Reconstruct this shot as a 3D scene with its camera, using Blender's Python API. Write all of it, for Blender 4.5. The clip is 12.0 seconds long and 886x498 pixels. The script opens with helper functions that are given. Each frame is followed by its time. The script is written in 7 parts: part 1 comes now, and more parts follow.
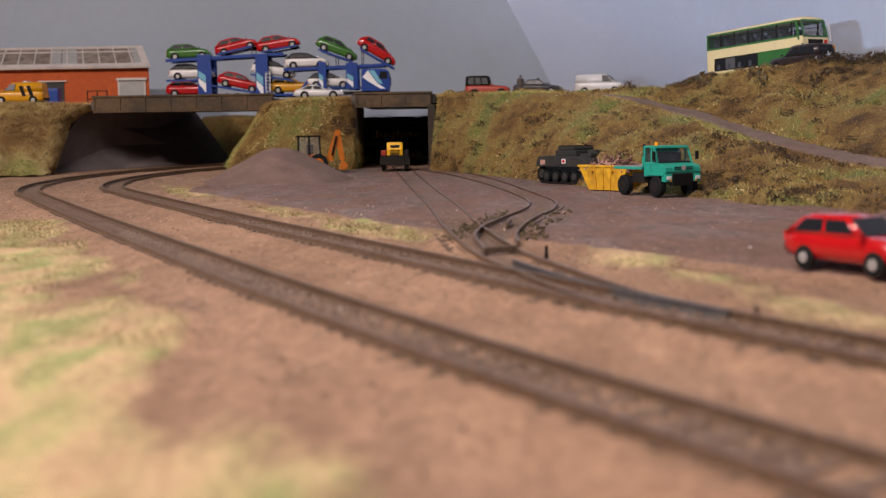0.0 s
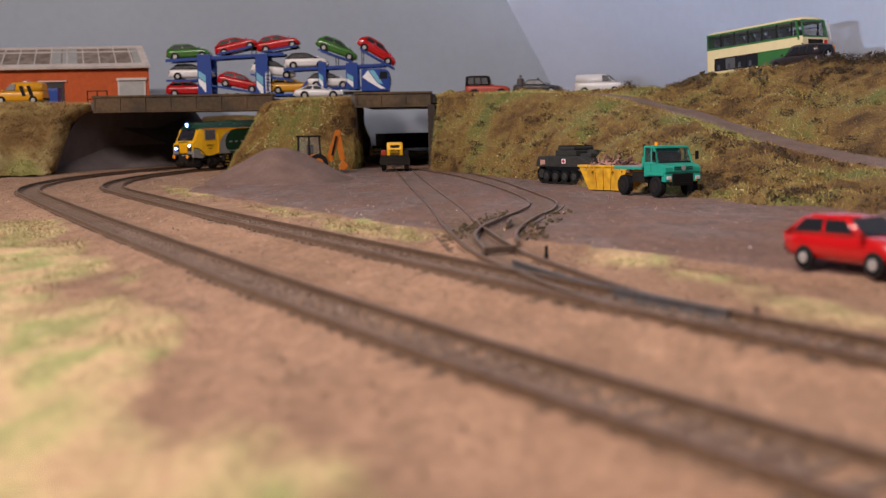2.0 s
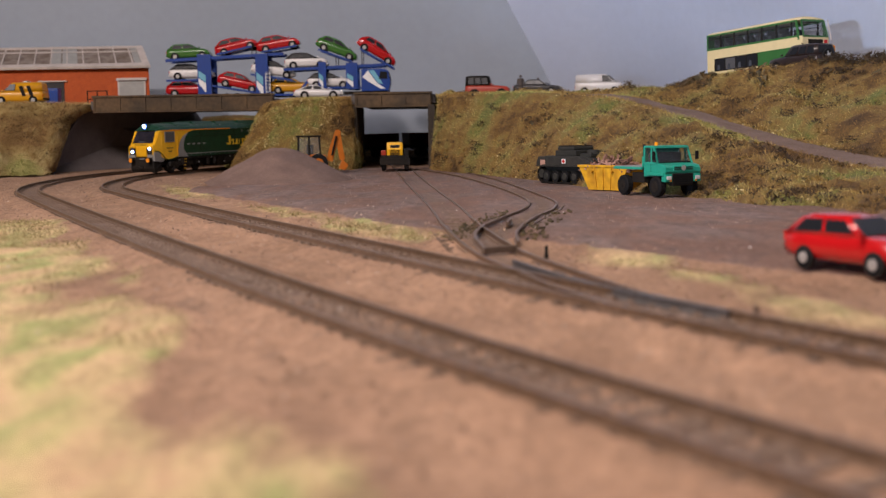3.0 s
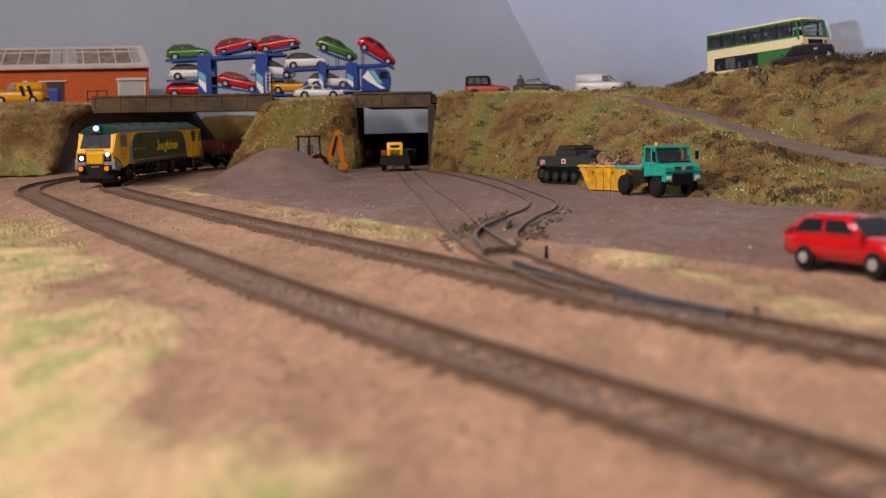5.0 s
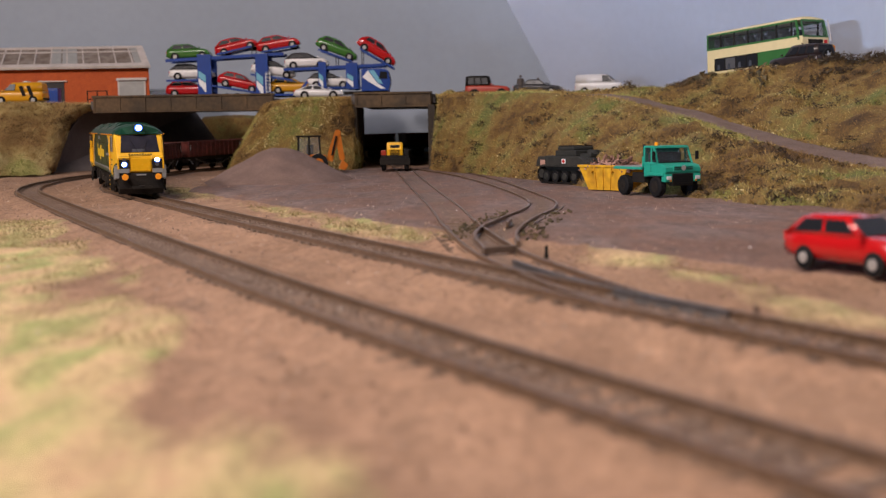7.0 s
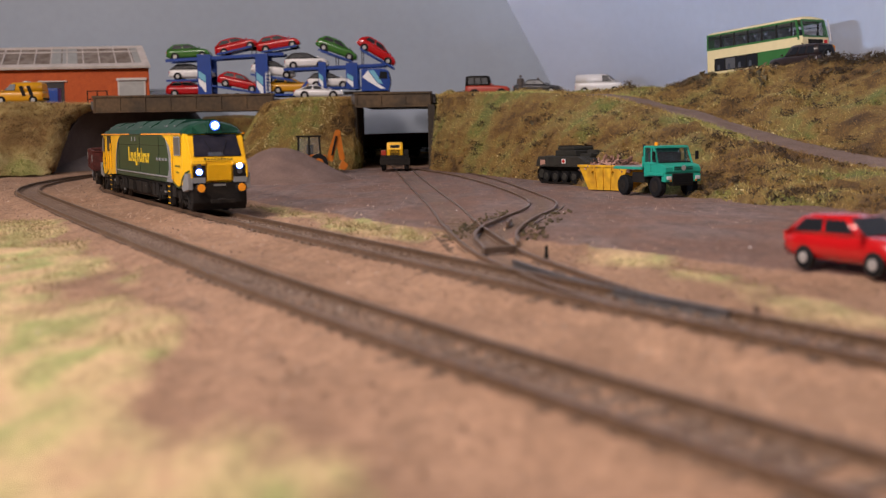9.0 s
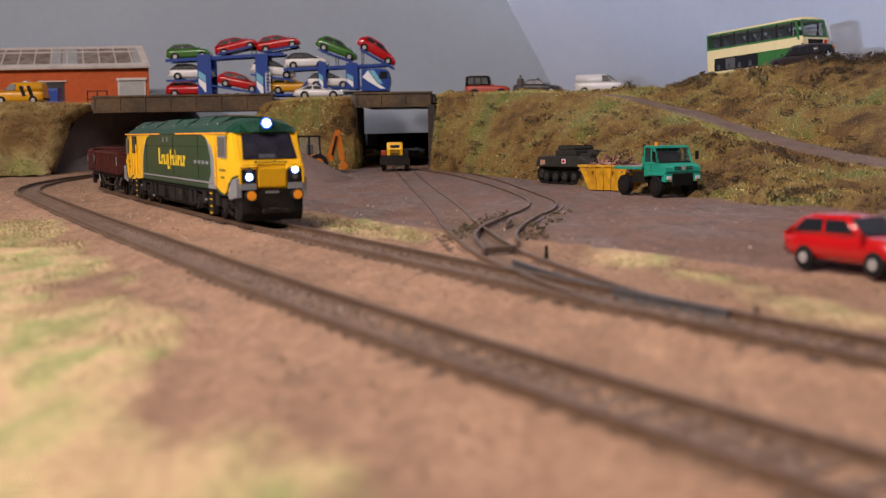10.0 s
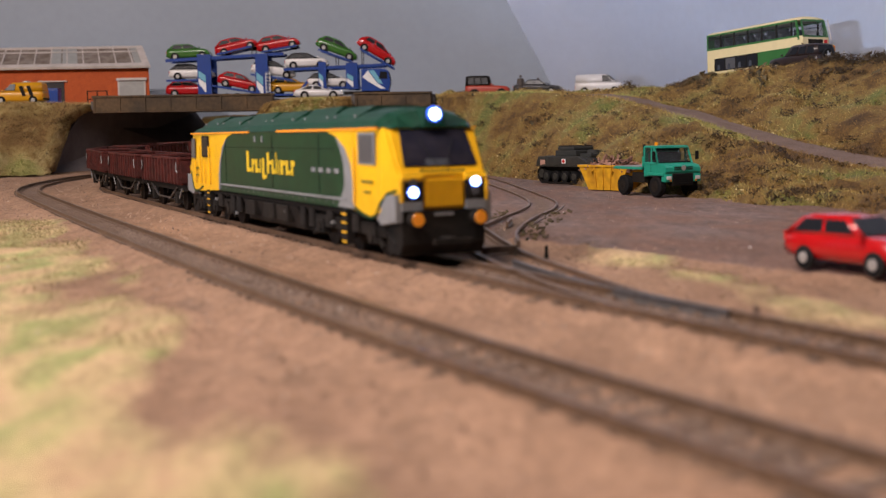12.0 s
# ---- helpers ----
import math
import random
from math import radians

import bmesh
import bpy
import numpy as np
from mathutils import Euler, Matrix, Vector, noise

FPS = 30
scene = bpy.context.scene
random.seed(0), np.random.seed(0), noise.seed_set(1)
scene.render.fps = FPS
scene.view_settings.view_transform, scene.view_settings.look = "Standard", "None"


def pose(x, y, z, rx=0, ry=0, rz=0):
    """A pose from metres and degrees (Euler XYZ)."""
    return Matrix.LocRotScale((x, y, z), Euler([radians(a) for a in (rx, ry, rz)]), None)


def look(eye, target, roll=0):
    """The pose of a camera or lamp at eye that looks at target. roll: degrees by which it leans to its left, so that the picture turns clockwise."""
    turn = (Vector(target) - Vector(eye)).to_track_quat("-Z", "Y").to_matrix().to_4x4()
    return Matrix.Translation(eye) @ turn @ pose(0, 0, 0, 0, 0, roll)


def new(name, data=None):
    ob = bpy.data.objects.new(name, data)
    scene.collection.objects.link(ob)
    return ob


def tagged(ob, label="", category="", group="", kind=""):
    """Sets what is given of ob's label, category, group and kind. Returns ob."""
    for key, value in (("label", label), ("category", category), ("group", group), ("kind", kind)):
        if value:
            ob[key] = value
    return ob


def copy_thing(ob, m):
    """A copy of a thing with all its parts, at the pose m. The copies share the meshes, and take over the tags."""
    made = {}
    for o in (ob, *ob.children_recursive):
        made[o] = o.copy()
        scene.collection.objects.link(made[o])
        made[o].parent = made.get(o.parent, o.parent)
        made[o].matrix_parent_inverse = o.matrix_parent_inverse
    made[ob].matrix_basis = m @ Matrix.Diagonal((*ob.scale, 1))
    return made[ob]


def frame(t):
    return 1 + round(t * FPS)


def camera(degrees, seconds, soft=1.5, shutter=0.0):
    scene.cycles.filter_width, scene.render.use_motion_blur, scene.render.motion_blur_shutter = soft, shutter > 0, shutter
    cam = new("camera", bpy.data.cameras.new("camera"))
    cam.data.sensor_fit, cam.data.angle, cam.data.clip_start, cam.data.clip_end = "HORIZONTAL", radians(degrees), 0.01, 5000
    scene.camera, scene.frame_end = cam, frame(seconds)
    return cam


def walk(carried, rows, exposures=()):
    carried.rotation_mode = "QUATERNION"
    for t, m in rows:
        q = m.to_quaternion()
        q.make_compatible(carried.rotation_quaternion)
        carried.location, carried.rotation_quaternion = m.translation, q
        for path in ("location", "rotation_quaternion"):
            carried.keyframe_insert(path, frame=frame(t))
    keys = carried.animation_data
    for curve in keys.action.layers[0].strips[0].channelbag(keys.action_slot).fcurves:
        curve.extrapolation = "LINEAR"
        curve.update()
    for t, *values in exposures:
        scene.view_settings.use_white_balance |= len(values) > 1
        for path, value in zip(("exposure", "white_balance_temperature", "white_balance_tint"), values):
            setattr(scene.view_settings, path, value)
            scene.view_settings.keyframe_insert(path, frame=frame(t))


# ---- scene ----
# Model railway on a table, 1:76. Rail tops near the camera lie at z = 0; y runs away from the camera.
S = 1 / 76.0          # things are drawn in full-size metres and shrunk by this
EYE_Z = 0.0404

cam = camera(42.03, 12.0, soft=1.2, shutter=0.5)
cam.data.dof.use_dof = True
cam.data.dof.focus_distance = 0.80
cam.data.dof.aperture_fstop = 18.5
EYE = Vector((0, 0, EYE_Z))
AIM = EYE + Vector((0, math.cos(radians(5.692)), -math.sin(radians(5.692))))
CAM_POSE = look(EYE, AIM, -0.92)
walk(cam, [(0.0, CAM_POSE), (12.0, CAM_POSE)], [(0.0, 0.0), (12.0, 0.0)])

# ---------------------------------------------------------------- light
world = bpy.data.worlds.new("room_air")
scene.world = world
world.use_nodes = True
world.node_tree.nodes["Background"].inputs[0].default_value = (0.9, 0.95, 1.0, 1)
world.node_tree.nodes["Background"].inputs[1].default_value = 0.006


def room_lamp(name, at, aim, size_x, size_y, watts, colour):
    data = bpy.data.lights.new(name, "AREA")
    data.shape, data.size, data.size_y = "RECTANGLE", size_x, size_y
    data.energy, data.color = watts, colour
    ob = new(name, data)
    ob.matrix_world = look(at, aim)
    return ob


# one spotlight-like lamp on the near wall side, one long ceiling lamp
room_lamp("wall_lamp", (-1.35, -0.60, 1.12), (0.0, 1.15, 0.06), 0.12, 0.12, 25.0, (1.0, 0.83, 0.765))
room_lamp("ceiling_lamp", (-0.40, -0.08, 1.00), (-0.16, 0.30, 0.0), 0.7, 0.35, 16.6, (1.0, 0.855, 0.80))


def spot_lamp():
    """Low clip-on spotlight tilted up at the side wall, out of view on the left: it throws the bus's shadow."""
    data = bpy.data.lights.new("clip_spotlight", "SPOT")
    data.energy, data.color, data.spot_size, data.spot_blend, data.shadow_soft_size = 135.0, (0.62, 0.75, 1.0), radians(68), 0.3, 0.03
    ob = new("clip_spotlight", data)
    ob.matrix_world = look((-1.50, -0.60, 0.10), (0.52, 0.87, 1.48))


spot_lamp()


# ---------------------------------------------------------------- materials
def tree(name):
    m = bpy.data.materials.new(name)
    m.use_nodes = True
    nt = m.node_tree
    return m, nt, nt.nodes["Principled BSDF"]


def node(nt, kind, **values):
    n = nt.nodes.new(kind)
    for k, v in values.items():
        n.inputs[k].default_value = v
    return n


def surface(name, colour, rough=0.5, metal=0.0, vary=0.12, grain=400.0, bump=0.0, second=None, patch=60.0, coat=0.0):
    """Two-scale mottled surface: broad patches towards a second colour, fine grain, relief."""
    m, nt, p = tree(name)
    c = nt.nodes.new("ShaderNodeTexCoord")
    second = second or tuple(x * (1 - 2.2 * vary) for x in colour)
    n1 = node(nt, "ShaderNodeTexNoise", Scale=patch, Detail=3.0)
    n2 = node(nt, "ShaderNodeTexNoise", Scale=grain, Detail=2.0)
    nt.links.new(c.outputs["Object"], n1.inputs["Vector"])
    nt.links.new(c.outputs["Object"], n2.inputs["Vector"])
    r1 = nt.nodes.new("ShaderNodeMapRange")
    r1.inputs["From Min"].default_value, r1.inputs["From Max"].default_value = 0.35, 0.7
    nt.links.new(n1.outputs[0], r1.inputs["Value"])
    mix = nt.nodes.new("ShaderNodeMix")
    mix.data_type = "RGBA"
    mix.inputs[6].default_value, mix.inputs[7].default_value = (*colour, 1), (*second, 1)
    nt.links.new(r1.outputs[0], mix.inputs[0])
    hv = node(nt, "ShaderNodeHueSaturation")
    r2 = nt.nodes.new("ShaderNodeMapRange")
    r2.inputs["From Min"].default_value, r2.inputs["From Max"].default_value = 0.3, 0.7
    r2.inputs["To Min"].default_value, r2.inputs["To Max"].default_value = 1 - vary, 1 + vary
    nt.links.new(n2.outputs[0], r2.inputs["Value"])
    nt.links.new(r2.outputs[0], hv.inputs["Value"])
    nt.links.new(mix.outputs[2], hv.inputs["Color"])
    nt.links.new(hv.outputs[0], p.inputs["Base Color"])
    p.inputs["Roughness"].default_value, p.inputs["Metallic"].default_value = rough, metal
    p.inputs["Coat Weight"].default_value = coat
    if bump:
        b = node(nt, "ShaderNodeBump", Strength=bump, Distance=0.001)
        nt.links.new(n2.outputs[0], b.inputs["Height"])
        nt.links.new(b.outputs[0], p.inputs["Normal"])
    return m


def glow(name, colour, strength):
    m, nt, p = tree(name)
    p.inputs["Base Color"].default_value = (*colour, 1)
    p.inputs["Emission Color"].default_value = (*colour, 1)
    p.inputs["Emission Strength"].default_value = strength
    return m


def pane(name, tint, rough=0.05, alpha=0.35):
    m, nt, p = tree(name)
    p.inputs["Base Color"].default_value = (*tint, 1)
    p.inputs["Roughness"].default_value = rough
    p.inputs["Alpha"].default_value = alpha
    return m


def ground_stuff():
    """Sandy scatter, short grass and yard, blended by the zones stored in the sheet."""
    m, nt, p = tree("scatter_ground")
    c = nt.nodes.new("ShaderNodeTexCoord")
    zone = nt.nodes.new("ShaderNodeAttribute")
    zone.attribute_name = "zone"
    sep = nt.nodes.new("ShaderNodeSeparateColor")
    nt.links.new(zone.outputs["Color"], sep.inputs[0])

    brushed = nt.nodes.new("ShaderNodeMapping")
    brushed.inputs["Scale"].default_value = (1.0, 0.38, 1.0)
    nt.links.new(c.outputs["Object"], brushed.inputs["Vector"])

    def noise_at(scale, detail=3.0, rough=0.6):
        n = node(nt, "ShaderNodeTexNoise", Scale=scale, Detail=detail, Roughness=rough)
        nt.links.new(brushed.outputs[0] if scale < 200 else c.outputs["Object"], n.inputs["Vector"])
        return n.outputs[0]

    def ramp(src, stops):
        r = nt.nodes.new("ShaderNodeValToRGB")
        e = r.color_ramp.elements
        while len(e) < len(stops):
            e.new(0.5)
        for k, (pos, col) in enumerate(stops):
            e[k].position, e[k].color = pos, (*col, 1)
        nt.links.new(src, r.inputs[0])
        return r.outputs[0]

    def blend(fac, a, b):
        x = nt.nodes.new("ShaderNodeMix")
        x.data_type = "RGBA"
        nt.links.new(fac, x.inputs[0])
        nt.links.new(a, x.inputs[6])
        nt.links.new(b, x.inputs[7])
        return x.outputs[2]

    def sharpen(mask, wobble, lo=0.42, hi=0.62):
        a = nt.nodes.new("ShaderNodeMath")
        a.operation = "MULTIPLY_ADD"
        a.inputs[1].default_value = 0.55
        nt.links.new(wobble, a.inputs[0])
        nt.links.new(mask, a.inputs[2])
        r = nt.nodes.new("ShaderNodeMapRange")
        r.inputs["From Min"].default_value, r.inputs["From Max"].default_value = lo + 0.27, hi + 0.27
        nt.links.new(a.outputs[0], r.inputs["Value"])
        return r.outputs[0]

    fine, mid, broad, tint = noise_at(900.0, 4.0, 0.75), noise_at(120.0), noise_at(30.0), noise_at(75.0, 2.0, 0.5)
    sand = blend(mid, ramp(fine, [(0.25, (0.10, 0.058, 0.034)), (0.5, (0.30, 0.178, 0.108)), (0.78, (0.56, 0.38, 0.27))]),
                 ramp(broad, [(0.3, (0.26, 0.145, 0.088)), (0.7, (0.44, 0.27, 0.175))]))
    grass = blend(mid, ramp(fine, [(0.25, (0.18, 0.125, 0.05)), (0.5, (0.46, 0.36, 0.17)), (0.75, (0.74, 0.60, 0.36))]),
                  ramp(tint, [(0.36, (0.56, 0.34, 0.22)), (0.47, (0.60, 0.44, 0.24)), (0.55, (0.46, 0.40, 0.18)), (0.64, (0.22, 0.32, 0.09))]))
    yard = blend(ramp(broad, [(0.40, (0, 0, 0)), (0.60, (1, 1, 1))]), ramp(mid, [(0.3, (0.15, 0.104, 0.092)), (0.7, (0.235, 0.168, 0.152))]),
                 ramp(fine, [(0.3, (0.13, 0.066, 0.047)), (0.7, (0.25, 0.152, 0.118))]))
    dirt = ramp(fine, [(0.3, (0.075, 0.048, 0.034)), (0.5, (0.165, 0.108, 0.078)), (0.72, (0.27, 0.185, 0.14))])
    col = blend(sharpen(sep.outputs[0], mid, 0.32, 0.74), sand, grass)
    col = blend(sharpen(sep.outputs[1], mid, 0.46, 0.56), col, yard)
    col = blend(sharpen(sep.outputs[2], fine, 0.40, 0.66), col, dirt)
    for src, lo, hi in ((mid, 0.88, 1.10), (noise_at(420.0, 4.0, 0.7), 0.66, 1.30), (noise_at(11.0), 0.86, 1.12)):
        r = nt.nodes.new("ShaderNodeMapRange")
        r.inputs["From Min"].default_value, r.inputs["From Max"].default_value = 0.32, 0.68
        r.inputs["To Min"].default_value, r.inputs["To Max"].default_value = lo, hi
        nt.links.new(src, r.inputs["Value"])
        h = nt.nodes.new("ShaderNodeHueSaturation")
        nt.links.new(r.outputs[0], h.inputs["Value"])
        nt.links.new(col, h.inputs["Color"])
        col = h.outputs[0]
    nt.links.new(col, p.inputs["Base Color"])
    p.inputs["Roughness"].default_value = 0.9
    b = node(nt, "ShaderNodeBump", Strength=0.55, Distance=0.0015)
    nt.links.new(fine, b.inputs["Height"])
    nt.links.new(b.outputs[0], p.inputs["Normal"])
    return m


def bank_stuff(name, stops):
    m, nt, p = tree(name)
    c = nt.nodes.new("ShaderNodeTexCoord")
    outs = []
    for scale, detail in ((15.0, 6.0), (110.0, 4.0), (700.0, 4.0)):
        n = node(nt, "ShaderNodeTexNoise", Scale=scale, Detail=detail, Roughness=0.65)
        nt.links.new(c.outputs["Object"], n.inputs["Vector"])
        outs.append(n.outputs[0])
    r = nt.nodes.new("ShaderNodeValToRGB")
    e = r.color_ramp.elements
    while len(e) < len(stops):
        e.new(0.5)
    for k, (pos, col) in enumerate(stops):
        e[k].position, e[k].color = pos, (*col, 1)
    ad = nt.nodes.new("ShaderNodeMix")
    ad.inputs[0].default_value = 0.25
    nt.links.new(outs[0], ad.inputs[2])
    nt.links.new(outs[1], ad.inputs[3])
    nt.links.new(ad.outputs[0], r.inputs[0])
    hv = node(nt, "ShaderNodeHueSaturation")
    mr = nt.nodes.new("ShaderNodeMapRange")
    mr.inputs["From Min"].default_value, mr.inputs["From Max"].default_value = 0.3, 0.7
    mr.inputs["To Min"].default_value, mr.inputs["To Max"].default_value = 0.5, 1.35
    nt.links.new(outs[2], mr.inputs["Value"])
    nt.links.new(mr.outputs[0], hv.inputs["Value"])
    nt.links.new(r.outputs[0], hv.inputs["Color"])
    nt.links.new(hv.outputs[0], p.inputs["Base Color"])
    p.inputs["Roughness"].default_value = 0.9
    b = node(nt, "ShaderNodeBump", Strength=0.8, Distance=0.002)
    nt.links.new(outs[2], b.inputs["Height"])
    nt.links.new(b.outputs[0], p.inputs["Normal"])
    return m


def island_stuff(name, dark, light, mid=None, drift=0.0, pale=None):
    """Fibres and clumps: every loose island takes its own tone."""
    m, nt, p = tree(name)
    g = nt.nodes.new("ShaderNodeNewGeometry")
    r = nt.nodes.new("ShaderNodeValToRGB")
    e = r.color_ramp.elements
    e[0].color, e[1].color = (*dark, 1), (*light, 1)
    if mid:
        e.new(0.42).color = (*mid, 1)
    if pale:
        e.new(0.70).color = (*pale, 1)
    c = nt.nodes.new("ShaderNodeTexCoord")
    n = node(nt, "ShaderNodeTexNoise", Scale=15.0, Detail=6.0, Roughness=0.65)
    nt.links.new(c.outputs["Object"], n.inputs["Vector"])
    mr = nt.nodes.new("ShaderNodeMapRange")
    mr.inputs["From Min"].default_value, mr.inputs["From Max"].default_value = 0.41, 0.60
    nt.links.new(n.outputs[0], mr.inputs["Value"])
    mx = nt.nodes.new("ShaderNodeMix")
    mx.inputs[0].default_value = drift
    nt.links.new(g.outputs["Random Per Island"], mx.inputs[2])
    nt.links.new(mr.outputs[0], mx.inputs[3])
    nt.links.new(mx.outputs[0], r.inputs[0])
    nt.links.new(r.outputs[0], p.inputs["Base Color"])
    p.inputs["Roughness"].default_value = 0.8
    return m


GROUND = ground_stuff()
BANK = bank_stuff("bank_scatter", [(0.36, (0.045, 0.022, 0.008)), (0.44, (0.13, 0.070, 0.018)), (0.50, (0.20, 0.122, 0.032)), (0.55, (0.20, 0.150, 0.040)), (0.61, (0.13, 0.14, 0.032))])
# west bank: straw tones, paled further to carry the lamp light from the left
BANK_LAMPLIT = bank_stuff("lamplit_straw_scatter", [(0.36, (0.20, 0.10, 0.04)), (0.43, (0.36, 0.23, 0.085)), (0.50, (0.55, 0.42, 0.19)), (0.56, (0.42, 0.38, 0.13)), (0.63, (0.26, 0.28, 0.075))])
FIBRE = island_stuff("static_grass", (0.05, 0.026, 0.008), (0.20, 0.24, 0.05), (0.30, 0.180, 0.042), 0.78, (0.36, 0.275, 0.080))
VERGE = island_stuff("verge_fibres", (0.08, 0.055, 0.025), (0.18, 0.185, 0.06), (0.25, 0.19, 0.08), 0.3, (0.36, 0.30, 0.145))
FOAM = island_stuff("dark_foam", (0.035, 0.028, 0.012), (0.12, 0.085, 0.035))
LEAF = island_stuff("bank_foam", (0.032, 0.016, 0.006), (0.145, 0.18, 0.035), (0.21, 0.12, 0.028), 0.90, (0.27, 0.19, 0.052))
# straw with the west bank's lamp light mixed into its colour
PALE = island_stuff("lamplit_straw", (0.30, 0.17, 0.06), (0.42, 0.44, 0.14), (0.52, 0.40, 0.17), 0.80, (0.72, 0.60, 0.32))
STRAW = island_stuff("straw_fibres", (0.20, 0.10, 0.028), (0.34, 0.38, 0.09), (0.46, 0.29, 0.085), 0.72, (0.60, 0.48, 0.19))
RAIL = surface("rusty_rail", (0.14, 0.087, 0.054), 0.38, 0.30, 0.25, 500, second=(0.175, 0.112, 0.075))
SLEEPER = surface("weathered_sleeper", (0.105, 0.070, 0.050), 0.85, 0, 0.25, 900, 0.3, second=(0.18, 0.122, 0.09))
ROADTOP = surface("road_grit", (0.15, 0.10, 0.078), 0.9, 0, 0.25, 900, 0.6, second=(0.20, 0.137, 0.112), patch=60)
GRAVEL = surface("gravel_heap", (0.205, 0.135, 0.113), 0.95, 0, 0.3, 1100, 0.9, second=(0.145, 0.094, 0.078), patch=50)
CONCRETE = surface("stained_girder", (0.095, 0.058, 0.027), 0.8, 0, 0.25, 250, 0.3, second=(0.045, 0.031, 0.018), patch=45)
SLAB = surface("grey_slab", (0.13, 0.115, 0.11), 0.85, 0, 0.1, 500, 0.3)
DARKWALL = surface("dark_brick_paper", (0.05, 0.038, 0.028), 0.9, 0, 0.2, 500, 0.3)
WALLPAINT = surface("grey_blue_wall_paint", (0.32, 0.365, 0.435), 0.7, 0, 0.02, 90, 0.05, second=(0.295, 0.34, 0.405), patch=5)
# side wall colour lighter than the back wall: brighter light put into the paint
SIDEPAINT_LIT = surface("light_toned_side_wall_paint", (0.76, 0.825, 0.965), 0.7, 0, 0.015, 90, 0.05, second=(0.74, 0.805, 0.945), patch=3)
ABUT = surface("grey_abutment", (0.15, 0.125, 0.122), 0.85, 0, 0.1, 500, 0.3)
ROOM = surface("room_wall_paint", (0.14, 0.135, 0.13), 0.8, 0, 0.03, 30)
WOOD = surface("table_wood", (0.25, 0.17, 0.1), 0.6, 0, 0.1, 60)

RED = surface("red_car_paint", (0.42, 0.006, 0.008), 0.22, 0, 0.03, 200, coat=0.6)
GREEN = surface("green_car_paint", (0.045, 0.15, 0.025), 0.22, 0.0, 0.03, 200, coat=0.6)
WHITE = surface("white_car_paint", (0.68, 0.66, 0.65), 0.3, 0, 0.03, 200, coat=0.2)
YELLOW = surface("yellow_car_paint", (0.58, 0.27, 0.003), 0.35, 0, 0.03, 200, coat=0.6)
MAROON = surface("dark_brown_paint", (0.022, 0.013, 0.012), 0.3, 0.0, 0.05, 200, coat=0.1)
DARKGREY = surface("dark_grey_paint", (0.045, 0.043, 0.045), 0.35, 0.0, 0.05, 200, coat=0.2)
ORANGE_RED = surface("orange_red_paint", (0.34, 0.03, 0.010), 0.45, 0, 0.05, 200)
BLUE = surface("blue_trailer_paint", (0.008, 0.045, 0.25), 0.35, 0, 0.06, 200)
CYAN = surface("light_blue_panel", (0.16, 0.42, 0.55), 0.35, 0, 0.04, 200)
PAPER = surface("white_panel", (0.78, 0.78, 0.78), 0.4, 0, 0.03, 200)
GLASS_DARK = surface("dark_window", (0.012, 0.013, 0.016), 0.32, 0, 0.02, 100)
GLASS_DARK.node_tree.nodes["Principled BSDF"].inputs["Specular IOR Level"].default_value = 0.18
GLASS_PANE = pane("clear_cab_glass", (0.3, 0.3, 0.3), 0.08, 0.15)
BUS_GLASS = pane("bus_window_glass", (0.05, 0.055, 0.06), 0.06, 0.20)
SEAT = surface("dark_blue_grey_seat", (0.045, 0.05, 0.062), 0.7, 0, 0.1, 200)
LOCO_SCREEN = surface("dim_blue_windscreen", (0.012, 0.012, 0.020), 0.25, 0, 0.3, 90, second=(0.024, 0.021, 0.028), patch=140)
LOCO_SCREEN.node_tree.nodes["Principled BSDF"].inputs["Specular IOR Level"].default_value = 0.25
NAME_OLIVE = surface("olive_lettering", (0.16, 0.125, 0.015), 0.5, 0, 0.05, 260)
GLASS_GREY = surface("grey_window", (0.08, 0.08, 0.085), 0.3, 0, 0.05, 100)
RUBBER = surface("black_rubber", (0.009, 0.009, 0.010), 0.8, 0, 0.2, 400)
BLACK = surface("weathered_black", (0.009, 0.008, 0.0075), 0.75, 0, 0.25, 500, 0.2, second=(0.018, 0.014, 0.011))
for _m in (RUBBER, BLACK, DARKGREY):
    _m.node_tree.nodes["Principled BSDF"].inputs["Specular IOR Level"].default_value = 0.2
RIM = surface("silver_rim", (0.62, 0.61, 0.6), 0.3, 0.7, 0.05, 300)
LAMP_CLEAR = surface("clear_lamp", (0.7, 0.7, 0.7), 0.1, 0.3, 0.02, 200)
LAMP_RED = surface("red_lamp", (0.5, 0.02, 0.015), 0.15, 0, 0.02, 200)
AMBER = surface("amber_lamp", (0.85, 0.3, 0.02), 0.2, 0, 0.02, 200)
TEAL = surface("teal_green_paint", (0.012, 0.29, 0.20), 0.4, 0, 0.05, 250)
OLIVE = surface("dark_olive_armour", (0.015, 0.015, 0.012), 0.75, 0, 0.25, 350, 0.2, second=(0.026, 0.023, 0.018))
SKIP = surface("worn_yellow_skip", (0.62, 0.33, 0.012), 0.5, 0, 0.15, 200, 0.1, second=(0.42, 0.2, 0.01), patch=150)
SCRAP = island_stuff("scrap_pieces", (0.06, 0.03, 0.022), (0.42, 0.24, 0.18), (0.2, 0.1, 0.07))
JCB = surface("orange_yellow_digger", (0.46, 0.125, 0.004), 0.45, 0, 0.08, 250)
BRICK = surface("orange_brick", (0.45, 0.088, 0.018), 0.85, 0, 0.12, 600, 0.3, second=(0.38, 0.07, 0.016), patch=120)
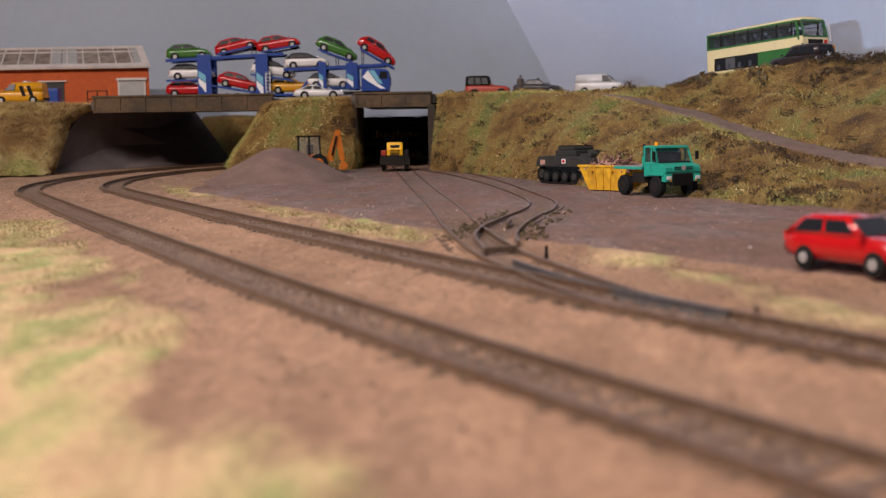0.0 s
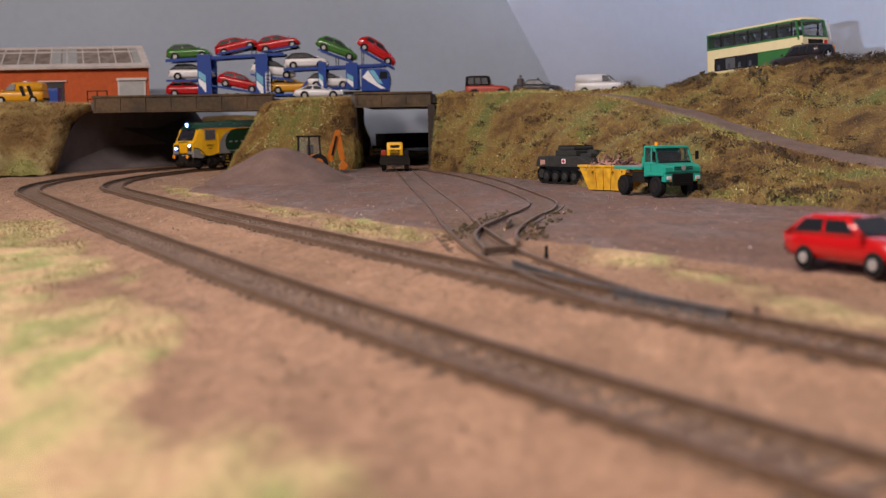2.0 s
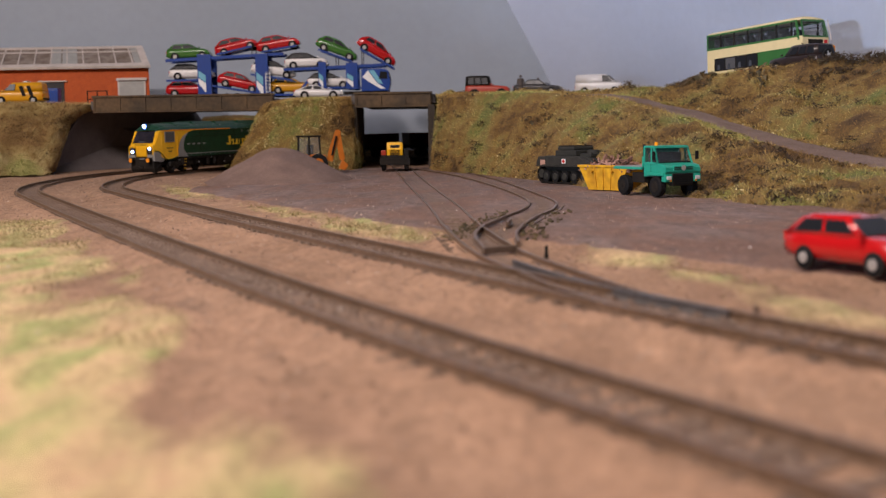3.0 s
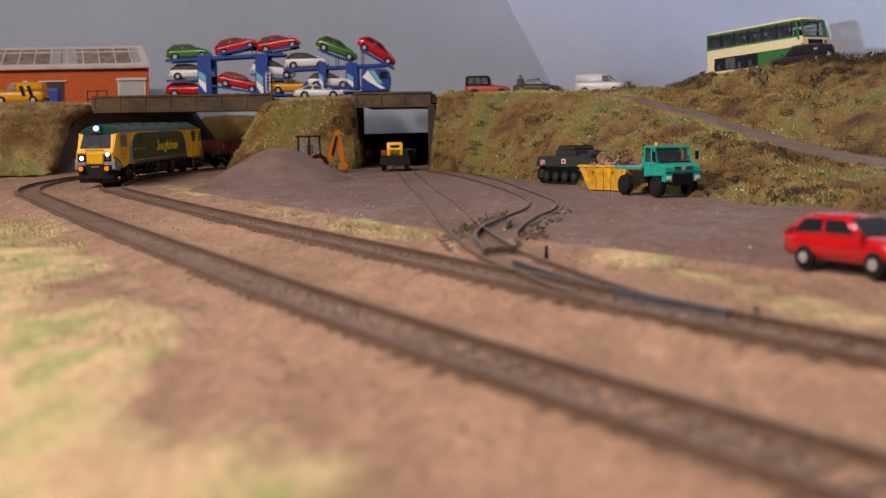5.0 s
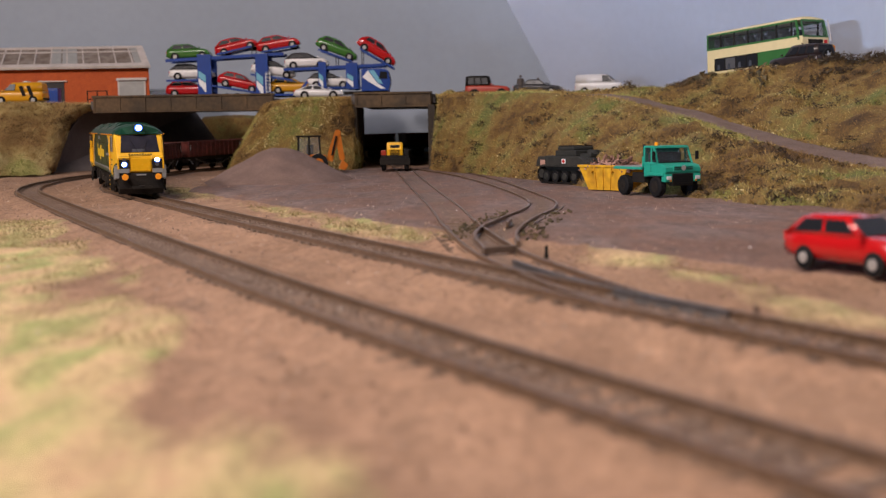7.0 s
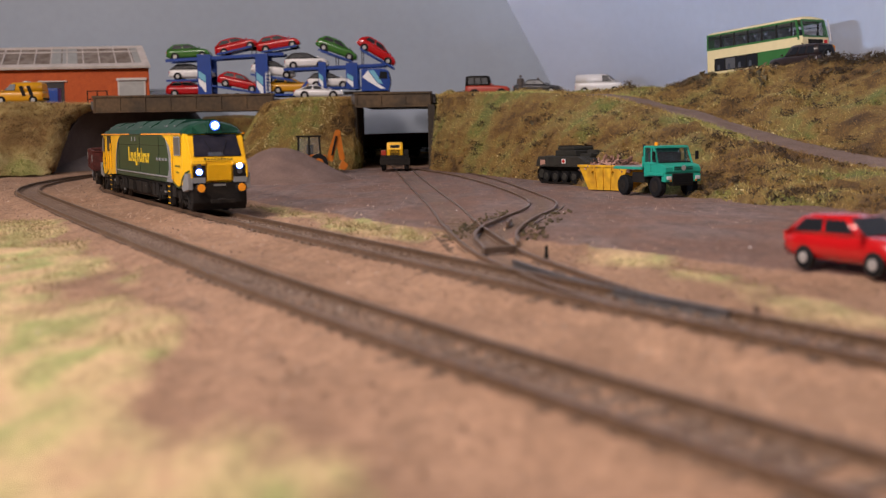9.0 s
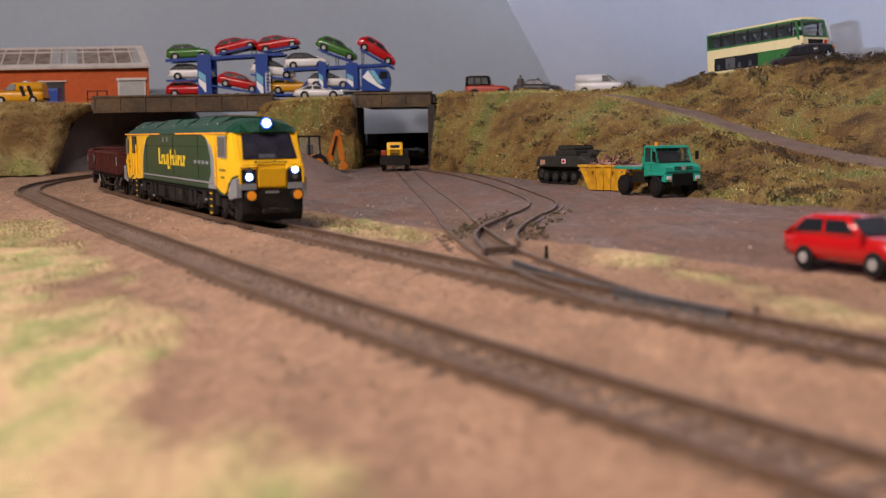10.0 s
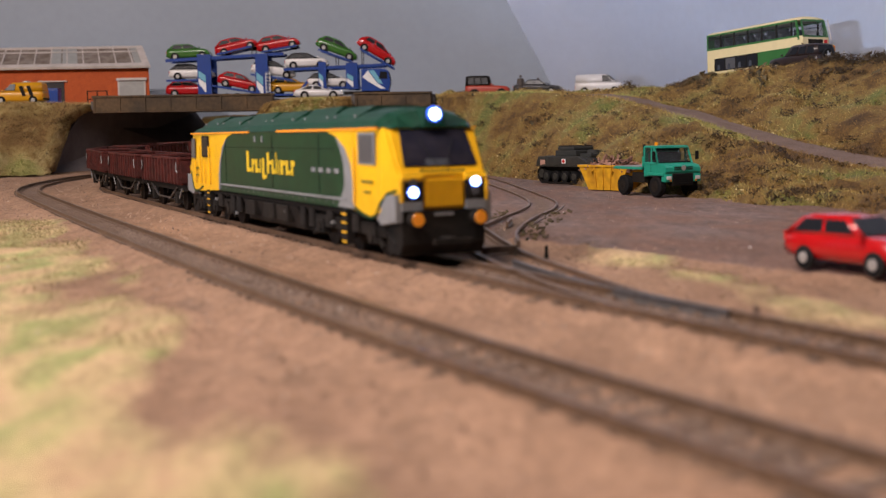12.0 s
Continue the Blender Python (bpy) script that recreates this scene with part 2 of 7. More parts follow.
TRIM = surface("off_white_trim", (0.56, 0.50, 0.47), 0.6, 0, 0.08, 200)
ROOFLIGHT = surface("brown_rooflight", (0.13, 0.088, 0.064), 0.6, 0, 0.12, 150, second=(0.28, 0.24, 0.21), patch=80)
ROLLER = surface("grey_roller_door", (0.34, 0.34, 0.33), 0.5, 0, 0.06, 250)
CREAM = surface("cream_bus_paint", (0.66, 0.54, 0.29), 0.35, 0, 0.03, 200, coat=0.3)
BUSGREEN = surface("bus_green_paint", (0.03, 0.125, 0.03), 0.35, 0, 0.04, 200, coat=0.3)
LOCO_GREEN = surface("loco_green", (0.006, 0.040, 0.018), 0.3, 0, 0.14, 260, second=(0.005, 0.030, 0.015))
LOCO_ROOF = surface("loco_roof_green", (0.007, 0.042, 0.023), 0.4, 0, 0.22, 260, second=(0.014, 0.042, 0.028))
LOCO_YELLOW = surface("loco_yellow", (0.80, 0.43, 0.008), 0.38, 0, 0.06, 260)
LOCO_GREY = surface("loco_grey", (0.22, 0.22, 0.22), 0.5, 0, 0.08, 260)
for _m in (LOCO_GREEN, LOCO_ROOF):
    _m.node_tree.nodes["Principled BSDF"].inputs["Specular IOR Level"].default_value = 0.22
LETTER = surface("yellow_lettering", (0.72, 0.47, 0.02), 0.5, 0, 0.03, 260)
WAGON = surface("rusty_maroon_wagon", (0.082, 0.016, 0.012), 0.7, 0, 0.3, 300, 0.3, second=(0.042, 0.012, 0.010), patch=90)
WAGON.node_tree.nodes["Principled BSDF"].inputs["Specular IOR Level"].default_value = 0.25
BEAM = glow("headlight_glow", (0.52, 0.70, 1.0), 11.0)
# dim blue emission that stands in for the halo round the lit lamps
BEAM_HALO = glow("headlight_halo_glow", (0.06, 0.17, 1.0), 0.9)
FIGURE = surface("figure_paint", (0.10, 0.08, 0.07), 0.7, 0, 0.3, 400)


# ---------------------------------------------------------------- mesh helpers
def part(name, bm, material, parent=None, label="", size=S, smooth=False, m=None):
    """Link a bmesh, drawn in full-size metres, as one mesh object under a thing or part."""
    if size != 1:
        bmesh.ops.scale(bm, vec=(size,) * 3, verts=bm.verts)
    bmesh.ops.recalc_face_normals(bm, faces=bm.faces)
    me = bpy.data.meshes.new(name)
    bm.to_mesh(me)
    bm.free()
    me.materials.append(material)
    if smooth:
        me.polygons.foreach_set("use_smooth", [True] * len(me.polygons))
    ob = new(name, me)
    if parent:
        ob.parent = parent
    if m is not None:
        ob.matrix_basis = m
    if label:
        tagged(ob, label)
    return ob


def thing(name, m, label, category, group="", kind=""):
    ob = new(name)
    ob.empty_display_size = 0.01
    ob.matrix_basis = m
    return tagged(ob, label, category, group, kind)


def box(bm, x0, x1, y0, y1, z0, z1, bevel=0.0):
    g = bmesh.ops.create_cube(bm, size=1)["verts"]
    bmesh.ops.scale(bm, vec=(x1 - x0, y1 - y0, z1 - z0), verts=g)
    bmesh.ops.translate(bm, vec=((x0 + x1) / 2, (y0 + y1) / 2, (z0 + z1) / 2), verts=g)
    if bevel:
        es = list({e for v in g for e in v.link_edges})
        bmesh.ops.bevel(bm, geom=es, offset=bevel, segments=2, affect="EDGES", profile=0.6)
    return bm


def boxed(*a, **k):
    return box(bmesh.new(), *a, **k)


def prism(bm, outline, y0, y1, bevel=0.0):
    """Outline in x, z pushed from y0 to y1."""
    a = [bm.verts.new((x, y0, z)) for x, z in outline]
    b = [bm.verts.new((x, y1, z)) for x, z in outline]
    n = len(a)
    fs = [bm.faces.new(a), bm.faces.new(b[::-1])]
    for i in range(n):
        fs.append(bm.faces.new((a[i], b[i], b[(i + 1) % n], a[(i + 1) % n])))
    if bevel:
        es = list({e for f in fs[:2] for e in f.edges})
        bmesh.ops.bevel(bm, geom=es, offset=bevel, segments=2, affect="EDGES", profile=0.6)
    return bm


def loft(bm, rings):
    """Skin a row of rings with equal point counts; ends closed."""
    vs = [[bm.verts.new(p) for p in r] for r in rings]
    n = len(vs[0])
    for a, b in zip(vs, vs[1:]):
        for i in range(n):
            bm.faces.new((a[i], a[(i + 1) % n], b[(i + 1) % n], b[i]))
    bm.faces.new(vs[0])
    bm.faces.new(vs[-1][::-1])
    return bm


def rod(bm, a, b, r, seg=8, r2=None):
    a, b = Vector(a), Vector(b)
    g = bmesh.ops.create_cone(bm, cap_ends=True, segments=seg, radius1=r, radius2=r if r2 is None else r2, depth=(b - a).length)["verts"]
    q = (b - a).to_track_quat("Z", "Y").to_matrix().to_4x4()
    bmesh.ops.transform(bm, matrix=Matrix.Translation((a + b) / 2) @ q, verts=g)
    return bm


def beam(bm, a, b, w, h):
    """Square bar from a to b."""
    a, b = Vector(a), Vector(b)
    g = bmesh.ops.create_cube(bm, size=1)["verts"]
    bmesh.ops.scale(bm, vec=((b - a).length, w, h), verts=g)
    d = (b - a).normalized()
    up = Vector((0, 0, 1)) if abs(d.z) < 0.95 else Vector((1, 0, 0))
    side = up.cross(d).normalized()
    rot = Matrix((d, side, d.cross(side))).transposed().to_4x4()
    bmesh.ops.transform(bm, matrix=Matrix.Translation((a + b) / 2) @ rot, verts=g)
    return bm


def panel(quad, u0, u1, v0, v1, out, thick=0.03):
    """Slab lying on a quad (a, b, c, d: bottom left, bottom right, top right, top left), proud by out."""
    a, b, c, d = (Vector(p) for p in quad)
    at = lambda u, v: (a * (1 - u) + b * u) * (1 - v) + (d * (1 - u) + c * u) * v
    n = (b - a).cross(d - a).normalized()
    p = [at(u0, v0), at(u1, v0), at(u1, v1), at(u0, v1)]
    bm = bmesh.new()
    top = [bm.verts.new(q + n * out) for q in p]
    low = [bm.verts.new(q + n * (out - thick)) for q in p]
    bm.faces.new(top)
    bm.faces.new(low[::-1])
    for i in range(4):
        bm.faces.new((top[i], low[i], low[(i + 1) % 4], top[(i + 1) % 4]))
    return bm


def wheel_parts(parent, x, y, r, w, rim=RIM, name="wheel"):
    """Tyre with a rim proud of it; x forward, axle along y, standing on z = 0."""
    side = 1 if y > 0 else -1
    bm = bmesh.new()
    rod(bm, (0, -w / 2, 0), (0, w / 2, 0), r, 18)
    bmesh.ops.bevel(bm, geom=[e for e in bm.edges if abs(e.verts[0].co.y - e.verts[1].co.y) < 1e-6], offset=r * 0.1, segments=1, affect="EDGES")
    t = part(name, bm, RUBBER, parent, m=pose(x * S, y * S, r * S))
    bm = bmesh.new()
    rod(bm, (0, side * w * 0.30, 0), (0, side * (w / 2 + 0.015), 0), r * 0.62, 14, r * 0.55)
    rod(bm, (0, side * w * 0.4, 0), (0, side * (w / 2 + 0.04), 0), r * 0.2, 8)
    part("rim", bm, rim, t, "silver wheel rim" if rim is RIM else "")
    return t


# ---------------------------------------------------------------- line of the tracks
def grade(y):
    """Height of the rail tops: the board rises a little towards the back."""
    return 0.01375 * (min(max(y, 0.5), 1.75) - 0.5) ** 2


X0, TH, L0, R0 = -0.0634, radians(115.49), 0.424, 0.430
SPACING = 0.0645


def line_at(s, off=0.0):
    """Point on the inner track s metres back from y = 0.5, moved off metres to the outer side, with the backward heading."""
    ax, ay = X0 + L0 * math.cos(TH), 0.5 + L0 * math.sin(TH)
    cx, cy = ax + R0 * math.sin(TH), ay - R0 * math.cos(TH)
    if s <= L0:
        a = TH
        x, y = X0 + s * math.cos(TH), 0.5 + s * math.sin(TH)
        if s < -0.15:
            x += 0.19 * (s + 0.15) ** 2
            a += math.atan(0.38 * -(s + 0.15)) * 0.9
    else:
        u = (s - L0) / R0
        a = TH - min(u, radians(128))
        x, y = cx - R0 * math.sin(a), cy + R0 * math.cos(a)
        e = s - L0 - R0 * (TH - a)
        x, y = x + e * math.cos(a), y + e * math.sin(a)
    x, y = x - off * math.sin(a), y + off * math.cos(a)
    return x, y, a


def spline(points, n):
    """Smooth line through plan points, n points apart evenly in parameter."""
    pts = [Vector(p) for p in points]
    pts = [2 * pts[0] - pts[1]] + pts + [2 * pts[-1] - pts[-2]]
    out = []
    for i in range(1, len(pts) - 2):
        a, b, c, d = pts[i - 1:i + 3]
        for k in range(n):
            t = k / n
            out.append(0.5 * (2 * b + (c - a) * t + (2 * a - 5 * b + 4 * c - d) * t * t + (3 * b - a - 3 * c + d) * t ** 3))
    out.append(pts[-2])
    return out


MAIN = [Vector(line_at(-0.62 + 0.012 * k)[:2]) for k in range(190)]
OUTER = [Vector(line_at(-0.62 + 0.012 * k, SPACING)[:2]) for k in range(190)]
SIDING = spline([(0.0525, 0.262), (0.0415, 0.292), (0.0305, 0.34), (0.0185, 0.405), (0.0085, 0.52), (0.001, 0.65), (-0.0105, 0.80), (-0.031, 1.065), (-0.045, 1.25), (-0.053, 1.36)], 8)
SPUR = spline([(0.0215, 0.420), (0.0215, 0.470), (0.028, 0.515), (0.040, 0.567), (0.0525, 0.620), (0.058, 0.675), (0.057, 0.730), (0.050, 0.810), (0.036, 0.935), (0.012, 1.07), (-0.02, 1.175)], 8)
SPUR_LEFT = spline([(0.0148, 0.405), (0.0128, 0.455), (0.0160, 0.495), (0.0226, 0.530), (0.0329, 0.572), (0.0460, 0.628), (0.0508, 0.683), (0.0490, 0.740), (0.0425, 0.820), (0.029, 0.930), (0.005, 1.06), (-0.026, 1.16)], 8)
SPUR_RIGHT = spline([(0.0283, 0.430), (0.0300, 0.468), (0.0354, 0.508), (0.0460, 0.561), (0.0582, 0.608), (0.0655, 0.663), (0.0643, 0.719), (0.0582, 0.804), (0.0453, 0.945), (0.022, 1.08), (-0.010, 1.19)], 8)


def offset_line(line, d):
    out = []
    for i, p in enumerate(line):
        t = (line[min(i + 1, len(line) - 1)] - line[max(i - 1, 0)]).normalized()
        out.append(p + Vector((-t.y, t.x)) * d)
    return out


def near_line(p, line):
    return min((p - q).length for q in line)


# ---------------------------------------------------------------- room
def plain_wall(name, x0, x1, y0, y1, z0, z1, material):
    return tagged(part(name, boxed(x0, x1, y0, y1, z0, z1), material, size=1), kind="structure")


plain_wall("floor", -2.2, 2.2, -2.0, 2.0, -0.94, -0.90, WOOD)
plain_wall("ceiling", -2.2, 2.2, -2.0, 2.0, 1.40, 1.44, ROOM)
plain_wall("wall_south", -2.2, 2.2, -2.04, -2.0, -0.90, 1.40, ROOM)
plain_wall("wall_west", -2.24, -2.2, -2.0, 2.0, -0.90, 1.40, ROOM)
plain_wall("wall_east", 2.2, 2.24, -2.0, 2.0, -0.90, 1.40, ROOM)
plain_wall("wall_north", -2.2, 2.2, 2.0, 2.04, -0.90, 1.40, ROOM)


def backdrop():
    """Painted back wall, and a side wall leant so that their seam follows the slanting edge of the light."""
    bm = bmesh.new()
    box(bm, -1.5, 1.2, 1.62, 1.66, -0.05, 0.9)
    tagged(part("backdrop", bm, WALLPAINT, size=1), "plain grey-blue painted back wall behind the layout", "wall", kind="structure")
    bm = bmesh.new()
    plan = spline([Vector(p) for p in ((0.121, 1.628), (0.250, 1.584), (0.345, 1.40), (0.395, 1.15), (0.435, 0.85), (0.47, 0.55))], 8)
    rows = []
    for j in range(13):
        z = -0.045 + 0.85 * j / 12
        row = []
        for i, p in enumerate(plan):
            # the lean shapes the seam like the slanting border between light and shade
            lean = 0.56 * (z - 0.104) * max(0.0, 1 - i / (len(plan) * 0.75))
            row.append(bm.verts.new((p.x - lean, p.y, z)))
        rows.append(row)
    for j in range(12):
        for i in range(len(plan) - 1):
            bm.faces.new((rows[j][i], rows[j][i + 1], rows[j + 1][i + 1], rows[j + 1][i]))
    bmesh.ops.solidify(bm, geom=bm.faces[:], thickness=0.004)
    tagged(part("wall_side", bm, SIDEPAINT_LIT, size=1, smooth=True), "grey-blue side wall, colour lightened to stand for the light on it", "wall", kind="structure")


backdrop()


# ---------------------------------------------------------------- ground
def grass_border(x, y):
    """How far a place lies to the track side of the edge of the fore-ground grass."""
    return (x + 0.134) + 0.419 * (y - 0.427)


def zone_at(x, y):
    """Grass, yard and track-dirt shares at a place on the board."""
    p = Vector((x, y))
    n = noise.noise((x * 14, y * 14, 0.3)) * 0.5 + noise.noise((x * 40, y * 40, 1.7)) * 0.3
    grass = yard = 0.0
    # fore-ground grass, left of the outer track
    side = grass_border(x, y)
    big = noise.noise((x * 42, y * 14, 5.1)) + 0.6 * noise.noise((x * 110, y * 40, 2.2))
    bare = max(0.0, noise.noise((x * 36, y * 11, 9.3)) - 0.12) * 2.2
    grass = min(1, max(0, 0.55 - (side - 0.005) / 0.030 + big * 0.60 - bare)) if y < 0.62 else grass
    # strip between the main line and the yard
    for ax, ay, bx, by, w in ((-0.235, 0.98, -0.02, 0.50, 0.026), (-0.02, 0.52, -0.01, 0.47, 0.012), (0.050, 0.45, 0.0995, 0.252, 0.024)):
        a, b = Vector((ax, ay)), Vector((bx, by))
        t = min(1, max(0, (p - a).dot(b - a) / (b - a).length_squared))
        d = (p - a - (b - a) * t).length
        grass = max(grass, min(1, max(0, 0.72 - d / (w * 1.15) + n * 1.7)))
    # yard: behind a line from the heap to the red car
    edge = 0.455 - 1.4 * (x - 0.03)
    if x < -0.01:
        edge = 0.53 - 1.9 * (x + 0.01)
    elif x < 0.03:
        edge = 0.53 - 1.875 * (x + 0.01)
    if y > edge - 0.02 and x > -0.2:
        yard = min(1, max(0, 0.5 + (y - edge) / 0.05 + n * 0.75))
    if y > 1.22 or x < -0.19:
        yard = 0
    return min(1, grass), yard


def build_ground():
    xs = np.concatenate([np.arange(-0.95, -0.5, 0.03), np.arange(-0.5, 0.32, 0.005), np.arange(0.32, 0.98, 0.03)])
    ys = np.concatenate([np.arange(-0.25, 0.05, 0.03), np.arange(0.05, 1.25, 0.005), np.arange(1.25, 1.63, 0.02)])
    tracks = [(np.array([(p.x, p.y) for p in offset_line(l, 0)]), w) for l, w in ((MAIN, 1.0), (OUTER, 1.0), (SIDING, 0.75), (SPUR, 0.6))]
    verts, zones = [], []
    for y in ys:
        for x in xs:
            g, yd = zone_at(x, y)
            d = min((np.min(np.hypot(t[:, 0] - x, t[:, 1] - y)) / w for t, w in tracks))
            dirt = min(1, max(0, 1.22 - d / 0.0148)) * (0.95 if y > 0.55 else max(0.50, 0.95 - 1.6 * (0.55 - y)))
            if y < 0.75:
                drift = max(0.0, 1 - abs(grass_border(x, y) - 0.016) / 0.015)
                dirt = max(dirt, 0.62 * drift * min(1.0, max(0.0, 0.55 + 0.9 * noise.noise((x * 50, y * 18, 8.0)) + 0.5 * noise.noise((x * 150, y * 60, 3.0)))))
            if yd > 0.5 and y > 0.56:
                dirt *= 0.75
            h = 0.0012 * noise.noise((x * 30, y * 30, 0)) + 0.0006 * noise.noise((x * 120, y * 120, 4))
            z = grade(y) - 0.0040 + h * (1 - 0.6 * yd) + 0.0016 * g
            if yd:
                z += yd * 0.0030
            if yd > 0.5 and y > 0.56:
                if d < 0.0135:
                    z = min(z, grade(y) - 0.0009)
            elif d < 0.021:
                bed = grade(y) - 0.00275 + 0.40 * h + 0.0010 * min(1.0, max(0.0, (d - 0.0098) / 0.002))
                z = bed + (z - bed) * max(0.0, (d - 0.0145) / 0.0065)
            verts.append((x, y, z))
            zones.append((g * (1 - dirt), yd, dirt, 1.0))
    nx = len(xs)
    faces = [(j * nx + i, j * nx + i + 1, (j + 1) * nx + i + 1, (j + 1) * nx + i) for j in range(len(ys) - 1) for i in range(nx - 1)]
    me = bpy.data.meshes.new("ground")
    me.from_pydata(verts, [], faces)
    at = me.color_attributes.new("zone", "FLOAT_COLOR", "POINT")
    at.data.foreach_set("color", np.array(zones, dtype=np.float32).ravel())
    me.polygons.foreach_set("use_smooth", [True] * len(me.polygons))
    me.materials.append(GROUND)
    tagged(new("ground", me), "sandy scatter ground with dry grass and a worn yard", "ground", kind="structure")
    tagged(part("baseboard", boxed(-0.95, 0.95, -0.25, 1.61, -0.06, -0.012), WOOD, size=1), "wooden layout baseboard under the scenery", "board", kind="structure")


build_ground()


# ---------------------------------------------------------------- banks
def bank(name, lines, nu, nv, label, rough=0.006, seed=0.0, material=None, road=None):
    """Skin between 3D guide lines (foot first), roughened; returns the grid of points."""
    fine = [spline([Vector(p) for p in l], nu) for l in lines]
    cols = len(fine[0])
    grid = []
    for k in range(len(fine) - 1):
        for j in range(nv + (1 if k == len(fine) - 2 else 0)):
            t = j / nv
            row = []
            for i in range(cols):
                p = fine[k][i].lerp(fine[k + 1][i], t)
                flat = road is not None and k == road
                amp = rough * (0.12 if flat or k == len(fine) - 2 else 1.0) * (0.35 if k == 0 and j == 0 else 1.0)
                q = p * 1.0 + Vector((seed, 0, 0))
                d = noise.noise(q * 26) + 0.6 * noise.noise(q * 70) + 0.35 * noise.noise(q * 170)
                p = p + Vector((0.25 * d, -0.75 * d, 0.65 * d)) * amp
                row.append(p)
            grid.append(row)
    bm_v, bm_f = [], []
    for r in grid:
        bm_v += [tuple(p) for p in r]
    for j in range(len(grid) - 1):
        for i in range(cols - 1):
            bm_f.append((j * cols + i, j * cols + i + 1, (j + 1) * cols + i + 1, (j + 1) * cols + i))
    me = bpy.data.meshes.new(name)
    me.from_pydata(bm_v, [], bm_f)
    me.polygons.foreach_set("use_smooth", [True] * len(me.polygons))
    me.materials.append(material or BANK)
    if road is not None:
        me.materials.append(ROADTOP)
        for f in me.polygons:
            r = f.index // (cols - 1)
            if road * nv + 4 <= r < (road + 1) * nv - 3 and f.index % (cols - 1) > cols * 0.30:
                f.material_index = 1
    ob = tagged(new(name, me), label, "embankment", kind="structure")
    return grid


def fuzz(name, grids, count, length, material, label, rng, clump=False, skip=None):
    """Static-grass fibres or foam crumbs scattered over banks."""
    verts, faces = [], []
    for grid, share in grids:
        R, Cn = len(grid), len(grid[0])
        for _ in range(int(count * share)):
            j, i = rng.random() * (R - 1.001), rng.random() * (Cn - 1.001)
            if skip and grid is HILL and skip(j / R, i / Cn):
                continue
            a, b = int(j), int(i)
            p = grid[a][b].lerp(grid[a][b + 1], i - b).lerp(grid[a + 1][b].lerp(grid[a + 1][b + 1], i - b), j - a)
            n = (grid[a][b + 1] - grid[a][b]).cross(grid[a + 1][b] - grid[a][b])
            n = n.normalized() if n.length > 0 else Vector((0, -1, 0))
            if n.z < 0:
                n = -n
            k = len(verts)
            if clump:
                # keep crumbs in drifts
                if noise.noise(p * 30) + 0.5 * noise.noise(p * 90) < 0.12:
                    continue
                s = length * (0.4 + rng.random())
                c = p + n * s * 0.35
                pts = [c + Vector((rng.uniform(-1, 1), rng.uniform(-1, 1), rng.uniform(-1, 1))) * s for _ in range(4)]
                verts += [tuple(q) for q in pts]
                faces += [(k, k + 1, k + 2), (k, k + 3, k + 1), (k + 1, k + 3, k + 2), (k, k + 2, k + 3)]
            else:
                d = (n + Vector((rng.uniform(-1, 1), rng.uniform(-1, 1), rng.uniform(-0.3, 0.9))) * 0.9).normalized()
                w = Vector((rng.uniform(-1, 1), rng.uniform(-0.3, 0.3), rng.uniform(-1, 1))).normalized() * length * 0.045
                tip = p + d * length * (0.5 + rng.random())
                verts += [tuple(p - w), tuple(p + w), tuple(tip)]
                faces.append((k, k + 1, k + 2))
    me = bpy.data.meshes.new(name)
    me.from_pydata(verts, [], faces)
    me.materials.append(material)
    return tagged(new(name, me), label, "scenery", kind="stuff")


DECK_Z = 0.0825

